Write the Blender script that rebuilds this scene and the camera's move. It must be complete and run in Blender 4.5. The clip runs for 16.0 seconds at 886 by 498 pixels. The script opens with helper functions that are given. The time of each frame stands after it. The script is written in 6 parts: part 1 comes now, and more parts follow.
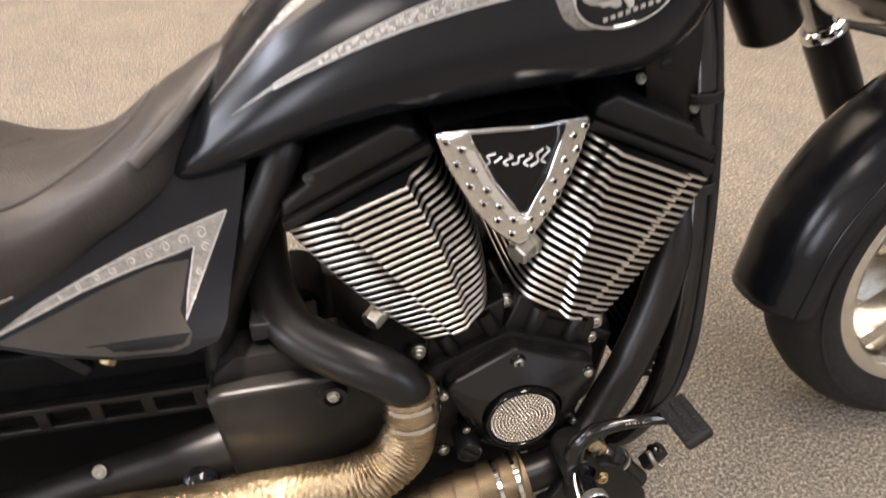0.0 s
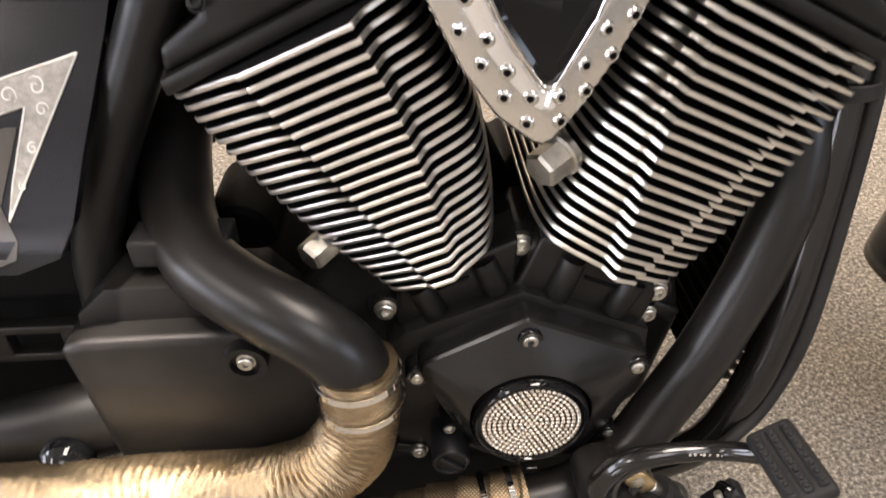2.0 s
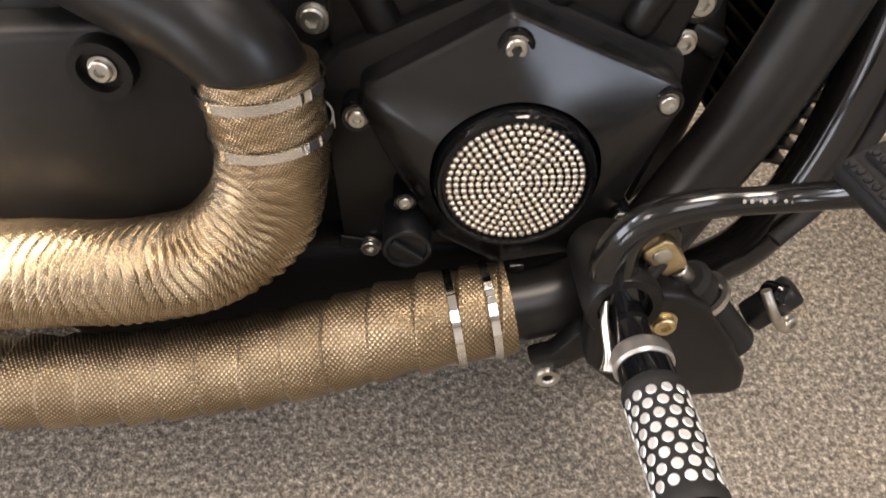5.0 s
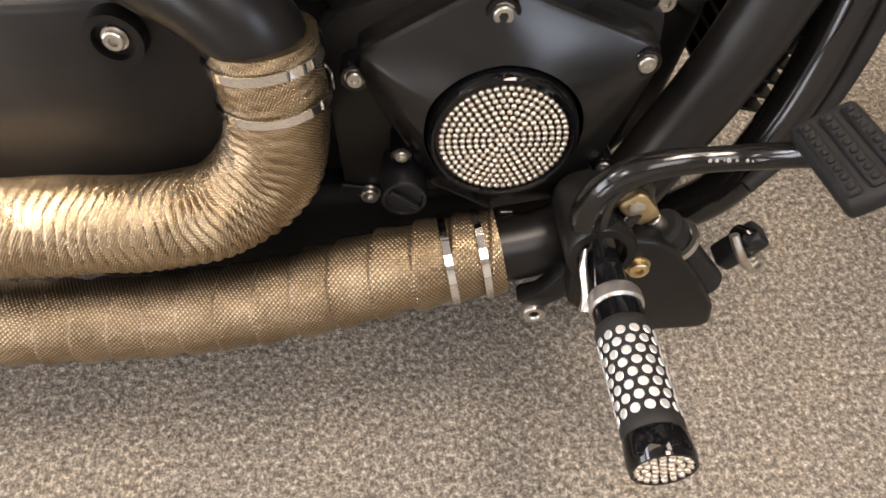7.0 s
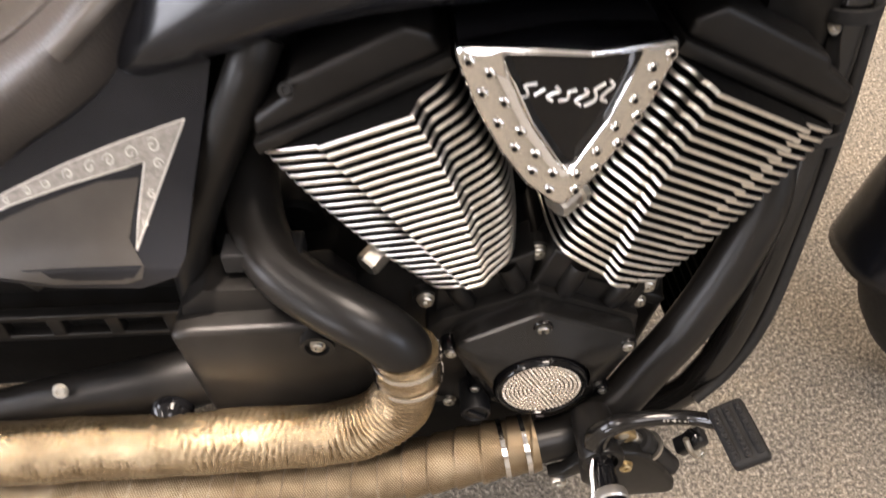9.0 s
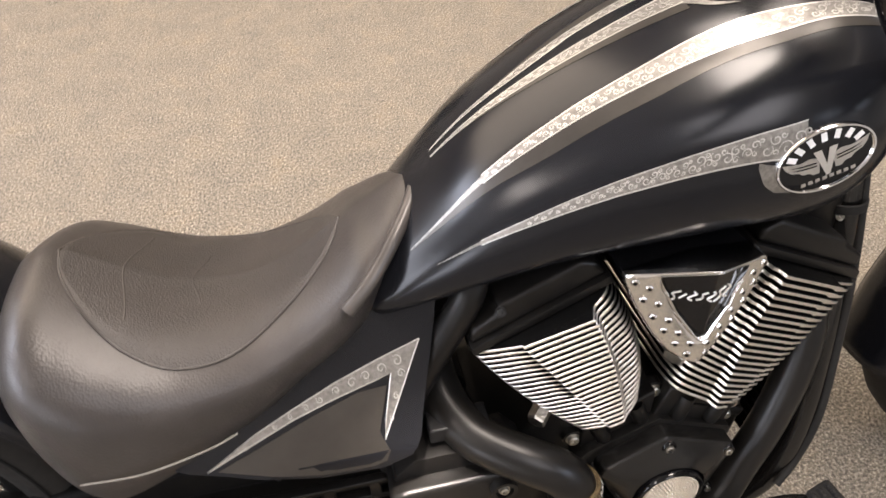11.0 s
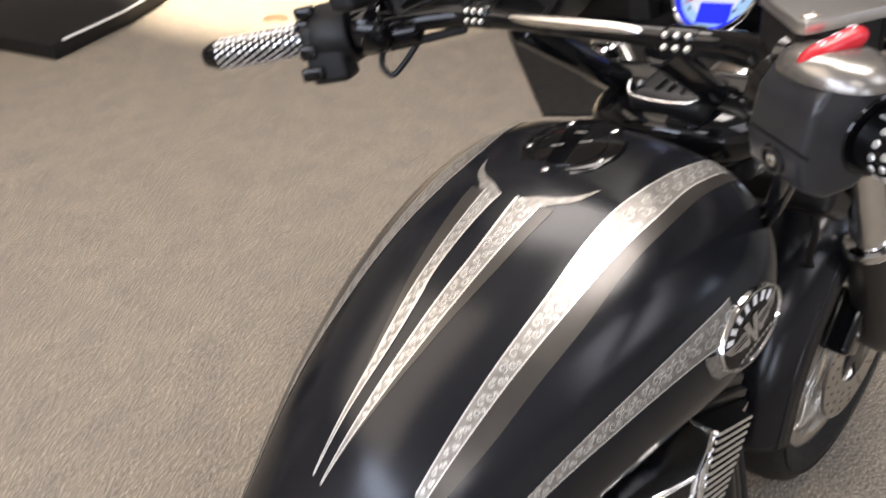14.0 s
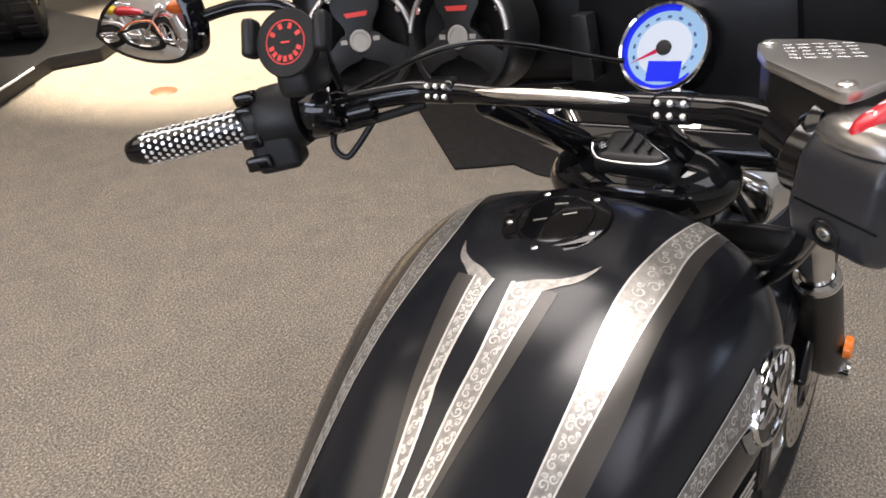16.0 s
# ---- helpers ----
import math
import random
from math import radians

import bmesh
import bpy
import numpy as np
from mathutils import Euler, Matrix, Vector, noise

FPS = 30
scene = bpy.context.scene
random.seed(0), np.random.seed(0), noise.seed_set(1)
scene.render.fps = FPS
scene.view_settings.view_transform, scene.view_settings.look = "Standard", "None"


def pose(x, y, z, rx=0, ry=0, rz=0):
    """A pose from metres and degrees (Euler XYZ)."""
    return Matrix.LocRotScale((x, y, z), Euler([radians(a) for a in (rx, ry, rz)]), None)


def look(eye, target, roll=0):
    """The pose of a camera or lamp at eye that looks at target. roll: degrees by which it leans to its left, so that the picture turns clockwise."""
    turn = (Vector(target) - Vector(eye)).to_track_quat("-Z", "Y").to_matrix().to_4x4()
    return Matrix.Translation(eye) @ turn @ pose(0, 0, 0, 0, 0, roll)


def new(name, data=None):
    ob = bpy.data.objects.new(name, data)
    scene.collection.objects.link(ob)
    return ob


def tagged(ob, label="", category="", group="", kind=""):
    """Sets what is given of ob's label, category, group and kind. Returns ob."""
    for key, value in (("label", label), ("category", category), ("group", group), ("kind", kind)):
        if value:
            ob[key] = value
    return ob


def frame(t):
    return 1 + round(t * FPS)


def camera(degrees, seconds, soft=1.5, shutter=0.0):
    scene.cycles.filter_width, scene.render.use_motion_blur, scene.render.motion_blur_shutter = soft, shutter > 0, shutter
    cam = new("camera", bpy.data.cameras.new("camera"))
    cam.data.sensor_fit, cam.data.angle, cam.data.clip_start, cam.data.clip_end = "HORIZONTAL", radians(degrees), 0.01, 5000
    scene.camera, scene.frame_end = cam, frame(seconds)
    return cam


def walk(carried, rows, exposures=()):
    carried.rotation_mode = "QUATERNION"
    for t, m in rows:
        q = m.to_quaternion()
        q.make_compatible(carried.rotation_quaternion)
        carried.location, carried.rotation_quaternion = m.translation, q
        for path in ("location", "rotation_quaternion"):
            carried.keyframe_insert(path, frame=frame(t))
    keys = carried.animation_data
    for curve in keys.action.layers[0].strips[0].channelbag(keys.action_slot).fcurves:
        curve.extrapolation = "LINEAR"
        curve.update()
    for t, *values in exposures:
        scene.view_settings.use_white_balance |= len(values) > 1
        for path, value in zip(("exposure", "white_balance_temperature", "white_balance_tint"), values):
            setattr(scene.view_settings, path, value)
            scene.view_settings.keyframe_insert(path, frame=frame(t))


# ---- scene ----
# the camera and its walk
cam = camera(67.0, 16.0, soft=1.6, shutter=0.4)
walk(cam, [
    (0, look((-0.1700, -0.5354, 0.9395), (-0.0295, 0.1722, 0.2469), 0.75)),
    (0.5, look((-0.1214, -0.4619, 0.8561), (-0.0307, 0.2000, 0.1119), 0.62)),
    (1, look((-0.0995, -0.4112, 0.8069), (-0.0336, 0.2528, 0.0621), 0.64)),
    (1.5, look((-0.0866, -0.3903, 0.7869), (-0.0365, 0.2841, 0.0502), 0.47)),
    (2, look((-0.0805, -0.3922, 0.7358), (-0.0382, 0.2907, 0.0065), 0.43)),
    (2.5, look((-0.0785, -0.3835, 0.6781), (-0.0436, 0.3004, -0.0506), 0.34)),
    (3, look((-0.0676, -0.3763, 0.6309), (-0.0374, 0.3054, -0.1001), 0.34)),
    (3.5, look((-0.0568, -0.3817, 0.5894), (-0.0247, 0.2886, -0.1520), 0.72)),
    (4, look((-0.0508, -0.3893, 0.5652), (-0.0203, 0.2658, -0.1897), 0.75)),
    (4.5, look((-0.0486, -0.3920, 0.5504), (-0.0173, 0.2382, -0.2254), 0.95)),
    (5, look((-0.0484, -0.3906, 0.5432), (-0.0172, 0.2089, -0.2566), 1.10)),
    (5.2, look((-0.0475, -0.3905, 0.5376), (-0.0170, 0.1944, -0.2730), 0.97)),
    (7.3, look((-0.0453, -0.3964, 0.6025), (-0.0171, 0.0999, -0.2652), 0.68)),
    (7.5, look((-0.0482, -0.3941, 0.6215), (-0.0171, 0.0996, -0.2475), 0.89)),
    (8, look((-0.0558, -0.3954, 0.6922), (-0.0248, 0.1001, -0.1759), 0.74)),
    (8.5, look((-0.0789, -0.3884, 0.7890), (-0.0469, 0.1277, -0.0670), 0.68)),
    (9, look((-0.1087, -0.3839, 0.8828), (-0.0735, 0.1694, 0.0505), 0.80)),
    (9.5, look((-0.1519, -0.4116, 0.9630), (-0.1210, 0.1733, 0.1525), 0.38)),
    (9.7, look((-0.1755, -0.4253, 0.9926), (-0.1430, 0.1702, 0.1899), 0.43)),
    (11.8, look((-0.3735, -0.3835, 1.0995), (-0.1770, 0.2972, 0.3939), -2.30)),
    (12, look((-0.3628, -0.3622, 1.0971), (-0.1606, 0.3203, 0.3947), -2.39)),
    (12.5, look((-0.3226, -0.3161, 1.0921), (-0.1044, 0.3641, 0.3923), -2.27)),
    (13, look((-0.3310, -0.2509, 1.0886), (-0.1199, 0.3725, 0.3357), -2.97)),
    (13.5, look((-0.3546, -0.1896, 1.0895), (-0.0238, 0.3962, 0.3497), -0.92)),
    (14, look((-0.3695, -0.1696, 1.0945), (0.1732, 0.4108, 0.4873), 0.18)),
    (14.5, look((-0.3675, -0.1376, 1.0914), (0.2874, 0.3893, 0.5496), 0.04)),
    (15, look((-0.3437, -0.1177, 1.0876), (0.3162, 0.3905, 0.5341), -0.04)),
    (15.5, look((-0.3402, -0.0909, 1.0920), (0.3304, 0.4225, 0.5566), -0.05)),
    (16, look((-0.3711, -0.0739, 1.0936), (0.2993, 0.4280, 0.5471), -0.06)),
], exposures=[(0, 0.34, 6750, 18), (1.5, 0.54, 6750, 18), (3, 0.57, 6750, 18), (4.5, 0.42, 6850, 18), (8, 0.45, 7000, 19), (9.3, 0.59, 6950, 19), (9.7, 0.59, 6900, 19), (11.8, 0.0, 6600, 17), (13, -0.06, 6500, 17), (14.5, -0.3, 6200, 17), (15.2, -0.37, 6200, 17), (16, -0.39, 6200, 17)])

# ---- world and lamps ----
world = bpy.data.worlds.new("showroom_air")
world.use_nodes = True
world.node_tree.nodes["Background"].inputs[0].default_value = (0.9, 0.92, 1.0, 1)
world.node_tree.nodes["Background"].inputs[1].default_value = 0.008
scene.world = world
scene.view_settings.exposure = 0.0
# Panels added out of view to light the bike, some set by its reflections.
LAMPS = [  # x, y, width, length, watts, colour
    (0.4, 0.12, 0.66, 1.0, 62, (1.0, 0.93, 0.82)),
    (0.2, -1.9, 1.1, 1.6, 27, (0.95, 0.97, 1.0)),
    (-2.3, -1.2, 0.5, 1.2, 25, (1.0, 0.95, 0.88)),
    (3.1, -2.8, 2.2, 1.4, 80, (0.68, 0.82, 1.0)),
    (0.9, 1.5, 0.9, 1.5, 58, (1.0, 0.93, 0.82)),
    (-1.9, 2.8, 3.0, 3.2, 115, (1.0, 0.88, 0.7)),
    # Added cool fill that brightens the tank tail and seat.
    (-4.2, 1.2, 1.2, 2.2, 140, (0.76, 0.86, 1.0)),
]
SPOTS = [  # x, y, aim x, aim y, cone, watts, colour
    (1.6, 3.7, 1.95, 3.35, 54, 2500, (1.0, 0.86, 0.62)),
    # Added narrow beam that makes the bright patch on the rear wrap.
    (-0.4, -0.3, -0.278, -0.085, 3.0, 1500, (1.0, 0.94, 0.84)),
]
CEIL = 2.9
# Assumed windows, unseen, added for the bluish reflections on tank and tubes.
WINDOWS = [  # wall, from and to along it, z from and to, watts, colour
    ("west", -2.6, 1.8, 0.6, 2.3, 220, (0.82, 0.9, 1.0)),
    ("south", -4.4, -2.9, 0.2, 1.75, 70, (0.82, 0.9, 1.0)),
]

# ---- materials ----
def mat(name, colour, rough=0.5, metal=0.0, spec=0.5, coat=0.0, coat_rough=0.05):
    m = bpy.data.materials.new(name)
    m.use_nodes = True
    b = m.node_tree.nodes["Principled BSDF"]
    b.inputs["Base Color"].default_value = (*colour, 1)
    b.inputs["Roughness"].default_value = rough
    b.inputs["Metallic"].default_value = metal
    b.inputs["Specular IOR Level"].default_value = spec
    b.inputs["Coat Weight"].default_value = coat
    b.inputs["Coat Roughness"].default_value = coat_rough
    return m


def node(m, kind, **inputs):
    n = m.node_tree.nodes.new(kind)
    for key, value in inputs.items():
        n.inputs[key.replace("_", " ")].default_value = value
    return n


def wire(m, a, out, b, into):
    m.node_tree.links.new(a.outputs[out], b.inputs[into])


def bsdf(m):
    return m.node_tree.nodes["Principled BSDF"]


def ramp(m, stops):
    r = m.node_tree.nodes.new("ShaderNodeValToRGB")
    e = r.color_ramp.elements
    while len(e) < len(stops):
        e.new(0.5)
    for el, (p, c) in zip(e, stops):
        el.position, el.color = p, (*c, 1)
    return r


def grain(m, scale, strength, distance=0.001, detail=4, source="Object", kind="ShaderNodeTexNoise"):
    co = node(m, "ShaderNodeTexCoord")
    t = node(m, kind, Scale=scale)
    if kind == "ShaderNodeTexNoise":
        t.inputs["Detail"].default_value = detail
    bump = node(m, "ShaderNodeBump", Strength=strength, Distance=distance)
    wire(m, co, source, t, "Vector")
    wire(m, t, "Distance" if kind == "ShaderNodeTexVoronoi" else "Fac", bump, "Height")
    wire(m, bump, "Normal", bsdf(m), "Normal")
    return co, t, bump


def wear(m, scale, lo, hi, rlo, rhi, detail=6):
    """Two-scale variation of colour and roughness."""
    co = node(m, "ShaderNodeTexCoord")
    t = node(m, "ShaderNodeTexNoise", Scale=scale, Detail=detail, Roughness=0.65)
    wire(m, co, "Object", t, "Vector")
    r = ramp(m, [(0.35, lo), (0.68, hi)])
    wire(m, t, "Fac", r, "Fac")
    wire(m, r, "Color", bsdf(m), "Base Color")
    mr = node(m, "ShaderNodeMapRange")
    mr.inputs["To Min"].default_value, mr.inputs["To Max"].default_value = rlo, rhi
    t2 = node(m, "ShaderNodeTexNoise", Scale=scale * 5, Detail=4)
    wire(m, co, "Object", t2, "Vector")
    wire(m, t2, "Fac", mr, "Value")
    wire(m, mr, "Result", bsdf(m), "Roughness")
    return m


engine_black = wear(mat("engine_black_paint", (0.02, 0.019, 0.018), 0.42, 0.0, 0.4), 30, (0.005, 0.0046, 0.0042), (0.0095, 0.0087, 0.008), 0.3, 0.42)
bsdf(engine_black).inputs["Specular IOR Level"].default_value = 0.27
grain(engine_black, 900, 0.12, 0.0004)
fin_black = wear(mat("fin_black_paint", (0.008, 0.008, 0.008), 0.6), 60, (0.002, 0.002, 0.002), (0.004, 0.0038, 0.0036), 0.5, 0.7)
bsdf(fin_black).inputs["Specular IOR Level"].default_value = 0.1
tube_black = wear(mat("pipe_black_ceramic", (0.02, 0.019, 0.019), 0.36), 7, (0.006, 0.0056, 0.0052), (0.011, 0.01, 0.009), 0.3, 0.36)
bsdf(tube_black).inputs["Specular IOR Level"].default_value = 0.32
frame_black = wear(mat("frame_gloss_black", (0.015, 0.014, 0.013), 0.26, 0.0, 0.5), 7, (0.005, 0.0047, 0.0044), (0.008, 0.0075, 0.007), 0.12, 0.17)
satin_paint = wear(mat("satin_black_tank_paint", (0.02, 0.021, 0.024), 0.3, 0.0, 0.42, 0.1, 0.16), 7, (0.0055, 0.006, 0.008), (0.0085, 0.009, 0.011), 0.19, 0.25)
bsdf(satin_paint).inputs["Specular IOR Level"].default_value = 0.3
pewter_paint = wear(mat("pewter_grey_paint", (0.06, 0.055, 0.05), 0.34, 0.5, 0.5, 0.25, 0.22), 14, (0.042, 0.0375, 0.033), (0.06, 0.054, 0.047), 0.28, 0.36)
cover_black = wear(mat("satin_cover_black", (0.01, 0.0095, 0.009), 0.32), 30, (0.006, 0.0057, 0.0053), (0.0095, 0.0088, 0.0082), 0.21, 0.29)
bsdf(cover_black).inputs["Specular IOR Level"].default_value = 0.4
grain(cover_black, 1100, 0.08, 0.0003)
gloss_black = mat("gloss_black_enamel", (0.004, 0.004, 0.0045), 0.06, 0.0, 0.35)
plastic_black = wear(mat("black_plastic", (0.013, 0.013, 0.014), 0.45), 40, (0.006, 0.006, 0.0065), (0.01, 0.01, 0.0105), 0.36, 0.52)
bsdf(plastic_black).inputs["Specular IOR Level"].default_value = 0.3
dash_black = wear(mat("fairing_black_vinyl", (0.01, 0.01, 0.011), 0.4), 25, (0.003, 0.003, 0.0035), (0.006, 0.006, 0.0065), 0.25, 0.4)
bsdf(dash_black).inputs["Specular IOR Level"].default_value = 0.25
switch_satin = wear(mat("satin_switchgear_black", (0.022, 0.023, 0.026), 0.32), 20, (0.016, 0.0165, 0.0185), (0.024, 0.0245, 0.027), 0.27, 0.35)
rubber = wear(mat("black_rubber", (0.018, 0.017, 0.016), 0.75), 25, (0.009, 0.0085, 0.008), (0.017, 0.016, 0.015), 0.55, 0.8)
bsdf(rubber).inputs["Specular IOR Level"].default_value = 0.25
chrome = wear(mat("chrome", (0.75, 0.75, 0.74), 0.08, 1.0), 25, (0.7, 0.7, 0.69), (0.8, 0.79, 0.78), 0.05, 0.13)
polished = wear(mat("polished_aluminium", (0.78, 0.76, 0.72), 0.18, 1.0), 30, (0.7, 0.68, 0.64), (0.84, 0.82, 0.78), 0.12, 0.3)
fin_edge = wear(mat("machined_fin_edge", (0.85, 0.82, 0.76), 0.3, 1.0), 120, (0.74, 0.71, 0.65), (0.86, 0.83, 0.78), 0.26, 0.42)
steel = wear(mat("zinc_steel", (0.55, 0.53, 0.48), 0.32, 1.0), 80, (0.42, 0.4, 0.35), (0.62, 0.6, 0.55), 0.24, 0.45)
brass = wear(mat("worn_brass", (0.6, 0.47, 0.25), 0.35, 1.0), 80, (0.5, 0.38, 0.2), (0.7, 0.58, 0.36), 0.28, 0.48)
dot_silver = wear(mat("bright_dot_metal", (0.88, 0.87, 0.84), 0.3, 0.75), 90, (0.82, 0.81, 0.78), (0.92, 0.91, 0.89), 0.24, 0.4)
bead_metal = wear(mat("warm_bead_metal", (0.8, 0.72, 0.6), 0.25, 0.9), 300, (0.72, 0.64, 0.53), (0.85, 0.78, 0.67), 0.2, 0.34)
chip_grey = mat("bare_chip_grey", (0.3, 0.28, 0.25), 0.5)
pod_grey = wear(mat("satin_grey_paint", (0.3, 0.28, 0.255), 0.28, 0.8), 6, (0.25, 0.235, 0.215), (0.3, 0.28, 0.255), 0.25, 0.29)
red_plastic = mat("red_plastic", (0.45, 0.012, 0.02), 0.3)
red_print = mat("red_print", (0.55, 0.03, 0.02), 0.5)
white_print = mat("white_print", (0.75, 0.75, 0.75), 0.5)
amber = mat("amber_lens", (0.75, 0.19, 0.02), 0.2)
mirror_glass = mat("mirror_glass", (0.9, 0.9, 0.9), 0.01, 1.0)
orange_vinyl = wear(mat("orange_vinyl", (0.5, 0.07, 0.03), 0.5), 20, (0.46, 0.06, 0.025), (0.56, 0.085, 0.035), 0.4, 0.6)
cast_silver = wear(mat("cast_silver", (0.5, 0.48, 0.45), 0.3, 0.9), 40, (0.44, 0.42, 0.39), (0.56, 0.54, 0.51), 0.24, 0.38)
brushed_silver = wear(mat("brushed_silver_lid", (0.7, 0.68, 0.65), 0.3, 0.95), 9, (0.64, 0.62, 0.59), (0.72, 0.7, 0.67), 0.26, 0.31)
wall_paint = wear(mat("wall_paint", (0.7, 0.67, 0.62), 0.7), 3, (0.53, 0.485, 0.42), (0.6, 0.555, 0.49), 0.6, 0.8)
ceiling_paint = wear(mat("ceiling_paint", (0.72, 0.7, 0.67), 0.8), 3, (0.55, 0.53, 0.5), (0.62, 0.6, 0.57), 0.7, 0.9)

# black leather: small pebbles and creases
leather = wear(mat("black_leather", (0.03, 0.028, 0.027), 0.5), 12, (0.03, 0.026, 0.0238), (0.046, 0.04, 0.0366), 0.33, 0.45)
bsdf(leather).inputs["Specular IOR Level"].default_value = 0.5
_co, _v, _b = grain(leather, 420, 0.35, 0.0006, kind="ShaderNodeTexVoronoi")
# Lighter leather: the highlight on the seat's rolled edge is put into its colour.
seat_edge = wear(mat("leather_edge_highlight", (0.06, 0.054, 0.05), 0.35), 30, (0.045, 0.04, 0.036), (0.07, 0.063, 0.057), 0.28, 0.4)
perforated = wear(mat("ribbed_black_leather", (0.03, 0.028, 0.027), 0.5), 12, (0.028, 0.0243, 0.0222), (0.042, 0.0365, 0.0336), 0.38, 0.52)
bsdf(perforated).inputs["Specular IOR Level"].default_value = 0.45
grain(perforated, 520, 0.6, 0.0008, kind="ShaderNodeTexVoronoi")

# silver leaf of the stripes: dull brushed ground under lacquer
leaf = wear(mat("silver_leaf", (0.3, 0.285, 0.26), 0.44, 0.8, 0.5, 0.1, 0.25), 200, (0.2, 0.19, 0.174), (0.36, 0.342, 0.314), 0.38, 0.5)
leaf_edge = wear(mat("silver_pinstripe", (0.7, 0.68, 0.64), 0.3, 0.6), 90, (0.58, 0.56, 0.52), (0.72, 0.7, 0.66), 0.26, 0.38)


# exhaust wrap: woven strip, in metres along and round the pipe
def wrap_material(name, angle, pleat, weight, fine, relief, rough, tones):
    m = mat(name, tones[1], rough, 0.92)
    uv = node(m, "ShaderNodeUVMap")
    height = None
    for turn, scale, share in ((angle + 42, fine, 1.0), (angle - 42, fine, 1.0)):
        mp = node(m, "ShaderNodeMapping")
        mp.inputs["Rotation"].default_value = (0, 0, radians(turn))
        wire(m, uv, "UV", mp, "Vector")
        wv = node(m, "ShaderNodeTexWave", Scale=scale, Distortion=0.8, Detail=1)
        wv.inputs["Detail Scale"].default_value = 0.6
        wire(m, mp, "Vector", wv, "Vector")
        if height is None:
            height = wv
        else:
            mul = node(m, "ShaderNodeMath")
            mul.operation = "MULTIPLY"
            wire(m, height, "Fac", mul, 0)
            wire(m, wv, "Fac", mul, 1)
            height = mul
    mp = node(m, "ShaderNodeMapping")
    mp.inputs["Rotation"].default_value = (0, 0, radians(angle))
    wire(m, uv, "UV", mp, "Vector")
    big = node(m, "ShaderNodeTexWave", Scale=pleat, Distortion=3.0, Detail=2)
    big.inputs["Detail Scale"].default_value = 0.35
    wire(m, mp, "Vector", big, "Vector")
    add = node(m, "ShaderNodeMath")
    add.operation = "MULTIPLY_ADD"
    wire(m, big, "Fac", add, 0)
    add.inputs[1].default_value = weight
    wire(m, height, "Value", add, 2)
    bump = node(m, "ShaderNodeBump", Strength=1.0, Distance=relief)
    wire(m, add, "Value", bump, "Height")
    wire(m, bump, "Normal", bsdf(m), "Normal")
    nz = node(m, "ShaderNodeTexNoise", Scale=24, Detail=6, Roughness=0.6)
    wire(m, uv, "UV", nz, "Vector")
    c = ramp(m, [(0.3, tones[0]), (0.52, tones[1]), (0.78, tones[2])])
    wire(m, nz, "Fac", c, "Fac")
    dark = node(m, "ShaderNodeMix")
    dark.data_type, dark.blend_type = "RGBA", "MULTIPLY"
    dark.inputs["Factor"].default_value = 0.8
    m.node_tree.links.new(c.outputs["Color"], dark.inputs[6])
    # Shade between the woven strands is multiplied into the colour.
    gap_shade = ramp(m, [(0.05, (0.36, 0.32, 0.26)), (0.4, (1, 1, 1))])
    wire(m, height, "Value", gap_shade, "Fac")
    m.node_tree.links.new(gap_shade.outputs["Color"], dark.inputs[7])
    m.node_tree.links.new(dark.outputs[2], bsdf(m).inputs["Base Color"])
    return m


wrap_pleated = wrap_material("pleated_exhaust_wrap", -14, 46, 1.0, 215, 0.0002, 0.27, ((0.32, 0.24, 0.148), (0.54, 0.428, 0.28), (0.8, 0.67, 0.48)))
wrap_woven = wrap_material("woven_exhaust_wrap", 12, 12, 0.25, 140, 0.00045, 0.3, ((0.28, 0.208, 0.128), (0.43, 0.333, 0.218), (0.62, 0.505, 0.35)))

# carpet: short beige and grey loops
carpet = mat("speckled_carpet", (0.3, 0.27, 0.22), 0.95, 0.0, 0.1)
co = node(carpet, "ShaderNodeTexCoord")
n1 = node(carpet, "ShaderNodeTexNoise", Scale=190, Detail=5, Roughness=0.85)
n2 = node(carpet, "ShaderNodeTexNoise", Scale=9, Detail=8, Roughness=0.72)
n3 = node(carpet, "ShaderNodeTexVoronoi", Scale=330)
for t in (n1, n2, n3):
    wire(carpet, co, "Object", t, "Vector")
c1 = ramp(carpet, [(0.33, (0.055, 0.049, 0.042)), (0.45, (0.14, 0.125, 0.104)), (0.54, (0.285, 0.253, 0.208)), (0.66, (0.66, 0.59, 0.49))])
wire(carpet, n1, "Fac", c1, "Fac")
c2 = ramp(carpet, [(0.3, (0.8, 0.81, 0.825)), (0.46, (0.9, 0.895, 0.885)), (0.56, (0.98, 0.965, 0.94)), (0.72, (1.06, 1.0, 0.9))])
wire(carpet, n2, "Fac", c2, "Fac")
mx = node(carpet, "ShaderNodeMix")
mx.data_type, mx.blend_type = "RGBA", "MULTIPLY"
mx.inputs["Factor"].default_value = 1
carpet.node_tree.links.new(c1.outputs["Color"], mx.inputs[6])
carpet.node_tree.links.new(c2.outputs["Color"], mx.inputs[7])
carpet.node_tree.links.new(mx.outputs[2], bsdf(carpet).inputs["Base Color"])
bp = node(carpet, "ShaderNodeBump", Strength=0.4, Distance=0.003)
wire(carpet, n3, "Distance", bp, "Height")
wire(carpet, bp, "Normal", bsdf(carpet), "Normal")


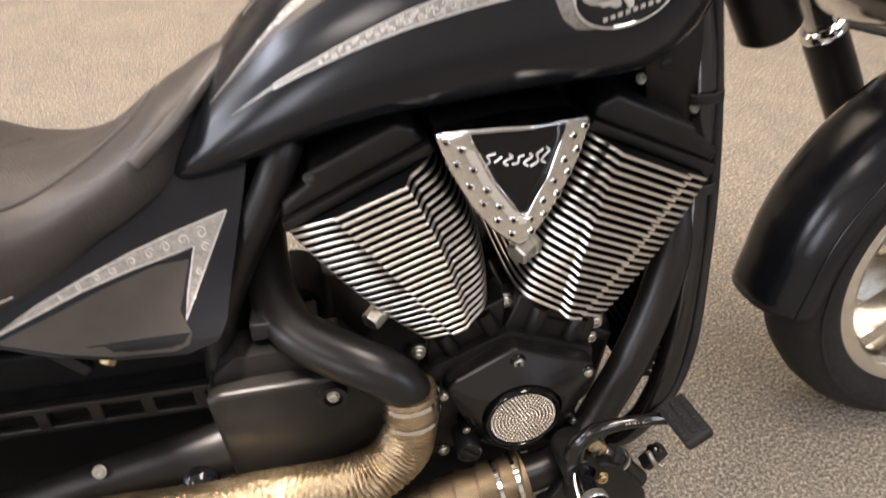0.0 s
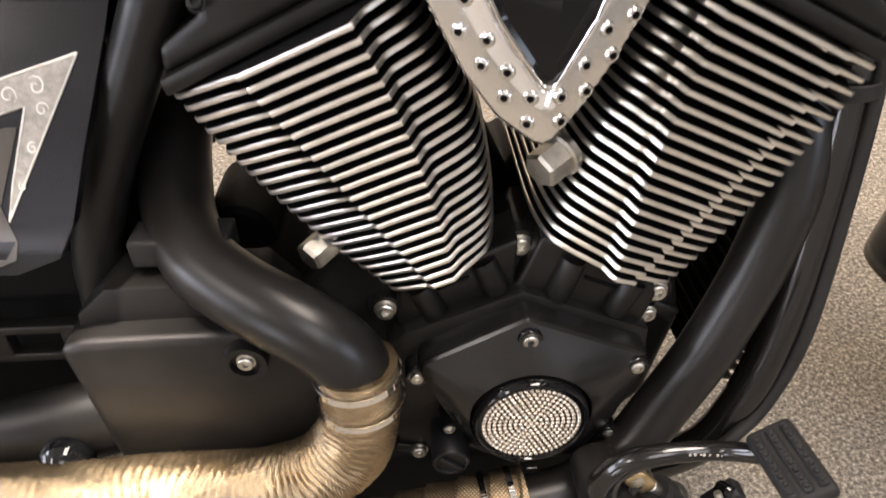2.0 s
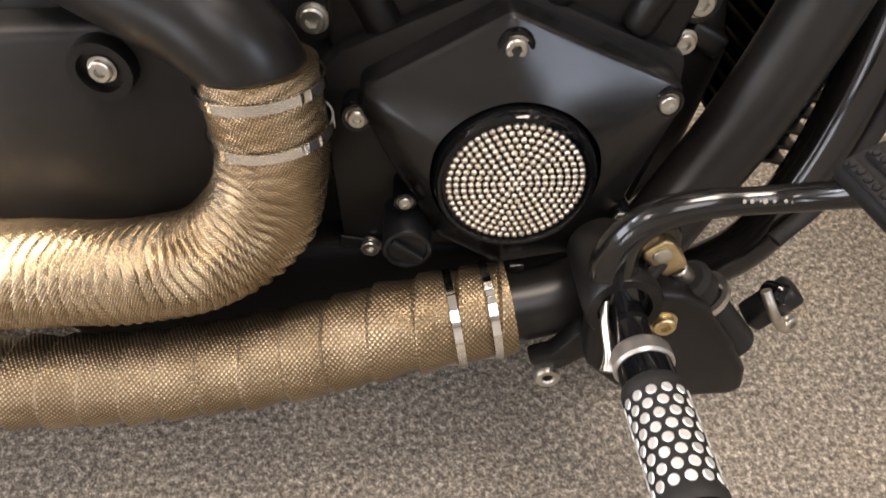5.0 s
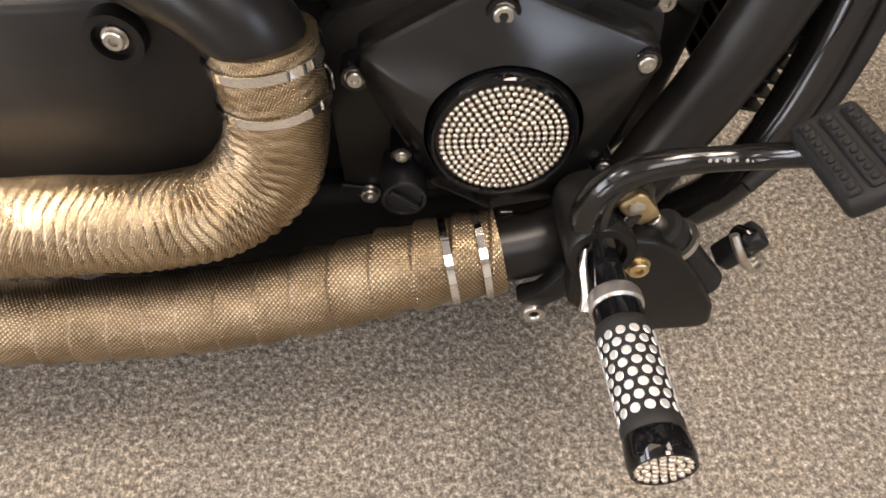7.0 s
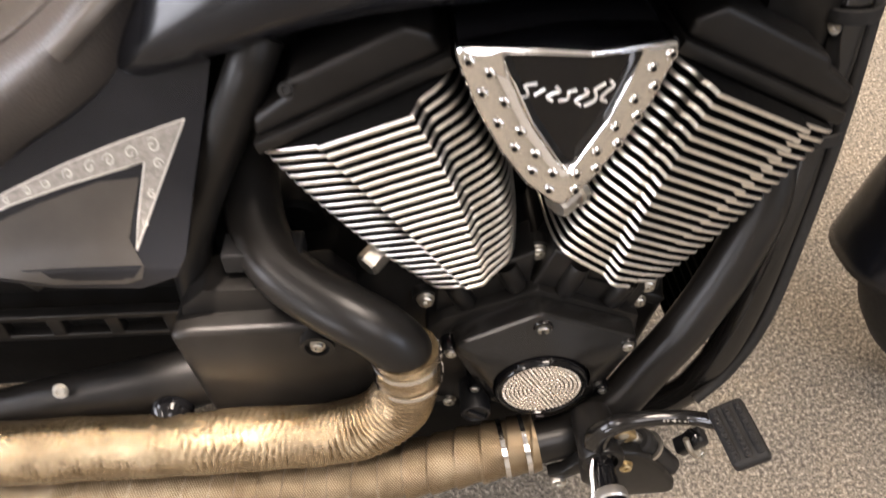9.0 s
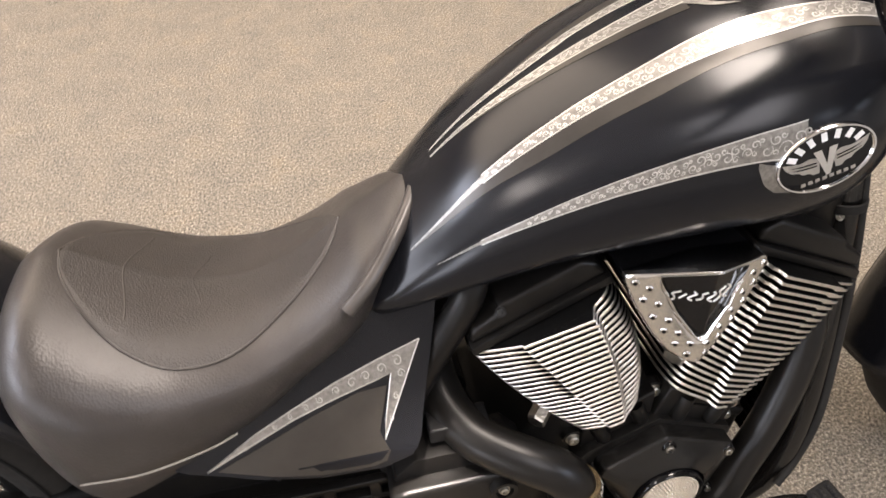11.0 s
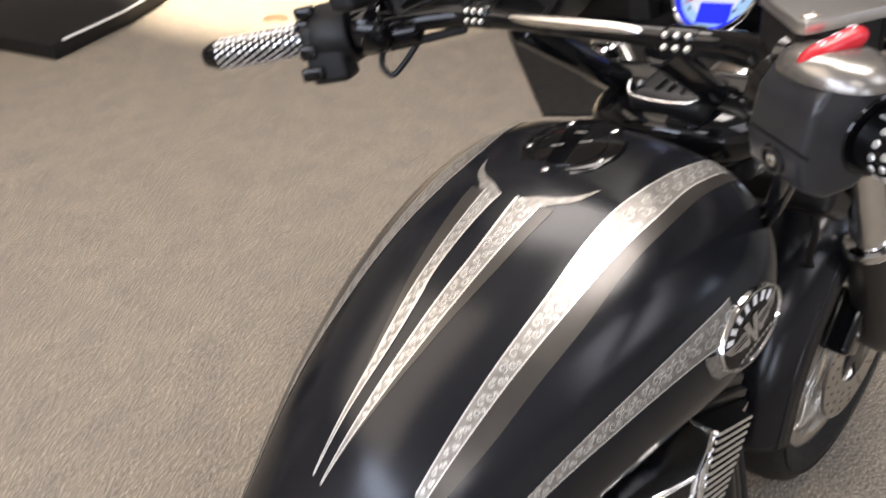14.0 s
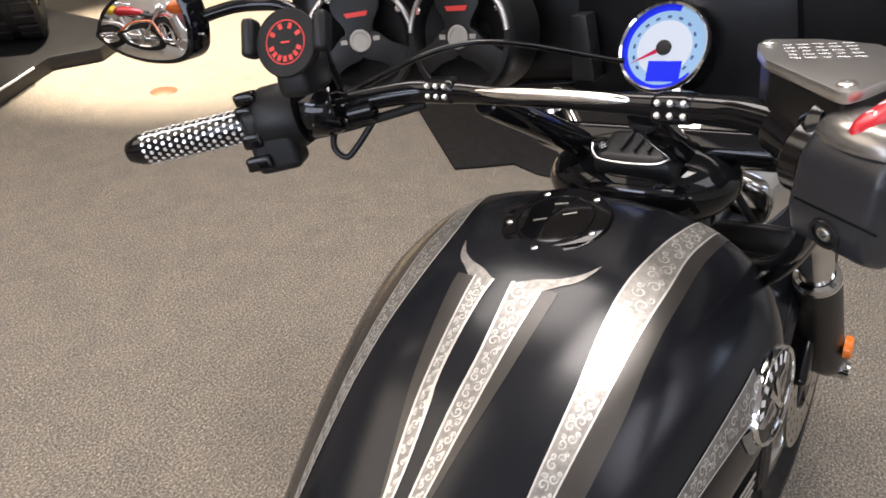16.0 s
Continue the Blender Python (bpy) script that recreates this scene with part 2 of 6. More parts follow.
def glow(name, colour, strength):
    m = mat(name, tuple(c * 0.12 for c in colour), 0.4)
    bsdf(m).inputs["Emission Color"].default_value = (*colour, 1)
    bsdf(m).inputs["Emission Strength"].default_value = strength
    bsdf(m).inputs["Specular IOR Level"].default_value = 0.08
    return m


dial_white = glow("dial_lit_white", (0.45, 0.72, 1.0), 0.8)
dial_pale = glow("dial_lit_pale", (0.86, 0.92, 1.0), 0.85)
dial_blue = glow("dial_lit_blue", (0.02, 0.04, 1.0), 0.9)
dial_red = glow("dial_red_needle", (0.9, 0.02, 0.12), 0.6)
dial_ink = mat("dial_ink", (0.03, 0.06, 0.2), 0.5)

# ---- mesh helpers ----
V3 = Vector


def link(name, verts, faces, material, parent=None, label="", uv=None, smooth=True, sharp=38, materials=None, index=None):
    me = bpy.data.meshes.new(name)
    me.from_pydata([tuple(v) for v in verts], [], faces)
    for m in materials or [material]:
        me.materials.append(m)
    if index is not None:
        me.polygons.foreach_set("material_index", index)
    if uv is not None:
        layer = me.uv_layers.new(name="UVMap")
        flat = [c for f in uv for p in f for c in p]
        layer.data.foreach_set("uv", flat)
    me.polygons.foreach_set("use_smooth", [smooth] * len(faces))
    if smooth:
        me.set_sharp_from_angle(angle=radians(sharp))
    me.update()
    return put(name, me, parent, label)


def put(name, me, parent=None, label=""):
    ob = new(name, me)
    ob.parent = parent
    if label:
        ob["label"] = label
    return ob


def from_bm(name, bm, material, parent=None, label="", smooth=True, sharp=38):
    me = bpy.data.meshes.new(name)
    bm.normal_update()
    bm.to_mesh(me)
    bm.free()
    me.materials.append(material)
    me.polygons.foreach_set("use_smooth", [smooth] * len(me.polygons))
    if smooth:
        me.set_sharp_from_angle(angle=radians(sharp))
    return put(name, me, parent, label)


def spline(points, per=8):
    """Catmull-Rom through points."""
    p = [V3(q) for q in points]
    p = [2 * p[0] - p[1], *p, 2 * p[-1] - p[-2]]
    out = []
    for a, b, c, d in zip(p, p[1:], p[2:], p[3:]):
        for k in range(per):
            t = k / per
            out.append(0.5 * (2 * b + (c - a) * t + (2 * a - 5 * b + 4 * c - d) * t * t + (3 * b - a - 3 * c + d) * t ** 3))
    out.append(p[-2])
    return out


def rings(path, first_up=(0, 0, 1)):
    """Parallel-transported frames along a path: centre, two axes across, length so far."""
    out, up, far = [], V3(first_up), 0.0
    for n, p in enumerate(path):
        ahead = (path[min(n + 1, len(path) - 1)] - path[max(n - 1, 0)]).normalized()
        up = (up - ahead * up.dot(ahead)).normalized()
        if n:
            far += (p - path[n - 1]).length
        out.append((p, ahead.cross(up), up, far))
    return out


def tube(name, path, radius, material, parent=None, label="", seg=20, per=8, bend=True, relief=None, flat=1.0, caps=True):
    """A round bar along path. radius: a number, or one for each given point. relief(s, turn): metres added to the radius."""
    pts = spline(path, per) if bend else [V3(p) for p in path]
    if isinstance(radius, (list, tuple)):
        rr = [v[0] for v in (spline([(r, 0, 0) for r in radius], per) if bend else [(r, 0, 0) for r in radius])]
    else:
        rr = [radius] * len(pts)
    verts, faces, uv = [], [], []
    fr = rings(pts)
    for (p, a, b, s), r in zip(fr, rr):
        for k in range(seg):
            w = 2 * math.pi * k / seg
            q = r + (relief(s, k / seg) if relief else 0)
            verts.append(p + a * math.cos(w) * q + b * math.sin(w) * q * flat)
    for n in range(len(pts) - 1):
        for k in range(seg):
            j = (k + 1) % seg
            faces.append((n * seg + k, n * seg + j, (n + 1) * seg + j, (n + 1) * seg + k))
            s0, s1, c = fr[n][3], fr[n + 1][3], 2 * math.pi * rr[n] / seg
            uv.append(((s0, k * c), (s0, (k + 1) * c), (s1, (k + 1) * c), (s1, k * c)))
    if caps:
        faces += [tuple(reversed(range(seg))), tuple(range((len(pts) - 1) * seg, len(pts) * seg))]
        uv += [((0, 0),) * seg] * 2
    return link(name, verts, faces, material, parent, label, uv=uv, sharp=50)


def lathe(name, profile, centre, axis, material, parent=None, label="", seg=32, materials=None, bands=None):
    """A turned solid: profile of (along, radius) about axis through centre."""
    ax = V3(axis).normalized()
    a = ax.orthogonal().normalized()
    b = ax.cross(a)
    verts, faces, index = [], [], []
    for s, r in profile:
        for k in range(seg):
            w = 2 * math.pi * k / seg
            verts.append(V3(centre) + ax * s + (a * math.cos(w) + b * math.sin(w)) * max(r, 1e-5))
    for n in range(len(profile) - 1):
        for k in range(seg):
            j = (k + 1) % seg
            faces.append((n * seg + k, n * seg + j, (n + 1) * seg + j, (n + 1) * seg + k))
            index.append(bands[n] if bands else 0)
    return link(name, verts, faces, material, parent, label, materials=materials, index=index if bands else None)


def prism(name, outline, to3d, depth0, depth1, material, parent=None, label="", bevel=0.0, segs=2):
    """An extruded outline of (u, v); to3d(u, v, depth) places it."""
    bm = bmesh.new()
    lo = [bm.verts.new(to3d(u, v, depth0)) for u, v in outline]
    hi = [bm.verts.new(to3d(u, v, depth1)) for u, v in outline]
    bm.faces.new(lo)
    bm.faces.new(list(reversed(hi)))
    n = len(outline)
    for k in range(n):
        bm.faces.new((lo[k], hi[k], hi[(k + 1) % n], lo[(k + 1) % n]))
    bmesh.ops.recalc_face_normals(bm, faces=bm.faces)
    if bevel:
        bmesh.ops.bevel(bm, geom=bm.edges[:], offset=bevel, segments=segs, profile=0.6, affect="EDGES", clamp_overlap=True)
    return from_bm(name, bm, material, parent, label)


def side(u, v, d):
    """Outlines in the machine's own side view: u forward, v up, depth = across."""
    return (u, d, v)


def box(name, size, m, material, parent=None, label="", bevel=0.004, segs=3):
    bm = bmesh.new()
    bmesh.ops.create_cube(bm, size=1, matrix=m @ Matrix.Diagonal((*size, 1)))
    if bevel:
        bmesh.ops.bevel(bm, geom=bm.edges[:], offset=bevel, segments=segs, profile=0.6, affect="EDGES", clamp_overlap=True)
    return from_bm(name, bm, material, parent, label)


def bar(name, a, b, r, material, parent=None, label="", seg=16, round_=0.0):
    a, b = V3(a), V3(b)
    n = (b - a).length
    c = min(round_ or r * 0.15, r, n / 2)
    return lathe(name, [(0, 0), (0, r - c), (c, r), (n - c, r), (n, r - c), (n, 0)], a, b - a, material, parent, label, seg)


BOLTS = {}


def bolt(at, axis, r, parent, material, name="bolt", label="", height=None):
    """A socket-head bolt: washer, knurled head, recessed hexagon."""
    key = (round(r, 4), material.name)
    if key not in BOLTS:
        h = height or r * 0.9
        verts, faces = [], []
        prof = [(0, r * 1.25), (h * 0.22, r * 1.25), (h * 0.22, r), (h * 0.85, r), (h, r * 0.86), (h, r * 0.52), (h * 0.45, r * 0.48), (h * 0.45, 0.0)]
        seg = 18
        for n, (s, q) in enumerate(prof):
            for k in range(seg):
                w = 2 * math.pi * k / seg
                f = 1.0
                if n in (5, 6):
                    f = math.cos(math.pi / 6) / math.cos((w % (math.pi / 3)) - math.pi / 6)
                verts.append((q * f * math.cos(w), q * f * math.sin(w), s))
        for n in range(len(prof) - 1):
            for k in range(seg):
                j = (k + 1) % seg
                faces.append((n * seg + k, n * seg + j, (n + 1) * seg + j, (n + 1) * seg + k))
        me = bpy.data.meshes.new("bolt")
        me.from_pydata(verts, [], faces)
        me.materials.append(material)
        me.polygons.foreach_set("use_smooth", [True] * len(faces))
        me.set_sharp_from_angle(angle=radians(35))
        BOLTS[key] = me
    ob = put(name, BOLTS[key], parent, label)
    ob.matrix_local = Matrix.Translation(at) @ V3(axis).to_track_quat("Z", "Y").to_matrix().to_4x4()
    return ob


def grid(name, fn, nu, nv, material, parent=None, label="", thick=0.0):
    """A surface fn(u, v), u and v from 0 to 1; thick: a second skin behind it."""
    verts, faces, uv = [], [], []
    for i in range(nu + 1):
        for j in range(nv + 1):
            verts.append(V3(fn(i / nu, j / nv)))
    for i in range(nu):
        for j in range(nv):
            a = i * (nv + 1) + j
            faces.append((a, a + nv + 1, a + nv + 2, a + 1))
    ob = link(name, verts, faces, material, parent, label)
    if thick:
        mod = ob.modifiers.new("thickness", "SOLIDIFY")
        mod.thickness, mod.offset = thick, 0
    return ob


def thing(name, label, category, kind="", group=""):
    return tagged(new(name), label, category, group, kind)

# ---- fuel tank: its form as a function ----
TANK = (  # station, top, half width, height of the widest line, lower edge
    (-0.335, 0.550, 0.083, 0.537, 0.519), (-0.31, 0.588, 0.103, 0.55, 0.527), (-0.26, 0.646, 0.122, 0.576, 0.547),
    (-0.20, 0.702, 0.139, 0.604, 0.571), (-0.13, 0.743, 0.155, 0.633, 0.591), (-0.055, 0.776, 0.171, 0.657, 0.604),
    (0.008, 0.796, 0.182, 0.672, 0.613), (0.06, 0.806, 0.188, 0.680, 0.618), (0.11, 0.813, 0.185, 0.690, 0.623),
    (0.152, 0.808, 0.168, 0.700, 0.642), (0.178, 0.786, 0.138, 0.708, 0.665), (0.195, 0.745, 0.085, 0.716, 0.690),
)


def tank_row(x):
    """Cubic run through the stations."""
    t = np.array(TANK)
    k = int(np.clip(np.searchsorted(t[:, 0], x) - 1, 0, len(t) - 2))
    h = t[k + 1, 0] - t[k, 0]
    s = min(max((x - t[k, 0]) / h, 0), 1)

    def slope(i):
        a, b = max(i - 1, 0), min(i + 1, len(t) - 1)
        return (t[b] - t[a]) / (t[b, 0] - t[a, 0])

    return (2 * s**3 - 3 * s**2 + 1) * t[k] + (s**3 - 2 * s**2 + s) * h * slope(k) + (3 * s**2 - 2 * s**3) * t[k + 1] + (s**3 - s**2) * h * slope(k + 1)


def tank_at(x, th, out=0.0):
    """A point of the right half (th 0 at the ridge, 0.6 at the widest line, 1 at the lower edge), out metres off the surface."""
    _, top, w, zw, bot = tank_row(x)
    n = 2.0 + 0.5 * min(max((x + 0.3) / 0.2, 0), 1)
    if th <= 0.6:
        a = th / 0.6 * math.pi / 2
        y, z = w * math.sin(a) ** (2 / n), zw + (top - zw) * max(math.cos(a), 0) ** (2 / n)
        dy, dz = (y / w) ** (n - 1) / w, ((z - zw) / (top - zw)) ** (n - 1) / (top - zw)
    else:
        b = (th - 0.6) / 0.4 * math.pi / 2
        wb = 0.72 * w
        y, z = wb + (w - wb) * math.cos(b), zw - (zw - bot) * math.sin(b)
        dy, dz = math.cos(b) / (w - wb), -math.sin(b) / (zw - bot)
    q = math.hypot(dy, dz) or 1
    return (x, -(y + out * dy / q), z + out * dz / q)

# ---- the room ----
def slab(name, x0, x1, y0, y1, z0, z1, material, label):
    bm = bmesh.new()
    bmesh.ops.create_cube(bm, size=1, matrix=Matrix.Translation(((x0 + x1) / 2, (y0 + y1) / 2, (z0 + z1) / 2)) @ Matrix.Diagonal((x1 - x0, y1 - y0, z1 - z0, 1)))
    return tagged(from_bm(name, bm, material, smooth=False), label, name.split("_")[0], kind="structure")


slab("floor", -5, 6, -4, 7, -0.1, 0, carpet, "speckled beige and grey short-pile showroom carpet")
slab("ceiling", -5, 6, -4, 7, CEIL, CEIL + 0.1, ceiling_paint, "plain off-white showroom ceiling")
PLAIN = "plain warm grey painted wall"
for n, (wall, a0, a1, z0, z1, watts, colour) in enumerate(WINDOWS, 1):
    ends = (-4, 7) if wall == "west" else (-5, 6)
    for p0, p1, q0, q1, where in ((ends[0], a0, 0, CEIL, "beside"), (a1, ends[1], 0, CEIL, "beside"), (a0, a1, 0, z0, "below"), (a0, a1, z1, CEIL, "above")):
        if wall == "west":
            slab("wall_west", -5.1, -5, p0, p1, q0, q1, wall_paint, f"{PLAIN} {where} a window")
        else:
            slab("wall_south", p0, p1, -4.1, -4, q0, q1, wall_paint, f"{PLAIN} {where} a window")
    window = thing(f"window_{n}", "wide assumed shop window, out of view, with a dark metal frame", "window", kind="structure")
    mid, hw, hh = (a0 + a1) / 2, (a1 - a0) / 2, (z1 - z0) / 2
    window.matrix_world = pose(-5.05, mid, (z0 + z1) / 2) if wall == "west" else pose(mid, -4.05, (z0 + z1) / 2, 0, 0, 90)
    for k in range(4):
        box("frame_post", (0.08, 0.05, 2 * hh), Matrix.Translation((0, -hw + 0.025 + (2 * hw - 0.05) * k / 3, 0)), frame_black, window, bevel=0.004)
    for sz in (-1, 1):
        box("frame_rail", (0.08, 2 * hw, 0.05), Matrix.Translation((0, 0, sz * (hh - 0.025))), frame_black, window, bevel=0.004)
    lamp = bpy.data.lights.new("window_daylight", "AREA")
    lamp.shape, lamp.size, lamp.size_y, lamp.energy, lamp.color = "RECTANGLE", 2 * hw, 2 * hh, watts, colour
    ob = new("window_daylight", lamp)
    inward = V3((1, 0, 0)) if wall == "west" else V3((0, 1, 0))
    ob.location = window.matrix_world.translation - inward * 0.07
    ob.rotation_euler = inward.to_track_quat("-Z", "Y").to_euler()
slab("wall_east", 6, 6.1, -4, 7, 0, CEIL, wall_paint, "plain warm grey painted wall")
slab("wall_north", -5, 6, 7, 7.1, 0, CEIL, wall_paint, "plain warm grey painted wall")
for x, y, w, n, watts, colour in LAMPS:
    fix = thing("added_light_panel", "unseen ceiling light panel with a white frame, added for its light", "ceiling light", group="showroom ceiling lights")
    fix.location = (x, y, CEIL - 0.03)
    box("frame", (w + 0.08, n + 0.08, 0.03), Matrix.Translation((0, 0, 0.014)), ceiling_paint, fix, bevel=0.004)
    lamp = bpy.data.lights.new("panel_lamp", "AREA")
    lamp.shape, lamp.size, lamp.size_y, lamp.energy, lamp.color = "RECTANGLE", w, n, watts, colour
    ob = new("panel_lamp", lamp)
    ob.location = (x, y, CEIL - 0.035)

for x, y, ax, ay, cone, watts, colour in SPOTS:
    fix = thing("unseen_spotlight", "round white ceiling spotlight, unseen, set for a patch of light", "spotlight")
    fix.location = (x, y, CEIL)
    aim = V3((ax - x, ay - y, -CEIL)).normalized()
    lathe("can", [(-0.14, 0.0), (-0.14, 0.05), (-0.02, 0.062), (0.0, 0.062), (0.0, 0.056), (-0.08, 0.045)], V3((0, 0, -0.13)) + aim * 0.1, aim, ceiling_paint, fix, "", 28)
    bar("stem", (0, 0, 0), (0, 0, -0.1), 0.012, ceiling_paint, fix, "", 12)
    lamp = bpy.data.lights.new("spot_lamp", "SPOT")
    lamp.energy, lamp.color, lamp.spot_size, lamp.spot_blend, lamp.shadow_soft_size = watts, colour, radians(cone), 0.5, 0.04
    ob = new("spot_lamp", lamp)
    ob.location = V3((x, y, CEIL - 0.13)) + aim * 0.11
    ob.rotation_euler = aim.to_track_quat("-Z", "Y").to_euler()

# ---- the motorcycle: built upright, then leaned on its stand ----
bike = thing("motorcycle", "matte black custom cruiser motorcycle with silver stripes, leaning on its stand", "motorcycle")
bike.matrix_world = pose(0, 0, 0, -10.5)
RIGHT = (0, -1, 0)


def hub(name, label=""):
    """A part that only gathers smaller ones."""
    ob = new(name)
    ob.parent = bike
    if label:
        ob["label"] = label
    return ob


# fuel tank
def drawn_in(x):
    return 0.026 * min(max((0.05 - x) / 0.3, 0), 1)


def tank_skin(u, v):
    x = -0.335 + u * 0.53
    s = v * 2 - 1
    p = tank_at(x, abs(s))
    return (p[0], p[1] if s <= 0 else -p[1] - drawn_in(x) * min(-p[1] / 0.1, 1), p[2])


NU, NV = 90, 72
verts, faces = [], []
for i in range(NU + 1):
    for j in range(NV + 1):
        verts.append(tank_skin(i / NU, j / NV))
for i in range(NU):
    for j in range(NV):
        a = i * (NV + 1) + j
        faces.append((a, a + 1, a + NV + 2, a + NV + 1))
    faces.append((i * (NV + 1) + NV, i * (NV + 1), (i + 1) * (NV + 1), (i + 1) * (NV + 1) + NV))
faces += [tuple(range(NV + 1))[::-1], tuple(NU * (NV + 1) + j for j in range(NV + 1))]
tank = link("fuel_tank", verts, faces, satin_paint, bike, "satin black teardrop fuel tank with silver leaf stripes", sharp=60)


def signed(x, th, out=0.0):
    p = tank_at(x, abs(th), out)
    return V3((p[0], p[1] if th >= 0 else -p[1] - drawn_in(x) * min(-p[1] / 0.1, 1), p[2]))


def decal(name, rows, material, label="", out=0.0006, flip=False, n=70, across=10):
    """A painted band: rows of (station, th of one edge, th of the other)."""
    t = np.array(rows, float)
    fine = np.linspace(0, 1, n)
    r = [[v[c] for v in spline([tuple(q) for q in t], 10)] for c in range(3)]
    kk = np.linspace(0, 1, len(r[0]))
    x, a, b = (np.interp(fine, kk, c) for c in r)
    vs, fs = [], []
    for i in range(n):
        for j in range(across + 1):
            th = a[i] + (b[i] - a[i]) * j / across
            vs.append(signed(float(x[i]), float(-th if flip else th), out))
    for i in range(n - 1):
        for j in range(across):
            q = i * (across + 1) + j
            fs.append((q, q + 1, q + across + 2, q + across + 1) if flip else (q, q + across + 1, q + across + 2, q + 1))
    return link(name, vs, fs, material, tank, label, sharp=80)


def spiral(r, turns, turn0, hand):
    """A scroll of two dimensions: a tail that winds in."""
    out = []
    for k in range(26):
        f = k / 25
        q = turn0 + hand * turns * 2 * math.pi * f
        rr = r * (1 - 0.82 * f)
        out.append((rr * math.cos(q), rr * math.sin(q)))
    return out


def scrollwork(places, to3d, vs, fs, thick=0.0011):
    """Thin raised scrolls; places of (u, v, radius, first turn, hand)."""
    for u, v, r, q0, hand in places:
        pts = spiral(r, 1.25, q0, hand)
        n0 = len(vs)
        for k, (a, b) in enumerate(pts):
            a2, b2 = pts[min(k + 1, 25)]
            a1, b1 = pts[max(k - 1, 0)]
            ln = math.hypot(a2 - a1, b2 - b1) or 1
            w = thick * (0.35 + 0.65 * math.sin(math.pi * min(k / 25 * 1.1, 1)))
            nx, ny = -(b2 - b1) / ln * w / 2, (a2 - a1) / ln * w / 2
            vs += [to3d(u + a + nx, v + b + ny), to3d(u + a - nx, v + b - ny)]
            if k:
                q = n0 + 2 * k
                fs.append((q - 2, q, q + 1, q - 1))


SCV, SCF = [], []


def scrolls_on(rows, flip, seed, step=0.0078):
    rnd = random.Random(seed)
    xs = [r[0] for r in rows]
    places, x, hand = [], xs[0] + 0.045, 1
    while x < xs[-1] - 0.004:
        a, b = float(np.interp(x, xs, [r[1] for r in rows])), float(np.interp(x, xs, [r[2] for r in rows]))
        m = (a + b) / 2
        p, q = signed(x, m - 0.01), signed(x, m + 0.01)
        wide = (q - p).length / 0.02 * abs(b - a)
        r = wide * rnd.uniform(0.18, 0.28)
        if r > 0.0012:
            places.append((x, m, wide * rnd.uniform(0.08, 0.18) * hand, r, rnd.uniform(0, 6.3), hand))
        hand = -hand
        x += max(step * rnd.uniform(0.75, 1.25) * wide / 0.02, 0.006)
    out = []
    for x, m, off, r, q0, h in places:
        out.append((x, m, off, r, q0, h))

    def group(x, m, off, r, q0, h):
        p, q = signed(x, m - 0.01), signed(x, m + 0.01)
        per = 0.02 / (q - p).length

        def to3d(u, v):
            th = m + (off + v) * per
            return signed(x + u, -th if flip else th, 0.0009)
        return to3d

    for n, (x, m, off, r, q0, h) in enumerate(out):
        scrollwork([(0, 0, r, q0, h), (r * 1.3, r * 0.5 * h, r * 0.55, q0 + 2, -h)], group(x, m, off, r, q0, h), SCV, SCF, 0.0011)


MID = [(-0.276, 0.339, 0.341), (-0.205, 0.265, 0.288), (-0.155, 0.231, 0.264), (-0.107, 0.204, 0.244), (-0.058, 0.185, 0.232), (-0.008, 0.163, 0.22),
       (0.044, 0.153, 0.214), (0.09, 0.168, 0.215), (0.13, 0.196, 0.24), (0.155, 0.222, 0.268), (0.175, 0.25, 0.3)]
LOW = [(-0.255, 0.47, 0.472), (-0.215, 0.47, 0.482), (-0.175, 0.473, 0.494), (-0.131, 0.472, 0.503), (-0.088, 0.47, 0.51), (-0.045, 0.467, 0.515), (0.0, 0.462, 0.522), (0.03, 0.457, 0.53), (0.05, 0.452, 0.54)]
IN_R = [(-0.24, 0.057, 0.059), (-0.196, 0.052, 0.066), (-0.154, 0.04, 0.0625), (-0.105, 0.0265, 0.055), (-0.06, 0.0205, 0.0505), (-0.008, 0.009, 0.046), (0.005, 0.007, 0.044)]
IN_L = [(-0.239, 0.028, 0.03), (-0.168, 0.007, 0.0185), (-0.114, -0.013, 0.002), (-0.073, -0.024, -0.0075), (-0.019, -0.036, -0.0125), (0.003, -0.04, -0.012)]
HORN_R = [(0.002, 0.004, 0.046), (0.012, 0.03, 0.066), (0.018, 0.056, 0.08), (0.028, 0.08, 0.092), (0.044, 0.1, 0.101)]
for flip in (False, True):
    decal("stripe", MID, leaf, "silver leaf stripe with engraved curls", flip=flip)
    decal("stripe", LOW, leaf, "silver leaf stripe with engraved curls", flip=flip)
    decal("shade_band", [(x, b, b + 0.055 * min(1, (x + 0.285) / 0.12) - 0.022 * min(max((x + 0.08) / 0.1, 0), 1)) for x, a, b in MID], pewter_paint, "pewter grey paint band", 0.0004, flip)
    decal("pinstripe", [(x, b, b + 0.004) for x, a, b in MID[1:]], leaf_edge, "", 0.0008, flip, across=1)
    decal("pinstripe", [(x, a - 0.004, a) for x, a, b in MID[1:]], leaf_edge, "", 0.0008, flip, across=1)
    decal("pinstripe", [(x, b, b + 0.004) for x, a, b in LOW[1:]], leaf_edge, "", 0.0008, flip, across=1)
    decal("pinstripe", [(x, a - 0.003, a) for x, a, b in LOW[1:]], leaf_edge, "", 0.0008, flip, across=1)
decal("stripe", IN_R, leaf, "silver leaf stripe with engraved curls")
decal("stripe", IN_L, leaf, "silver leaf stripe with engraved curls")
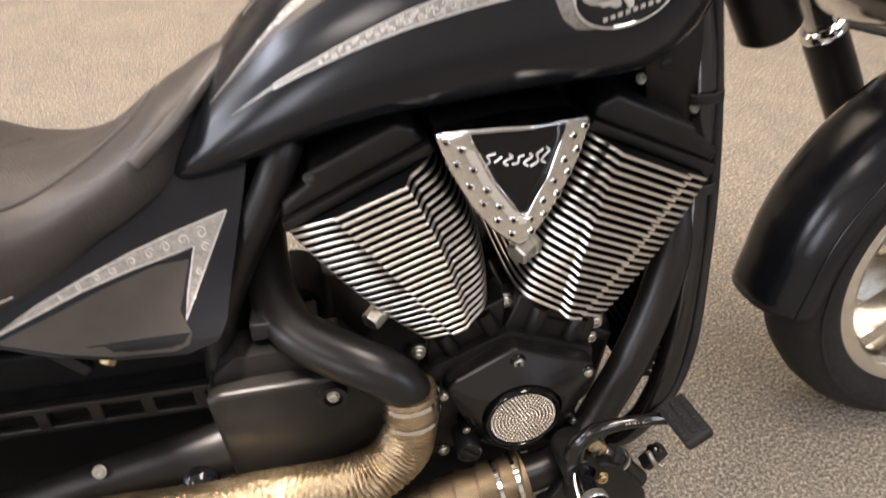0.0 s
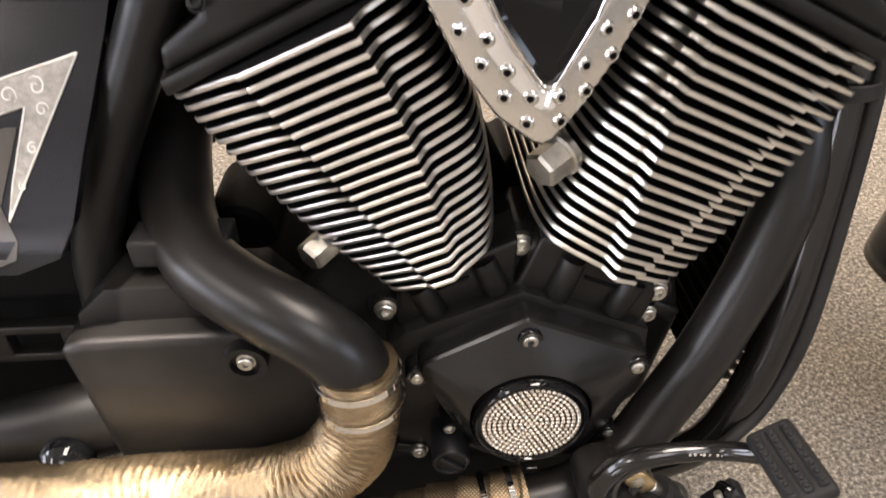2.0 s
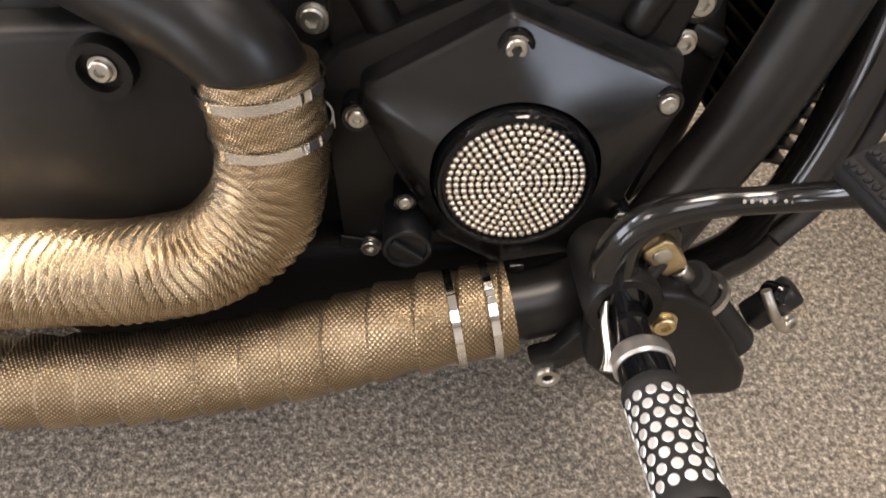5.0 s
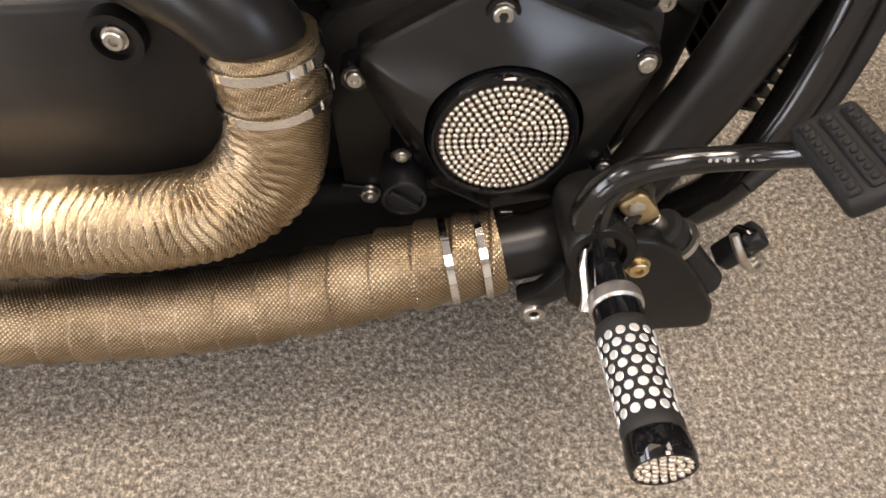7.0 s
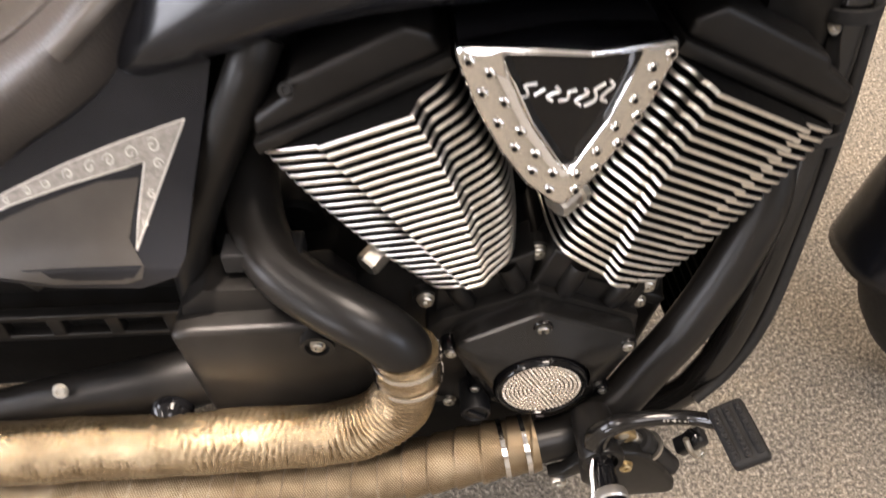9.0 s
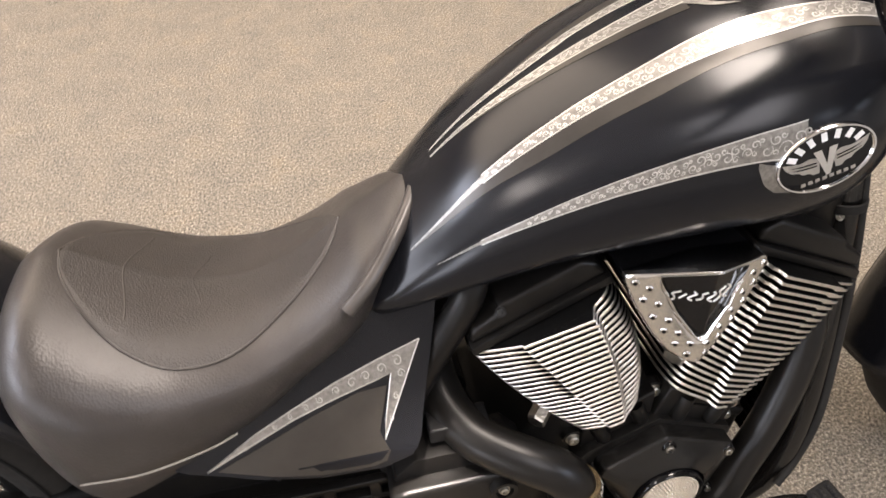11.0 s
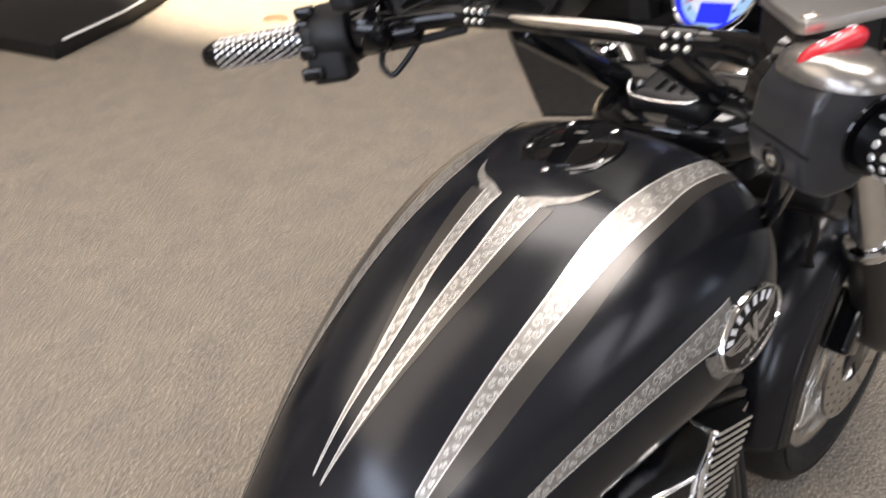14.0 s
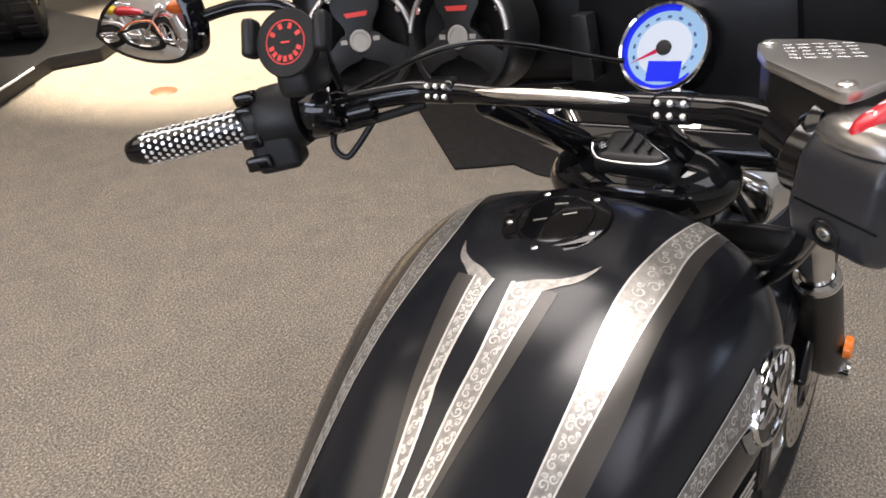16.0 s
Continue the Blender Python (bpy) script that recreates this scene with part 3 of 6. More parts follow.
for rows in (IN_R, IN_L):
    decal("pinstripe", [(x, b - 0.0015, b + 0.0018) for x, a, b in rows], leaf_edge, "", 0.0008, across=1)
    decal("pinstripe", [(x, a - 0.0018, a + 0.0015) for x, a, b in rows], leaf_edge, "", 0.0008, across=1)
decal("shade_band", [(x, b, b + 0.001 + 0.024 * min(1, (x + 0.242) / 0.2)) for x, a, b in IN_R], pewter_paint, "pewter grey paint band", 0.0004)
decal("shade_band", [(x, a - 0.034 * min(1, max(0.02, (x + 0.19) / 0.15)), a) for x, a, b in IN_L], pewter_paint, "pewter grey paint band", 0.0004)
decal("stripe", HORN_R, leaf, "silver leaf crescent by the filler", out=0.0007)
decal("stripe", [(x, -a - 0.006, -b - 0.006) for x, a, b in HORN_R], leaf, "silver leaf crescent by the filler", out=0.0007)
for n, (rows, flips) in enumerate(((MID, (False, True)), (LOW, (False,)), (IN_R, (False,)), (IN_L, (False,)))):
    for flip in flips:
        scrolls_on(rows, flip, 5 + n)
tagged(link("scrollwork", SCV, SCF, leaf_edge, tank, sharp=80), "fine pale scrolls drawn on the silver leaf", kind="stuff")
decal("hook", [(0.012, 0.53, 0.545), (0.02, 0.54, 0.585), (0.035, 0.55, 0.605), (0.055, 0.56, 0.615)], leaf, "silver leaf hook behind the badge", out=0.0007)

# badge: domed oval, chrome rim, dark field with a pale winged shape
def badge(sign):
    c = V3((0.068, -0.187 * sign, 0.704))
    nrm = V3((-0.075, -sign, 0.17)).normalized()
    ex = (V3((1, 0, 0)) - nrm * nrm.x).normalized()
    ey = nrm.cross(ex)
    if ey.z < 0:
        ey = -ey
    rot = radians(16)
    ax, ay = ex * math.cos(rot) + ey * math.sin(rot), ey * math.cos(rot) - ex * math.sin(rot)
    A, B = 0.044, 0.0285

    def oval(name, prof, material, label=""):
        vs, fs = [], []
        seg = 48
        for s, r in prof:
            for k in range(seg):
                w = 2 * math.pi * k / seg
                vs.append(c + ax * (A + r) * math.cos(w) + ay * (B + r) * math.sin(w) + nrm * s)
        for n in range(len(prof) - 1):
            for k in range(seg):
                j = (k + 1) % seg
                fs.append((n * seg + k, n * seg + j, (n + 1) * seg + j, (n + 1) * seg + k))
        fs.append(tuple(range((len(prof) - 1) * seg, len(prof) * seg)))
        return link(name, vs, fs, material, tank, label)

    oval("badge_rim", [(-0.008, 0.0), (0.0012, 0.0), (0.0032, -0.001), (0.0032, -0.0024), (0.0016, -0.0034)], chrome, "chrome oval badge rim")
    oval("badge_field", [(-0.002, -0.003), (0.0016, -0.0034), (0.0022, -0.012)], gloss_black, "glossy dark oval badge")

    def flat(name, outline, lift=0.0026, material=white_print):
        vs = [c + ax * u * A + ay * v * B + nrm * lift for u, v in outline]
        link(name, vs, [tuple(range(len(vs)))], material, tank, smooth=False)

    for m in (-1, 1):
        flat("wing", [(m * u, v) for u, v in ((0.13, 0.1), (0.3, 0.2), (0.52, 0.16), (0.86, 0.3), (0.8, 0.1), (0.7, -0.06), (0.55, -0.14), (0.48, -0.24), (0.36, -0.26), (0.28, -0.36), (0.16, -0.36))], material=cast_silver)
        for q in (0.0, 0.1):
            flat("feather", [(m * u, v - q) for u, v in ((0.2, 0.02), (0.5, 0.06), (0.72, 0.12), (0.5, 0.02), (0.2, -0.02))], 0.0029, gloss_black)
    flat("emblem", [(-0.24, 0.36), (-0.08, 0.36), (0.0, -0.14), (0.08, 0.36), (0.24, 0.36), (0.04, -0.5), (-0.04, -0.5)], 0.003, chrome)
    for k in range(7):
        w = radians(150 - 20 * k)
        p = (0.76 * math.cos(w), 0.72 * math.sin(w))
        d = (math.sin(w) * 0.058, -math.cos(w) * 0.085)
        e = (math.cos(w) * 0.1, math.sin(w) * 0.14)
        flat("bar_mark", [(p[0] - d[0] - e[0], p[1] - d[1] - e[1]), (p[0] + d[0] - e[0], p[1] + d[1] - e[1]), (p[0] + d[0] + e[0], p[1] + d[1] + e[1]), (p[0] - d[0] + e[0], p[1] - d[1] + e[1])], 0.0027, white_print)
    for k in range(8):
        u = -0.5 + k * 0.142
        flat("bar_mark", [(u - 0.045, -0.63), (u + 0.045, -0.63), (u + 0.045, -0.52), (u - 0.045, -0.52)], 0.0027, cast_silver)


badge(1)
badge(-1)

# filler cap: gloss black ring with five screws round a sunken lid
CAPC = V3((0.089, 0.0, 0.8085))
CAPN = V3((-0.2, 0, 0.98)).normalized()
cap = lathe("filler_cap", [(-0.012, 0.0492), (0.0008, 0.0492), (0.0026, 0.0482), (0.0032, 0.0468), (0.0034, 0.0345), (0.0026, 0.034), (0.0026, 0.033), (0.0038, 0.0324), (0.0046, 0.02), (0.0049, 0.0)], CAPC, CAPN, gloss_black, bike, "glossy black filler cap with five small screws", 72)
ce = V3((0, 1, 0))
cf = CAPN.cross(ce)
for k in range(5):
    w = radians(72 * k + 20)
    lathe("screw", [(0, 0.0034), (0.0008, 0.0033), (0.0013, 0.0026), (0.0013, 0.0013), (0.0004, 0.0011), (0.0004, 0)], CAPC + CAPN * 0.0033 + ce * 0.0412 * math.cos(w) + cf * 0.0412 * math.sin(w), CAPN, chrome, cap, "", 16)
for u, v, w in ((0.012, 0.006, 30), (-0.01, -0.008, 30), (0.004, -0.02, 20)):
    box("lid_line", (0.012, 0.0012, 0.0006), Matrix.LocRotScale(CAPC + CAPN * 0.0049 + ce * u + cf * v, CAPN.to_track_quat("Z", "Y"), None) @ pose(0, 0, 0, 0, 0, w), steel, cap, "fine bright line on the lid", 0.0002, 1)

# seat
SEAT = (  # station, centre height, half width, lower edge, dip in the middle
    (-0.256, 0.641, 0.01, 0.625, 0.0), (-0.27, 0.637, 0.042, 0.608, 0.0), (-0.29, 0.628, 0.072, 0.583, 0.0), (-0.31, 0.616, 0.094, 0.558, 0.0), (-0.33, 0.606, 0.111, 0.535, 0.001), (-0.36, 0.584, 0.126, 0.516, 0.003), (-0.40, 0.563, 0.138, 0.495, 0.006),
    (-0.45, 0.551, 0.150, 0.462, 0.010), (-0.51, 0.557, 0.164, 0.436, 0.012), (-0.555, 0.576, 0.172, 0.418, 0.010), (-0.60, 0.602, 0.172, 0.402, 0.006), (-0.635, 0.616, 0.16, 0.41, 0.002), (-0.665, 0.595, 0.13, 0.43, 0.0), (-0.68, 0.55, 0.08, 0.46, 0.0),
)


def seat_at(u, v):
    x, top, w, low, dip = V4(u)
    s = v * 2 - 1
    t = abs(s)
    if t < 0.62:
        a = t / 0.62 * math.pi / 2
        zs = low + (top - low) * 0.52
        y, z = w * math.sin(a) ** 0.85, zs + (top - zs) * math.cos(a) ** 0.75
        z -= dip * max(0, 1 - (y / (0.62 * w)) ** 2) ** 2
    else:
        b = (t - 0.62) / 0.38
        zs = low + (top - low) * 0.52
        y, z = w * (1 - 0.1 * b * b), zs + (low - zs) * b
    if s > 0:  # the far flank falls away lower and wider
        z -= 0.3 * y
        y *= 1.12
    return (x, math.copysign(y, s), z)


SEAT_FINE = [np.array([p[c] for p in spline([q[:3] for q in SEAT], 10)]) for c in range(3)] + [np.array([p[c] for p in spline([(q[3], q[4], 0) for q in SEAT], 10)]) for c in range(2)]


def V4(u):
    k = np.linspace(0, 1, len(SEAT_FINE[0]))
    return [float(np.interp(u, k, c)) for c in SEAT_FINE]


seat = grid("seat", seat_at, 88, 64, leather, bike, "black leather solo seat with a stitched pebbled inlay")


def seat_lift(u, v, out):
    p, a, b = V3(seat_at(u, v)), V3(seat_at(min(u + 0.004, 1), v)), V3(seat_at(u, v + 0.004))
    n = (a - p).cross(b - p).normalized()
    return p + (n if n.z > 0 else -n) * out


INLAY = ((-0.62, 0.0), (-0.613, 0.034), (-0.598, 0.066), (-0.575, 0.098), (-0.548, 0.119), (-0.512, 0.129), (-0.465, 0.122), (-0.413, 0.092), (-0.37, 0.056), (-0.35, 0.028), (-0.34, 0.0))


def on_seat(x, y, out):
    u = float(np.interp(-x, -SEAT_FINE[0], np.linspace(0, 1, len(SEAT_FINE[0]))))
    w = V4(u)[2]
    t = 0.62 * math.asin(min(abs(y) / w, 1) ** (1 / 0.85)) / (math.pi / 2)
    return seat_lift(u, 0.5 + math.copysign(t / 2, y), out)


INX = [p.x for p in spline([(a, b, 0) for a, b in INLAY], 8)]
INW = [max(p.y, 0.0) for p in spline([(a, b, 0) for a, b in INLAY], 8)]


def pad(u, v):
    k = u * (len(INX) - 1)
    x, w = float(np.interp(k, range(len(INX)), INX)), float(np.interp(k, range(len(INX)), INW))
    edge = 1 - abs(v * 2 - 1)
    return on_seat(x, (v * 2 - 1) * w, 0.0006 + 0.0024 * min(1, edge * 9) * min(1, min(u, 1 - u) * 12))


grid("seat_inlay", pad, 80, 40, perforated, seat, "pebbled black leather inlay")
for s in (-1, 1):
    tube("seam", [on_seat(x, s * w, 0.0006) for x, w in zip(INX, INW)], 0.0013, leather, seat, "stitched seam", seg=6, per=1, bend=False)
for x, w in ((-0.563, 0.085), (-0.5, 0.05)):
    tube("crease", [on_seat(x + 0.006 * math.cos(k / 4), -w + 2 * w * k / 24, 0.0022) for k in range(25)], [0.0003] + [0.0014] * 23 + [0.0003], perforated, seat, "soft crease in the leather", seg=6, per=1, bend=False)
tube("pale_seam", [(-0.62, -0.168, 0.452), (-0.56, -0.172, 0.455), (-0.5, -0.164, 0.462), (-0.47, -0.156, 0.468)], 0.0009, chip_grey, seat, "thin pale seam line on the flank", seg=6)
tube("piping", [V3(seat_at(k / 40 * 0.36, 0.21)) + V3((0.003, 0.0, 0.004)) for k in range(41)], 0.0076, seat_edge, seat, "rolled leather edge by the tank", seg=10, per=1, bend=False)

# side cover with its silver chevron
COVER = [(-0.252, 0.558), (-0.262, 0.52), (-0.282, 0.455), (-0.292, 0.418), (-0.304, 0.398), (-0.335, 0.386), (-0.40, 0.39), (-0.45, 0.404), (-0.49, 0.416), (-0.53, 0.426), (-0.542, 0.432), (-0.50, 0.444), (-0.43, 0.487), (-0.37, 0.52), (-0.316, 0.553)]


def bulge(u, v):
    return -min(0.113 + max(0.509 - v, -0.05) * 0.56, 0.17)


def cover_face(u, v, d):
    return (u, bulge(u, v) + d, v)


def sheet(name, outline, to3d, d, thick, material, parent, label="", step=0.012):
    """A curved plate from an outline, cut into small faces so that it can bend."""
    bm = bmesh.new()
    vs = [bm.verts.new((u, 0, v)) for u, v in outline]
    bm.faces.new(vs)
    us, ws = [p[0] for p in outline], [p[1] for p in outline]
    for axis, lo, hi in ((0, min(us), max(us)), (2, min(ws), max(ws))):
        k = lo + step
        while k < hi:
            co, no = [0, 0, 0], [0, 0, 0]
            co[axis], no[axis] = k, 1
            bmesh.ops.bisect_plane(bm, geom=bm.verts[:] + bm.edges[:] + bm.faces[:], plane_co=co, plane_no=no)
            k += step
    for v in bm.verts:
        v.co = to3d(v.co.x, v.co.z, d)
    ext = bmesh.ops.extrude_face_region(bm, geom=bm.faces[:])
    for v in ext["geom"]:
        if isinstance(v, bmesh.types.BMVert):
            v.co.y += thick
    bmesh.ops.recalc_face_normals(bm, faces=bm.faces)
    return from_bm(name, bm, material, parent, label, sharp=50)


cover = sheet("side_cover", COVER, cover_face, 0.0, 0.012, satin_paint, bike, "satin black side cover with a silver chevron")
CHEV = [(-0.279, 0.5095), (-0.3095, 0.4565), (-0.3295, 0.422), (-0.3255, 0.44), (-0.313, 0.4825), (-0.3276, 0.479), (-0.372, 0.469), (-0.4166, 0.457), (-0.51, 0.424), (-0.46, 0.449), (-0.415, 0.467), (-0.37, 0.4835), (-0.325, 0.4972)]
sheet("chevron", CHEV, cover_face, -0.0008, 0.0006, leaf, cover, "silver leaf chevron with engraved curls", 0.02)
tube("chevron_edge", [cover_face(u, v, -0.0008) for u, v in CHEV + CHEV[:1]], 0.0007, leaf_edge, cover, "pale chevron outline", 6, 1, bend=False)
rnd = random.Random(9)
spots = []
for k in range(9):  # along the middle of the upper arm
    u = -0.306 - 0.0165 * k + 0.002 * rnd.random()
    mid = float(np.interp(-u, (0.3, 0.325, 0.37, 0.4155, 0.46), (0.4945, 0.488, 0.4765, 0.462, 0.4455)))
    spots.append((u, mid, 0.6 * float(np.interp(-u, (0.3, 0.325, 0.37, 0.4155, 0.46), (0.0095, 0.0088, 0.007, 0.005, 0.003))), rnd.uniform(0, 6.3), 1 if k % 2 else -1))
spots += [(-0.303 - 0.008 * k, 0.481 - 0.02 * k, 0.0042 - 0.0008 * k, k, 1) for k in range(3)]
cv, cf = [], []
scrollwork(spots, lambda u, v: cover_face(u, v, -0.0011), cv, cf, 0.001)
tagged(link("scrollwork", cv, cf, leaf_edge, cover, sharp=80), "fine pale scrolls drawn on the silver leaf", kind="stuff")
# The lower cover's brown-grey reflection is painted as a pewter field.
sheet("shade_band", [(-0.319, 0.472), (-0.334, 0.43), (-0.326, 0.41), (-0.331, 0.398), (-0.345, 0.3925), (-0.40, 0.395), (-0.45, 0.409), (-0.5, 0.4225), (-0.44, 0.442), (-0.40, 0.456), (-0.35, 0.47)], cover_face, -0.0006, 0.0004, pewter_paint, cover, "pewter grey field, a brown-grey reflection put into the paint", 0.02)
tube("frame_tube", [(-0.215, -0.095, 0.565), (-0.226, -0.105, 0.543), (-0.249, -0.105, 0.5), (-0.275, -0.105, 0.453), (-0.299, -0.105, 0.404), (-0.318, -0.105, 0.35), (-0.325, -0.105, 0.3)], 0.0175, engine_black, bike, "black frame tube behind the engine", 24)

# ---- engine ----
case = prism("crankcase", [(-0.14, 0.36), (-0.05, 0.385), (0.0, 0.345), (0.05, 0.385), (0.115, 0.36), (0.135, 0.28), (0.12, 0.19), (0.07, 0.135), (-0.06, 0.13), (-0.16, 0.14), (-0.30, 0.15), (-0.33, 0.22), (-0.29, 0.26), (-0.2, 0.29)], side, -0.122, 0.12, engine_black, bike, "matte black crankcase", 0.01, 3)
for u, v, d in ((-0.1047, 0.3095, -0.129), (-0.0017, 0.36, -0.12), (0.107, 0.315, -0.126)):
    lathe("boss", [(0, 0.0135), (0.012, 0.0125), (0.012, 0.0)], (u, d + 0.011, v), RIGHT, engine_black, case)
    bolt((u, d, v), RIGHT, 0.0072, case, steel)
box("case_lug", (0.026, 0.02, 0.014), Matrix.Translation((0.117, -0.118, 0.292)) @ pose(0, 0, 0, 0, 28, 0), engine_black, case, "black mounting lug", 0.004)
bolt((0.1035, -0.127, 0.292), RIGHT, 0.006, case, steel)
# tappet blocks: a slab under each cylinder with two round ribs and a slot
def tappet_block(name, outline, depth, ribs, slot):
    blk = prism(name, outline, side, depth, -0.09, engine_black, case, "matte black tappet block", 0.0035, 3)
    for (u0, v0), (u1, v1) in ribs:
        a, b = V3((u0, depth + 0.001, v0)), V3((u1, depth - 0.001, v1))
        lathe("rib", [(0, 0.0098), (0.004, 0.0104), ((b - a).length - 0.006, 0.0104), ((b - a).length - 0.002, 0.0085), ((b - a).length, 0.004), ((b - a).length, 0)], a, b - a, engine_black, blk, "", 20)
    (u0, v0), (u1, v1) = slot
    n = math.hypot(u1 - u0, v1 - v0)
    box("slot", (n, 0.003, 0.0028), Matrix.Translation(((u0 + u1) / 2, depth - 0.0006, (v0 + v1) / 2)) @ pose(0, 0, 0, 0, -math.degrees(math.atan2(v1 - v0, u1 - u0)), 0), fin_black, blk, "narrow dark slot", 0.0008, 1)
    return blk


tappet_block("rear_tappet_block", [(-0.0945, 0.3315), (-0.006, 0.3725), (-0.006, 0.35), (-0.008, 0.29), (-0.09, 0.27), (-0.097, 0.3)], -0.1335, [((-0.0785, 0.333), (-0.0635, 0.302)), ((-0.0315, 0.356), (-0.0185, 0.326))], ((-0.0655, 0.3305), (-0.041, 0.3415)))
tappet_block("front_tappet_block", [(0.0105, 0.377), (0.0985, 0.3345), (0.103, 0.318), (0.09, 0.27), (-0.016, 0.29), (-0.016, 0.306)], -0.1375, [((0.035, 0.357), (0.0232, 0.32)), ((0.0835, 0.334), (0.069, 0.303))], ((0.0445, 0.3405), (0.0715, 0.3285)))

# timing cover: five-sided, its face rising from a rounded rim to the disc
DISC = V3((0.0035, -0.192, 0.2415))
COVERP = [(-0.0015, 0.3285), (0.0935, 0.2865), (0.0955, 0.272), (0.0735, 0.2045), (0.051, 0.168), (0.0, 0.158), (-0.0405, 0.184), (-0.0685, 0.245), (-0.0815, 0.2775), (-0.079, 0.287)]
timing = hub("timing_cover", "matte black five-sided timing cover")
prism("cover_base", [(-0.002, 0.335), (0.1, 0.291), (0.103, 0.25), (0.084, 0.176), (0.05, 0.14), (-0.03, 0.135), (-0.1, 0.142), (-0.105, 0.285), (-0.09, 0.298)], side, -0.146, -0.11, engine_black, timing, "", 0.004)


def even_loop(loop, per=9):
    """The loop with its straight sides cut into short steps and its corners eased."""
    out = []
    n = len(loop)
    for k in range(n):
        a, b, c = (V3((*loop[(k + q) % n], 0)) for q in (-1, 0, 1))
        r = min(0.004, (b - a).length * 0.3, (c - b).length * 0.3)
        p, q = b + (a - b).normalized() * r, b + (c - b).normalized() * r
        out += [p * (1 - t) ** 2 + b * 2 * t * (1 - t) + q * t * t for t in (0, 0.33, 0.67, 1)]
        e = c + (b - c).normalized() * min(0.004, (c - b).length * 0.3)
        out += [q.lerp(e, (i + 1) / (per + 1)) for i in range(per)]
    return out


LOOP = even_loop(COVERP)
fv, ff, m = [], [], len(LOOP)
CENTRE = V3((DISC.x, DISC.z, 0))
for inset, depth, blend in ((0.0, -0.12, 0), (0.0, -0.1625, 0), (0.0008, -0.166, 0), (0.0025, -0.1685, 0), (0.0048, -0.1697, 0), (0.0, -0.1742, 0.25), (0.0, -0.1787, 0.5), (0.0, -0.183, 0.75), (0.0, -0.1862, 0.96), (0.0, -0.18, 1.0)):
    for p in LOOP:
        d = p - CENTRE
        edge = p - d.normalized() * (inset if not blend else 0.0048)
        rim_ = CENTRE + d.normalized() * 0.0462
        q = edge.lerp(rim_, blend)
        fv.append((q.x, depth, q.y))
for n in range(9):
    ff += [(n * m + k, n * m + (k + 1) % m, (n + 1) * m + (k + 1) % m, (n + 1) * m + k) for k in range(m)]
link("cover_face", fv, [f[::-1] for f in ff], cover_black, timing, "satin black raised cover", sharp=16)
for u, d, v, r in ((0.0005, -0.1735, 0.3118, 0.0056), (0.0847, -0.1725, 0.2783, 0.0052), (-0.0825, -0.163, 0.267, 0.0052), (-0.058, -0.17, 0.2125, 0.0042), (0.0745, -0.17, 0.198, 0.0042)):
    lathe("boss", [(-0.03, r * 1.75), (-0.001, r * 1.75), (0.0005, r * 1.6), (0.0005, r * 1.25), (-0.002, r * 1.2), (-0.002, 0)], (u, d, v), RIGHT, gloss_black, timing, "", 28)
    bolt((u, d + 0.002, v), RIGHT, r, timing, steel)
bolt((-0.083, -0.147, 0.159), RIGHT, 0.0062, timing, steel)
box("bolt_clip", (0.022, 0.003, 0.009), Matrix.Translation((-0.092, -0.1475, 0.1625)) @ pose(0, 0, 0, 0, 12, 0), engine_black, timing, "", 0.001)
plug = lathe("plug", [(-0.03, 0.0155), (0.006, 0.0155), (0.008, 0.0145), (0.0085, 0.0125), (0.006, 0.0115), (0.006, 0)], (-0.0575, -0.176, 0.187), RIGHT, plastic_black, timing, "round black oil filler plug", 36)
box("plug_grip", (0.023, 0.005, 0.004), Matrix.Translation((-0.0575, -0.1835, 0.187)) @ pose(0, 0, 0, 0, 40, 0), plastic_black, timing, "", 0.0012)
for u in (-0.006, 0.012):
    box("case_mark", (0.009, 0.002, 0.003), Matrix.Translation((u, -0.1765, 0.163 + 0.1 * abs(u))), steel, timing, "small bare metal mark", 0.0006)
disc = lathe("timing_disc", [(-0.025, 0.0452), (0.002, 0.0452), (0.0062, 0.0445), (0.0085, 0.0428), (0.0085, 0.0412), (0.006, 0.0402), (0.006, 0.0)], tuple(DISC + V3((0, 0.007, 0))), RIGHT, gloss_black, bike, "glossy black disc studded with silver beads", 64)
BEAD = bpy.data.meshes.new("bead")
bv, bf = [], []
for n, (z, r) in enumerate(((0, 0.00182), (0.0009, 0.0017), (0.0015, 0.0012), (0.0018, 0.0005))):
    bv += [(r * math.cos(math.pi * k / 4), r * math.sin(math.pi * k / 4), z) for k in range(8)]
for n in range(3):
    bf += [(n * 8 + k, n * 8 + (k + 1) % 8, n * 8 + 8 + (k + 1) % 8, n * 8 + 8 + k) for k in range(8)]
bf.append(tuple(range(24, 32)))
BEAD.from_pydata(bv, [], bf)
BEAD.materials.append(bead_metal)
BEAD.polygons.foreach_set("use_smooth", [True] * len(bf))
turn = V3(RIGHT).to_track_quat("Z", "Y").to_matrix().to_4x4()
for ringn in range(10):
    count = 6 * ringn or 1
    for k in range(count):
        w = 2 * math.pi * k / count
        r = 0.00408 * ringn
        put("bead", BEAD, disc).matrix_local = Matrix.Translation(DISC + V3((r * math.cos(w), 0.0008, r * math.sin(w)))) @ turn

# cylinders: finned barrels 25 degrees to each side
CRANK = (0.004, 0.24)


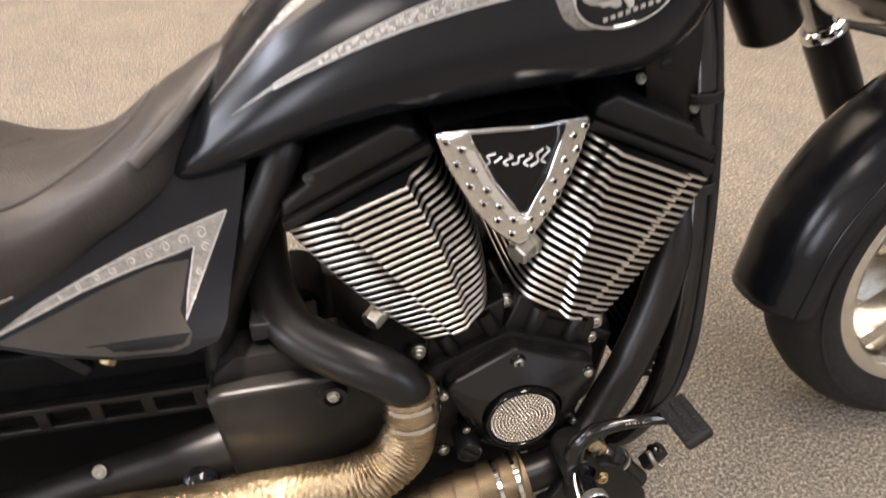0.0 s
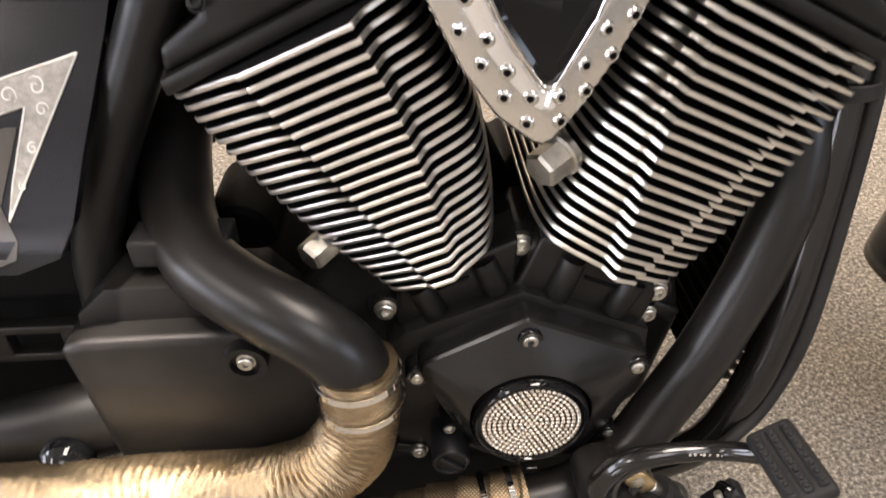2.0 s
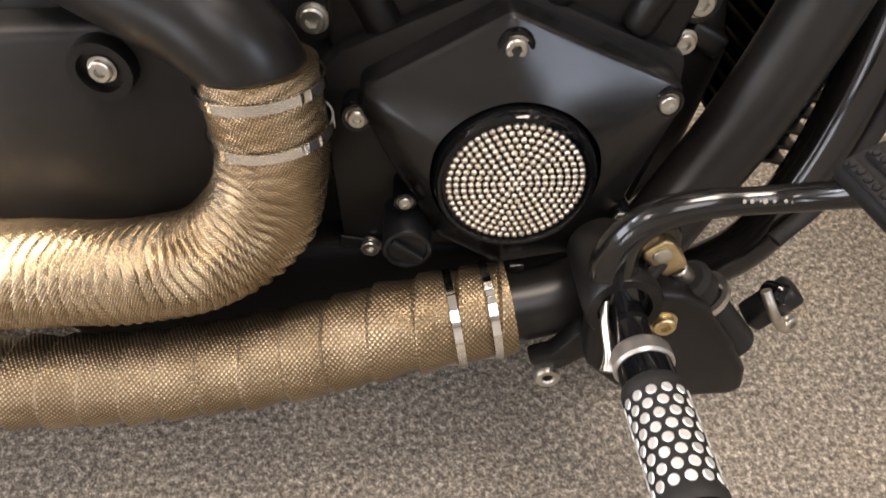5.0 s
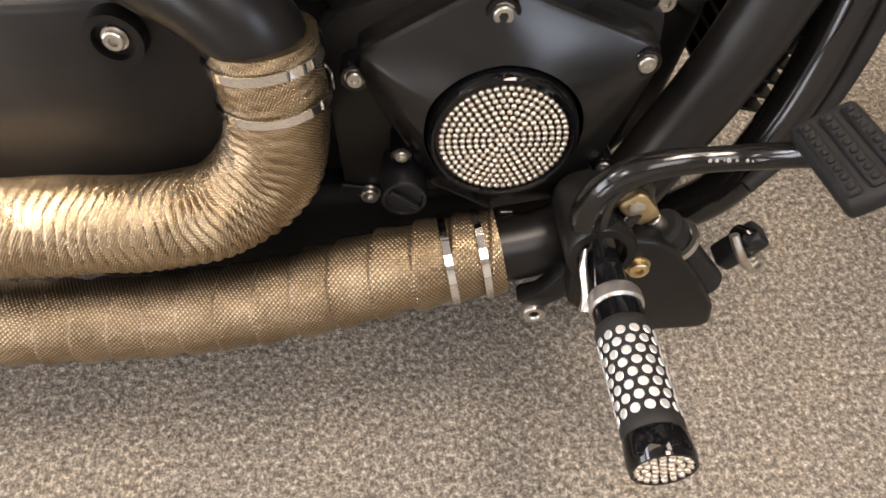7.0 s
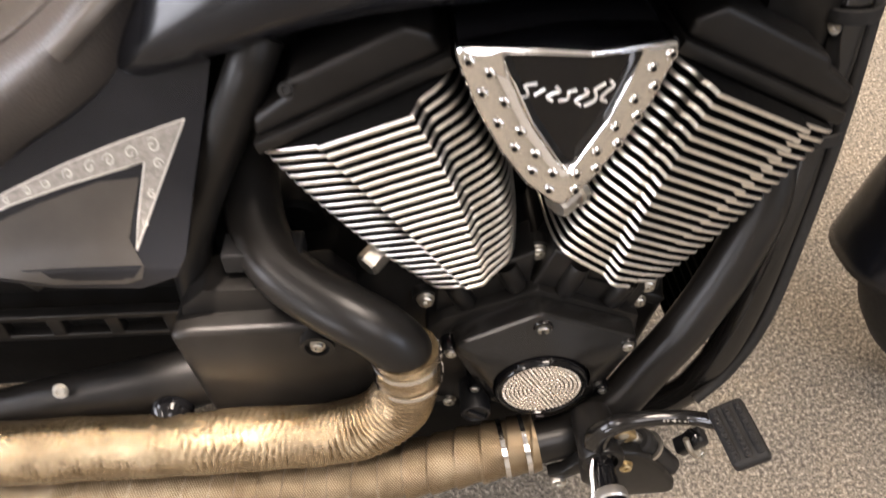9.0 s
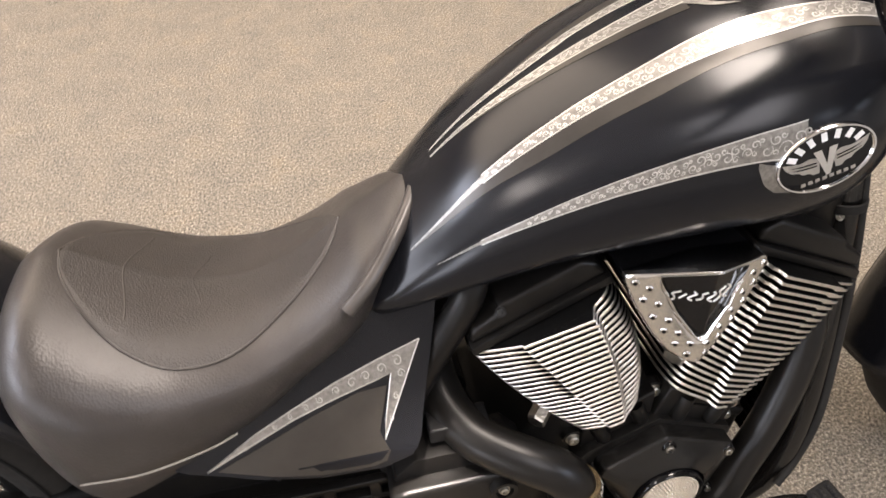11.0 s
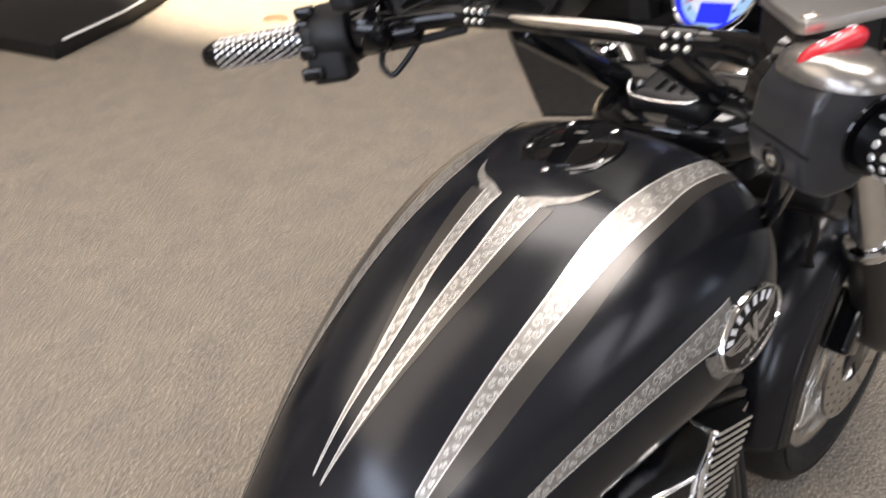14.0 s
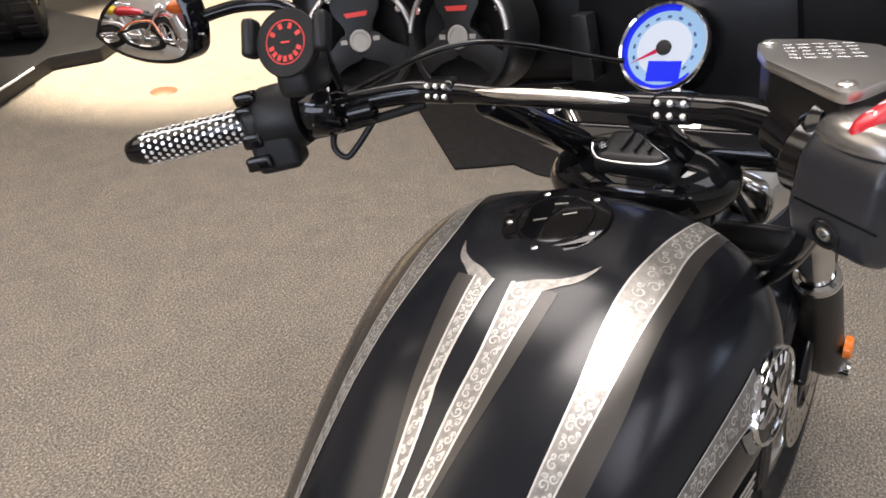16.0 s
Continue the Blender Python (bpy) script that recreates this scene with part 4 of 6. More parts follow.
def barrel(sign, name, label):
    """sign -1: leans back, +1: leans forward."""
    q = radians(25)
    ax, lat = (sign * math.sin(q), math.cos(q)), (math.cos(q), -sign * math.sin(q))

    def at(s, y, d):
        return (CRANK[0] + ax[0] * d + lat[0] * s, y, CRANK[1] + ax[1] * d + lat[1] * s)

    cyl = bar(name, at(0, 0, 0.09), at(0, 0, 0.33), 0.05, fin_black, bike, label, 24)
    n = 22
    for k in range(n):
        f = k / (n - 1)
        d = 0.1275 + f * 0.1895
        if sign < 0:
            e0, k0, k1, e1 = -0.0575 - 0.080 * f + 0.030 * f * f, -0.023 - 0.03 * f, -0.003 + 0.052 * f - 0.027 * f * f, 0.031 + 0.088 * f - 0.062 * f * f
            y0 = -0.139 + 0.011 * f
            pts = [(e0, -0.085), (e0, y0 + 0.02), (e0 + 0.003, y0 + 0.006), (e0 + 0.012, y0 - 0.001), (k0 - 0.005, -0.1465), (k0 - 0.002, -0.147), (k0 + 0.002, -0.1515), (k0 + 0.006, -0.152),
                   (k1 - 0.004, -0.153 - 0.009 * f), (k1, -0.1525 - 0.009 * f), (k1 + 0.004, -0.149 - 0.004 * f), (k1 + 0.008, -0.146), (e1 - 0.016, -0.14), (e1 - 0.006, -0.131), (e1, -0.112), (e1 + 0.002, -0.075)]
        else:
            e0, k0, k1, e1 = -0.040 - 0.022 * f, 0.003 - 0.066 * f + 0.021 * f * f, 0.021 + 0.034 * f - 0.017 * f * f, 0.060 + 0.046 * f - 0.028 * f * f
            pts = [(e0 - 0.018, -0.06), (e0 - 0.016, -0.1), (e0 - 0.009, -0.13), (e0 + 0.004, -0.141), (k0 - 0.013, -0.149), (k0 - 0.008, -0.151), (k0 - 0.003, -0.159), (k0 + 0.002, -0.161),
                   (k1 - 0.004, -0.158), (k1, -0.157), (k1 + 0.0015, -0.148), (k1 + 0.005, -0.147), (e1 - 0.008, -0.141), (e1 - 0.002, -0.136), (e1, -0.125), (e1, -0.085)]
        pts = [(q[0], q[1]) for q in spline([(a, b, 0) for a, b in pts], 3)]
        rim = [(s, y) for s, y in pts] + [(s, 0.13 if 0 < i < len(pts) - 1 else 0.09) for i, (s, y) in enumerate(reversed(pts))]
        h = 0.0019
        vs, fs, ix = [], [], []
        m = len(rim)
        for dd, shrink in ((-h, 0.0012), (-h * 0.55, 0.0), (h * 0.55, 0.0), (h, 0.0012)):
            cs = sum(p[0] for p in rim) / m
            for s, y in rim:
                ln = math.hypot(s - cs, y) or 1
                vs.append(at(s - (s - cs) / ln * shrink, y - y / ln * shrink, d + dd))
        for b in range(3):
            for i in range(m):
                j = (i + 1) % m
                fs.append((b * m + i, b * m + j, (b + 1) * m + j, (b + 1) * m + i))
                ix.append(1)
        fs += [tuple(reversed(range(m))), tuple(range(3 * m, 4 * m))]
        ix += [0, 0]
        link("fin", vs, fs, fin_black, cyl, "", sharp=30, materials=[fin_black, fin_edge], index=ix)

    def cap2(u, v, dp):
        return at(u, dp, v)

    if sign < 0:
        low = [(-0.104, 0.321), (0.06, 0.321), (0.06, 0.332), (-0.102, 0.332)]
        top = [(-0.1, 0.332), (0.057, 0.332), (0.053, 0.35), (0.04, 0.362), (-0.054, 0.362), (-0.06, 0.352), (-0.092, 0.347)]
    else:
        low = [(-0.075, 0.321), (0.082, 0.321), (0.08, 0.332), (-0.075, 0.332)]
        top = [(-0.073, 0.332), (0.078, 0.332), (0.075, 0.348), (0.044, 0.353), (0.036, 0.361), (-0.06, 0.362), (-0.075, 0.345)]
    prism("head", low, cap2, -0.133, 0.13, engine_black, cyl, "black cylinder head", 0.003)
    prism("rocker_cover", top, cap2, -0.127, 0.125, engine_black, cyl, "matte black rocker cover", 0.006, 3)
    return cyl, at


prism("frame_backbone", [(-0.33, 0.47), (-0.33, 0.53), (-0.2, 0.575), (0.05, 0.61), (0.18, 0.66), (0.19, 0.56), (0.1, 0.53), (0.0, 0.52), (-0.2, 0.49)], side, -0.05, 0.05, fin_black, bike, "black frame backbone under the tank", 0.006)
rear_cyl, rear_at = barrel(-1, "rear_cylinder", "rear cylinder with black fins and bright machined edges")
front_cyl, front_at = barrel(1, "front_cylinder", "front cylinder with black fins and bright machined edges")
def hex_plug(name, tip, base, r, label):
    """A hexagonal cap on a round flange."""
    tip, base = V3(tip), V3(base)
    d = (tip - base).normalized()
    n = (tip - base).length
    nut = lathe(name, [(0, 0), (0, r * 1.02), (n * 0.22, r * 1.08), (n * 0.28, r * 0.98), (n * 0.3, 0)], base, d, steel, bike, label, 32)
    a = d.orthogonal().normalized()
    b = d.cross(a)
    vs, fs = [], []
    for s_, k_ in ((n * 0.25, 0.94), (n * 0.9, 0.94), (n, 0.82)):
        vs += [base + d * s_ + (a * math.cos(math.pi * k / 3) + b * math.sin(math.pi * k / 3)) * r * k_ for k in range(6)]
    for q in range(2):
        fs += [(q * 6 + k, q * 6 + (k + 1) % 6, q * 6 + 6 + (k + 1) % 6, q * 6 + 6 + k) for k in range(6)]
    fs.append(tuple(range(12, 18)))
    link("hexagon", vs, fs, steel, nut, smooth=False)


hex_plug("spark_plug_nut", (-0.1565, -0.137, 0.3655), (-0.138, -0.117, 0.372), 0.0125, "bare metal hexagonal plug")
hex_plug("tank_mount_nut", (0.003, -0.137, 0.43), (0.024, -0.121, 0.437), 0.0145, "bare metal hexagonal nut")
for p in ((-0.226, -0.11, 0.525), (-0.197, -0.131, 0.542)):
    bolt(p, (0, -0.8, 0.6), 0.0045, rear_cyl, engine_black)
for p in ((0.205, -0.09, 0.555), (0.13, -0.11, 0.6)):
    bolt(p, (0.2, -0.6, 0.7), 0.0045, front_cyl, steel)

# air cleaner: triangular box with a studded bright frame
OUT = [(-0.079, 0.5868), (-0.032, 0.595), (-0.003, 0.5985), (0.05, 0.5962), (0.0558, 0.5923), (0.0547, 0.5842), (0.046, 0.554), (0.0306, 0.5233), (0.013, 0.4965), (-0.003, 0.4795),
       (-0.0083, 0.4758), (-0.0135, 0.4777), (-0.0321, 0.4892), (-0.0505, 0.5124), (-0.0695, 0.5474), (-0.0814, 0.5789), (-0.0824, 0.5838)]
INN = [(-0.0534, 0.5877), (-0.003, 0.596), (0.0301, 0.5942), (0.0145, 0.5463), (-0.0045, 0.5125), (-0.009, 0.512), (-0.0316, 0.5432)]
MID = (-0.003, 0.56)


def ridge(u, lift=0.0):
    """The front is folded along its upright middle line."""
    return -0.190 + (0.4 if u < MID[0] else 0.27) * abs(u - MID[0]) - lift


def ray_loop(loop, n=120):
    """The loop met by n even rays from MID."""
    pts = []
    for k in range(n):
        w = 2 * math.pi * k / n + math.pi / 2
        c, q = math.cos(w), math.sin(w)
        best = 0.0
        for a, b in zip(loop, loop[1:] + loop[:1]):
            ax_, az_, bx_, bz_ = a[0] - MID[0], a[1] - MID[1], b[0] - a[0], b[1] - a[1]
            den = bx_ * q - bz_ * c
            if abs(den) > 1e-9:
                f = (az_ * c - ax_ * q) / den
                r = (ax_ + bx_ * f) * c + (az_ + bz_ * f) * q
                if -1e-6 <= f <= 1.000001 and r > 0:
                    best = max(best, r)
        pts.append((MID[0] + c * best, MID[1] + q * best))
    return pts


outer, inner = ray_loop(OUT), ray_loop(INN)
air = prism("air_cleaner", [(u * 0.96, 0.54 + (v - 0.54) * 0.96) for u, v in OUT], side, -0.154, -0.05, gloss_black, bike, "glossy black triangular air cleaner with a studded bright frame", 0.003)
rows_ = []
for f, lift, grow in ((0.0, -0.010, 0.0), (0.0, -0.0022, 0.0), (0.03, -0.0006, 0.0), (0.1, 0.0, 0.0), (0.5, 0.0005, 0.0), (0.86, 0.0, 0.0), (0.89, -0.0009, 0.0), (0.92, 0.0008, 0.0), (0.97, 0.0012, 0.0), (1.0, 0.0002, 0.0), (1.0, -0.007, 0.0)):
    rows_.append([(a[0] + (b[0] - a[0]) * f, a[1] + (b[1] - a[1]) * f, lift) for a, b in zip(outer, inner)])
N_ = len(outer)
link("bright_frame", [(u, -0.15 if lift == -0.010 else ridge(u, lift), v) for row in rows_ for u, v, lift in row],
     [(r * N_ + k, (r + 1) * N_ + k, (r + 1) * N_ + (k + 1) % N_, r * N_ + (k + 1) % N_) for r in range(len(rows_) - 1) for k in range(N_)],
     chrome, air, "mirror-bright three-sided frame with raised studs", sharp=50)
link("black_plate", [(MID[0], ridge(MID[0], -0.0045), MID[1])] + [(u, ridge(u, -0.0045), v) for u, v in inner], [(0, k + 1, (k + 1) % N_ + 1) for k in range(N_)],
     gloss_black, air, "glossy black plate inside the frame", sharp=4)
STUD = lathe("stud", [(-0.001, 0.0046), (0.0007, 0.0043), (0.0016, 0.0034), (0.0017, 0.0022), (0.0004, 0.0017), (0.0004, 0)], (0, 0, 0), (0, 0, 1), chrome, air, "", 16, materials=[chrome, fin_black], bands=[0, 0, 0, 1, 1])
spots = [(-0.073, 0.578), (-0.06, 0.572), (-0.064, 0.557), (-0.05, 0.553), (-0.053, 0.536), (-0.0385, 0.533), (-0.041, 0.519), (-0.0275, 0.517), (-0.0285, 0.5025), (-0.015, 0.504), (-0.016, 0.489),
         (0.001, 0.492), (0.0, 0.506), (0.014, 0.5075), (0.012, 0.522), (0.0265, 0.5255), (0.022, 0.5395), (0.036, 0.5455), (0.0315, 0.5585), (0.0435, 0.566), (0.039, 0.58), (0.05, 0.5875)]
for k, (u, v) in enumerate(spots):
    m = Matrix.Translation((u, ridge(u, 0.0002), v)) @ V3((0.27 if u > MID[0] else -0.4, -1, 0)).to_track_quat("Z", "Y").to_matrix().to_4x4()
    (STUD if k == 0 else put("stud", STUD.data, air)).matrix_local = m
# a silver device on the plate, drawn as a row of plain bent strokes
for k, (h, w, bend_) in enumerate(((0.013, 0.008, 1), (0.006, 0.0, 0), (0.011, 0.006, -1), (0.01, 0.004, 1), (0.012, 0.006, -1), (0.014, 0.007, 1), (0.015, 0.007, -1))):
    u = -0.037 + 0.0083 * k
    v = 0.5625 + 0.0006 * k
    pts = [(u + w * a * bend_ * 0.5 + 0.003 * b, v + h * b / 2) for a, b in ((-1, -1), (0.6, -0.6), (0.2, 0.0), (-0.6, 0.5), (0.8, 1))]
    tube("device_stroke", [(a, ridge(a, -0.004), b) for a, b in pts], 0.0011, dot_silver, air, "", seg=8, per=4)

# Added block that keeps the gap between the pipes dark.
prism("under_engine_block", [(-0.33, 0.16), (0.09, 0.16), (0.1, 0.1), (0.06, 0.07), (-0.3, 0.07), (-0.33, 0.1)], side, -0.15, 0.12, fin_black, bike, "black block under the engine, added to darken the gap between the pipes", 0.012, 3)

# transmission cover
trans = prism("transmission_cover", [(-0.335, 0.316), (-0.32, 0.322), (-0.20, 0.324), (-0.16, 0.31), (-0.13, 0.26), (-0.15, 0.185), (-0.325, 0.185)], side, -0.168, -0.10, engine_black, bike, "matte black transmission cover", 0.012, 3)
lathe("boss", [(-0.01, 0.0165), (0.006, 0.0155), (0.006, 0.011), (0.001, 0.0105), (0.001, 0)], (-0.204, -0.172, 0.304), RIGHT, engine_black, trans)
bolt((-0.204, -0.1735, 0.304), RIGHT, 0.0056, trans, steel)
prism("cover_ledge", [(-0.33, 0.30), (-0.15, 0.30), (-0.19, 0.352), (-0.30, 0.352), (-0.325, 0.33)], side, -0.146, -0.10, engine_black, trans, "", 0.004)
box("sensor_box", (0.07, 0.03, 0.022), Matrix.Translation((-0.245, -0.12, 0.372)), plastic_black, bike, "black plastic sensor box", 0.003)

# ---- exhaust ----
def helix(pitch, depth):
    """Overlapping turns: each climbs over the one before and drops at its edge."""
    def relief(s, k):
        q = (s / pitch - k + 0.1 * math.sin(s * 23) + 0.03 * math.sin(6.28 * k + s * 71)) % 1.0
        return depth * (q if q < 0.9 else (1 - q) * 9) + 0.0004 * math.sin(s * 160 + 9 * k)
    return relief


def pleats(s, k):
    """Close uneven folds of the wrap, slanting round the pipe."""
    wob = noise.noise(V3((s * 30, 1.6 * math.cos(6.283 * k), 1.6 * math.sin(6.283 * k))))
    q = s / 0.0068 - 3.0 * k + 0.9 * wob + 0.35 * math.sin(s * 31 - 12.566 * k)
    deep = 0.003 * max(0.35, 0.75 + 0.7 * wob)
    return (deep if s > 0.085 else 0.0003 + (deep - 0.0003) * max(0.0, s - 0.05) / 0.035) * abs(math.sin(math.pi * q)) + 0.0006 * math.sin(s * 40 + 6.28 * k)


HDR = [(-0.25, 0.04, 0.52), (-0.259, 0.02, 0.475), (-0.2625, -0.012, 0.434), (-0.2615, -0.053, 0.402), (-0.253, -0.096, 0.3785), (-0.2335, -0.131, 0.364), (-0.204, -0.1545, 0.3535), (-0.173, -0.172, 0.345), (-0.1475, -0.1825, 0.334), (-0.1295, -0.1885, 0.316), (-0.1235, -0.191, 0.294), (-0.1232, -0.1918, 0.275)]
BEND = [(-0.1245, -0.1895, 0.314), (-0.1235, -0.191, 0.294), (-0.1232, -0.192, 0.268), (-0.133, -0.194, 0.234), (-0.16, -0.197, 0.205), (-0.2, -0.2, 0.193), (-0.28, -0.203, 0.192), (-0.45, -0.207, 0.197), (-0.7, -0.212, 0.205), (-0.9, -0.214, 0.21)]
rear_pipe = tube("rear_exhaust_pipe", HDR, 0.0265, tube_black, bike, "black rear exhaust pipe with woven heat wrap", 28, 10)
tube("heat_wrap", BEND, 0.0288, wrap_pleated, rear_pipe, "bronze woven heat wrap, pleated round the bend", 80, 84, relief=pleats)
for u, v, r in ((-0.201, 0.369, 0.0026), (-0.198, 0.36, 0.0022), (-0.214, 0.369, 0.0018), (-0.221, 0.377, 0.0014), (-0.187, 0.361, 0.0012), (-0.208, 0.362, 0.001)):
    k = min(rings(spline(HDR, 10)), key=lambda q: (q[0].x - u) ** 2 + (q[0].z - v) ** 2)
    n = (V3((u, -0.2, v)) - k[0]).normalized()
    lathe("paint_chip", [(0, r), (0.0003, r * 0.8), (0.0003, 0)], k[0] + n * 0.0265, n, chip_grey, rear_pipe, "", 7)
FRONT = [(0.165, -0.03, 0.5), (0.196, -0.075, 0.465), (0.2, -0.105, 0.41), (0.1825, -0.127, 0.345), (0.1525, -0.145, 0.272), (0.12, -0.158, 0.214), (0.085, -0.176, 0.173), (0.045, -0.192, 0.155), (-0.01, -0.2, 0.147)]
LOWER = [(0.006, -0.198, 0.15), (-0.06, -0.204, 0.14), (-0.135, -0.207, 0.119), (-0.225, -0.208, 0.103), (-0.31, -0.208, 0.099), (-0.5, -0.21, 0.1), (-0.9, -0.212, 0.105)]
front_pipe = tube("front_exhaust_pipe", FRONT, 0.0225, tube_black, bike, "black front exhaust pipe with woven heat wrap", 28, 10)
tube("heat_wrap", LOWER, 0.0282, wrap_woven, front_pipe, "bronze woven heat wrap in wide turns", 56, 90, relief=helix(0.0265, 0.0036))


def clamp(path, at_s, r, parent, wide=0.005):
    fr = rings(spline(path, 26))
    p, a, b, s = min(fr, key=lambda q: abs(q[3] - at_s))
    n = a.cross(b).normalized()
    vs, fs, seg = [], [], 40
    for off, rr in ((-wide / 2, r), (-wide / 2, r + 0.0012), (wide / 2, r + 0.0012), (wide / 2, r)):
        for k in range(seg):
            w = 2 * math.pi * k / seg
            vs.append(p + n * off + (a * math.cos(w) + b * math.sin(w)) * rr)
    for q in range(3):
        for k in range(seg):
            j = (k + 1) % seg
            fs.append((q * seg + k, q * seg + j, (q + 1) * seg + j, (q + 1) * seg + k))
    link("hose_clamp", vs, fs, chrome, parent, "bright steel clamp band")
    box("clamp_lock", (0.012, 0.008, 0.006), Matrix.Translation(p + V3((0.0, -r * 0.25, -r - 0.002))), steel, parent, "", 0.001)


clamp(BEND, 0.01, 0.0306, rear_pipe)
clamp(BEND, 0.033, 0.0308, rear_pipe)
clamp(LOWER, 0.012, 0.0306, front_pipe)
clamp(LOWER, 0.036, 0.0306, front_pipe)

# ---- frame ----
down = tube("frame_downtube", [(0.192, -0.045, 0.72), (0.214, -0.07, 0.61), (0.2235, -0.092, 0.48), (0.2215, -0.112, 0.39), (0.2125, -0.135, 0.28), (0.193, -0.148, 0.2), (0.158, -0.15, 0.14), (0.06, -0.14, 0.1), (-0.2, -0.125, 0.09)], 0.0165, frame_black, bike, "black steel frame downtube")
tube("frame_downtube", [(0.17, 0.05, 0.72), (0.182, 0.08, 0.61), (0.186, 0.095, 0.5), (0.184, 0.105, 0.4), (0.176, 0.115, 0.28), (0.165, 0.122, 0.18), (0.13, 0.125, 0.125), (0.06, 0.125, 0.1), (-0.2, 0.125, 0.09)], 0.0185, frame_black, bike, "black steel frame downtube")
tube("brake_line", [(0.222, -0.068, 0.66), (0.232, -0.086, 0.57), (0.236, -0.106, 0.48), (0.2355, -0.124, 0.39), (0.2275, -0.148, 0.28), (0.208, -0.16, 0.21), (0.175, -0.175, 0.18)], 0.0055, rubber, bike, "black brake line along the downtube", 10)
for p in ((0.2185, -0.078, 0.565), (0.2235, -0.095, 0.467)):
    lathe("line_clip", [(-0.006, 0.0205), (-0.005, 0.0225), (0.005, 0.0225), (0.006, 0.0205)], p, (0.1, -0.1, -1), rubber, down)
prism("neck_plate", [(0.11, 0.645), (0.14, 0.625), (0.15, 0.57), (0.19, 0.53), (0.208, 0.53), (0.205, 0.62), (0.19, 0.72), (0.14, 0.72)], side, -0.088, 0.05, engine_black, bike, "black frame neck plate", 0.006)
lathe("neck_hole", [(0, 0.006), (0.001, 0.006), (0.0015, 0.0)], (0.166, -0.0882, 0.605), RIGHT, gloss_black, bike)
box("oil_cooler", (0.03, 0.2, 0.17), Matrix.Translation((0.208, 0.0, 0.27)) @ pose(0, 0, 0, 0, 14, 0), fin_black, bike, "black finned oil cooler behind the downtubes", 0.004)
for k in range(14):
    box("cooler_fin", (0.04, 0.23, 0.0025), Matrix.Translation((0.19 + 0.0035 * k - 0.006, 0.0, 0.2 + 0.0115 * k)) @ pose(0, 0, 0, 0, 14, 0), engine_black, bike, "", 0.0)

tube("seat_post", [(-0.3, 0.02, 0.52), (-0.288, 0.03, 0.45), (-0.283, 0.04, 0.39), (-0.297, 0.045, 0.33), (-0.31, 0.05, 0.25)], 0.024, fin_black, bike, "black frame post behind the rear cylinder", 18)
tube("seat_post", [(-0.235, 0.05, 0.54), (-0.252, 0.055, 0.46), (-0.265, 0.06, 0.405), (-0.282, 0.06, 0.37)], 0.02, fin_black, bike, "black frame brace behind the rear cylinder", 18)
lathe("starter_motor", [(-0.05, 0.0), (-0.05, 0.03), (-0.046, 0.034), (0.044, 0.034), (0.05, 0.029), (0.05, 0.0)], (-0.243, 0.045, 0.292), RIGHT, fin_black, bike, "black starter motor", 32)

# forward controls
ctl = hub("foot_control", "black forward foot control with brake pedal and peg")
prism("bracket", [(0.042, 0.205), (0.06, 0.212), (0.09, 0.207), (0.106, 0.196), (0.128, 0.166), (0.143, 0.14), (0.1465, 0.122), (0.14, 0.116), (0.1, 0.114), (0.066, 0.128), (0.045, 0.15)], side, -0.246, -0.226, engine_black, ctl, "black bracket plate", 0.005, 3)
prism("rear_tab", [(0.06, 0.16), (0.05, 0.133), (0.035, 0.121), (0.02, 0.1255), (0.0155, 0.131), (0.03, 0.1365), (0.044, 0.158)], side, -0.228, -0.214, engine_black, ctl, "black bracket tab", 0.003)
lathe("eyelet", [(-0.004, 0.0035), (0.001, 0.0035), (0.0022, 0.0045), (0.0022, 0.0075), (0.0, 0.0085), (-0.004, 0.0085)], (0.029, -0.2285, 0.1165), RIGHT, steel, ctl, "bare steel eyelet", 24)
lathe("pivot", [(-0.05, 0.0), (-0.05, 0.02), (0.003, 0.021), (0.006, 0.0195), (0.006, 0.0145), (0.001, 0.0135), (0.001, 0.0)], (0.0565, -0.246, 0.2035), V3((0, -1, 0.1)), engine_black, ctl, "black pivot boss", 32)
bolt((0.0815, -0.2465, 0.188), RIGHT, 0.0062, ctl, brass)
tube("pedal_arm", [(0.0565, -0.235, 0.205), (0.05, -0.238, 0.226), (0.0535, -0.24, 0.246), (0.066, -0.241, 0.259), (0.085, -0.242, 0.2655), (0.105, -0.243, 0.268), (0.122, -0.2465, 0.272), (0.136, -0.256, 0.281), (0.146, -0.268, 0.291)], [0.0165, 0.0125, 0.0095, 0.0085, 0.0075, 0.0068, 0.0068, 0.0066, 0.006], frame_black, ctl, "glossy black brake pedal arm with worn edges", 18)
tube("arm_loop", [(0.07, -0.236, 0.214), (0.079, -0.232, 0.226), (0.08, -0.23, 0.238), (0.07, -0.233, 0.246)], [0.006, 0.005, 0.0045, 0.004], frame_black, ctl, "black arm web", 10)
rnd = random.Random(3)
for k in range(9):
    u = 0.1 + 0.0032 * k + rnd.uniform(-0.001, 0.001)
    w = rnd.uniform(0.0006, 0.0015)
    lathe("worn_spot", [(0, w), (0.0003, w * 0.8), (0.0003, 0)], (u, -0.2487 - 0.22 * max(0, u - 0.105), 0.2723 + 0.15 * max(0, u - 0.105)), (0, -0.8, 0.6), chip_grey, ctl, "", 7)
PADM = Matrix.Translation((0.1465, -0.278, 0.2985)) @ pose(0, 0, 0, 0, -30, 6)
box("pedal_pad", (0.031, 0.055, 0.012), PADM, rubber, ctl, "ribbed black rubber pedal pad", 0.005)
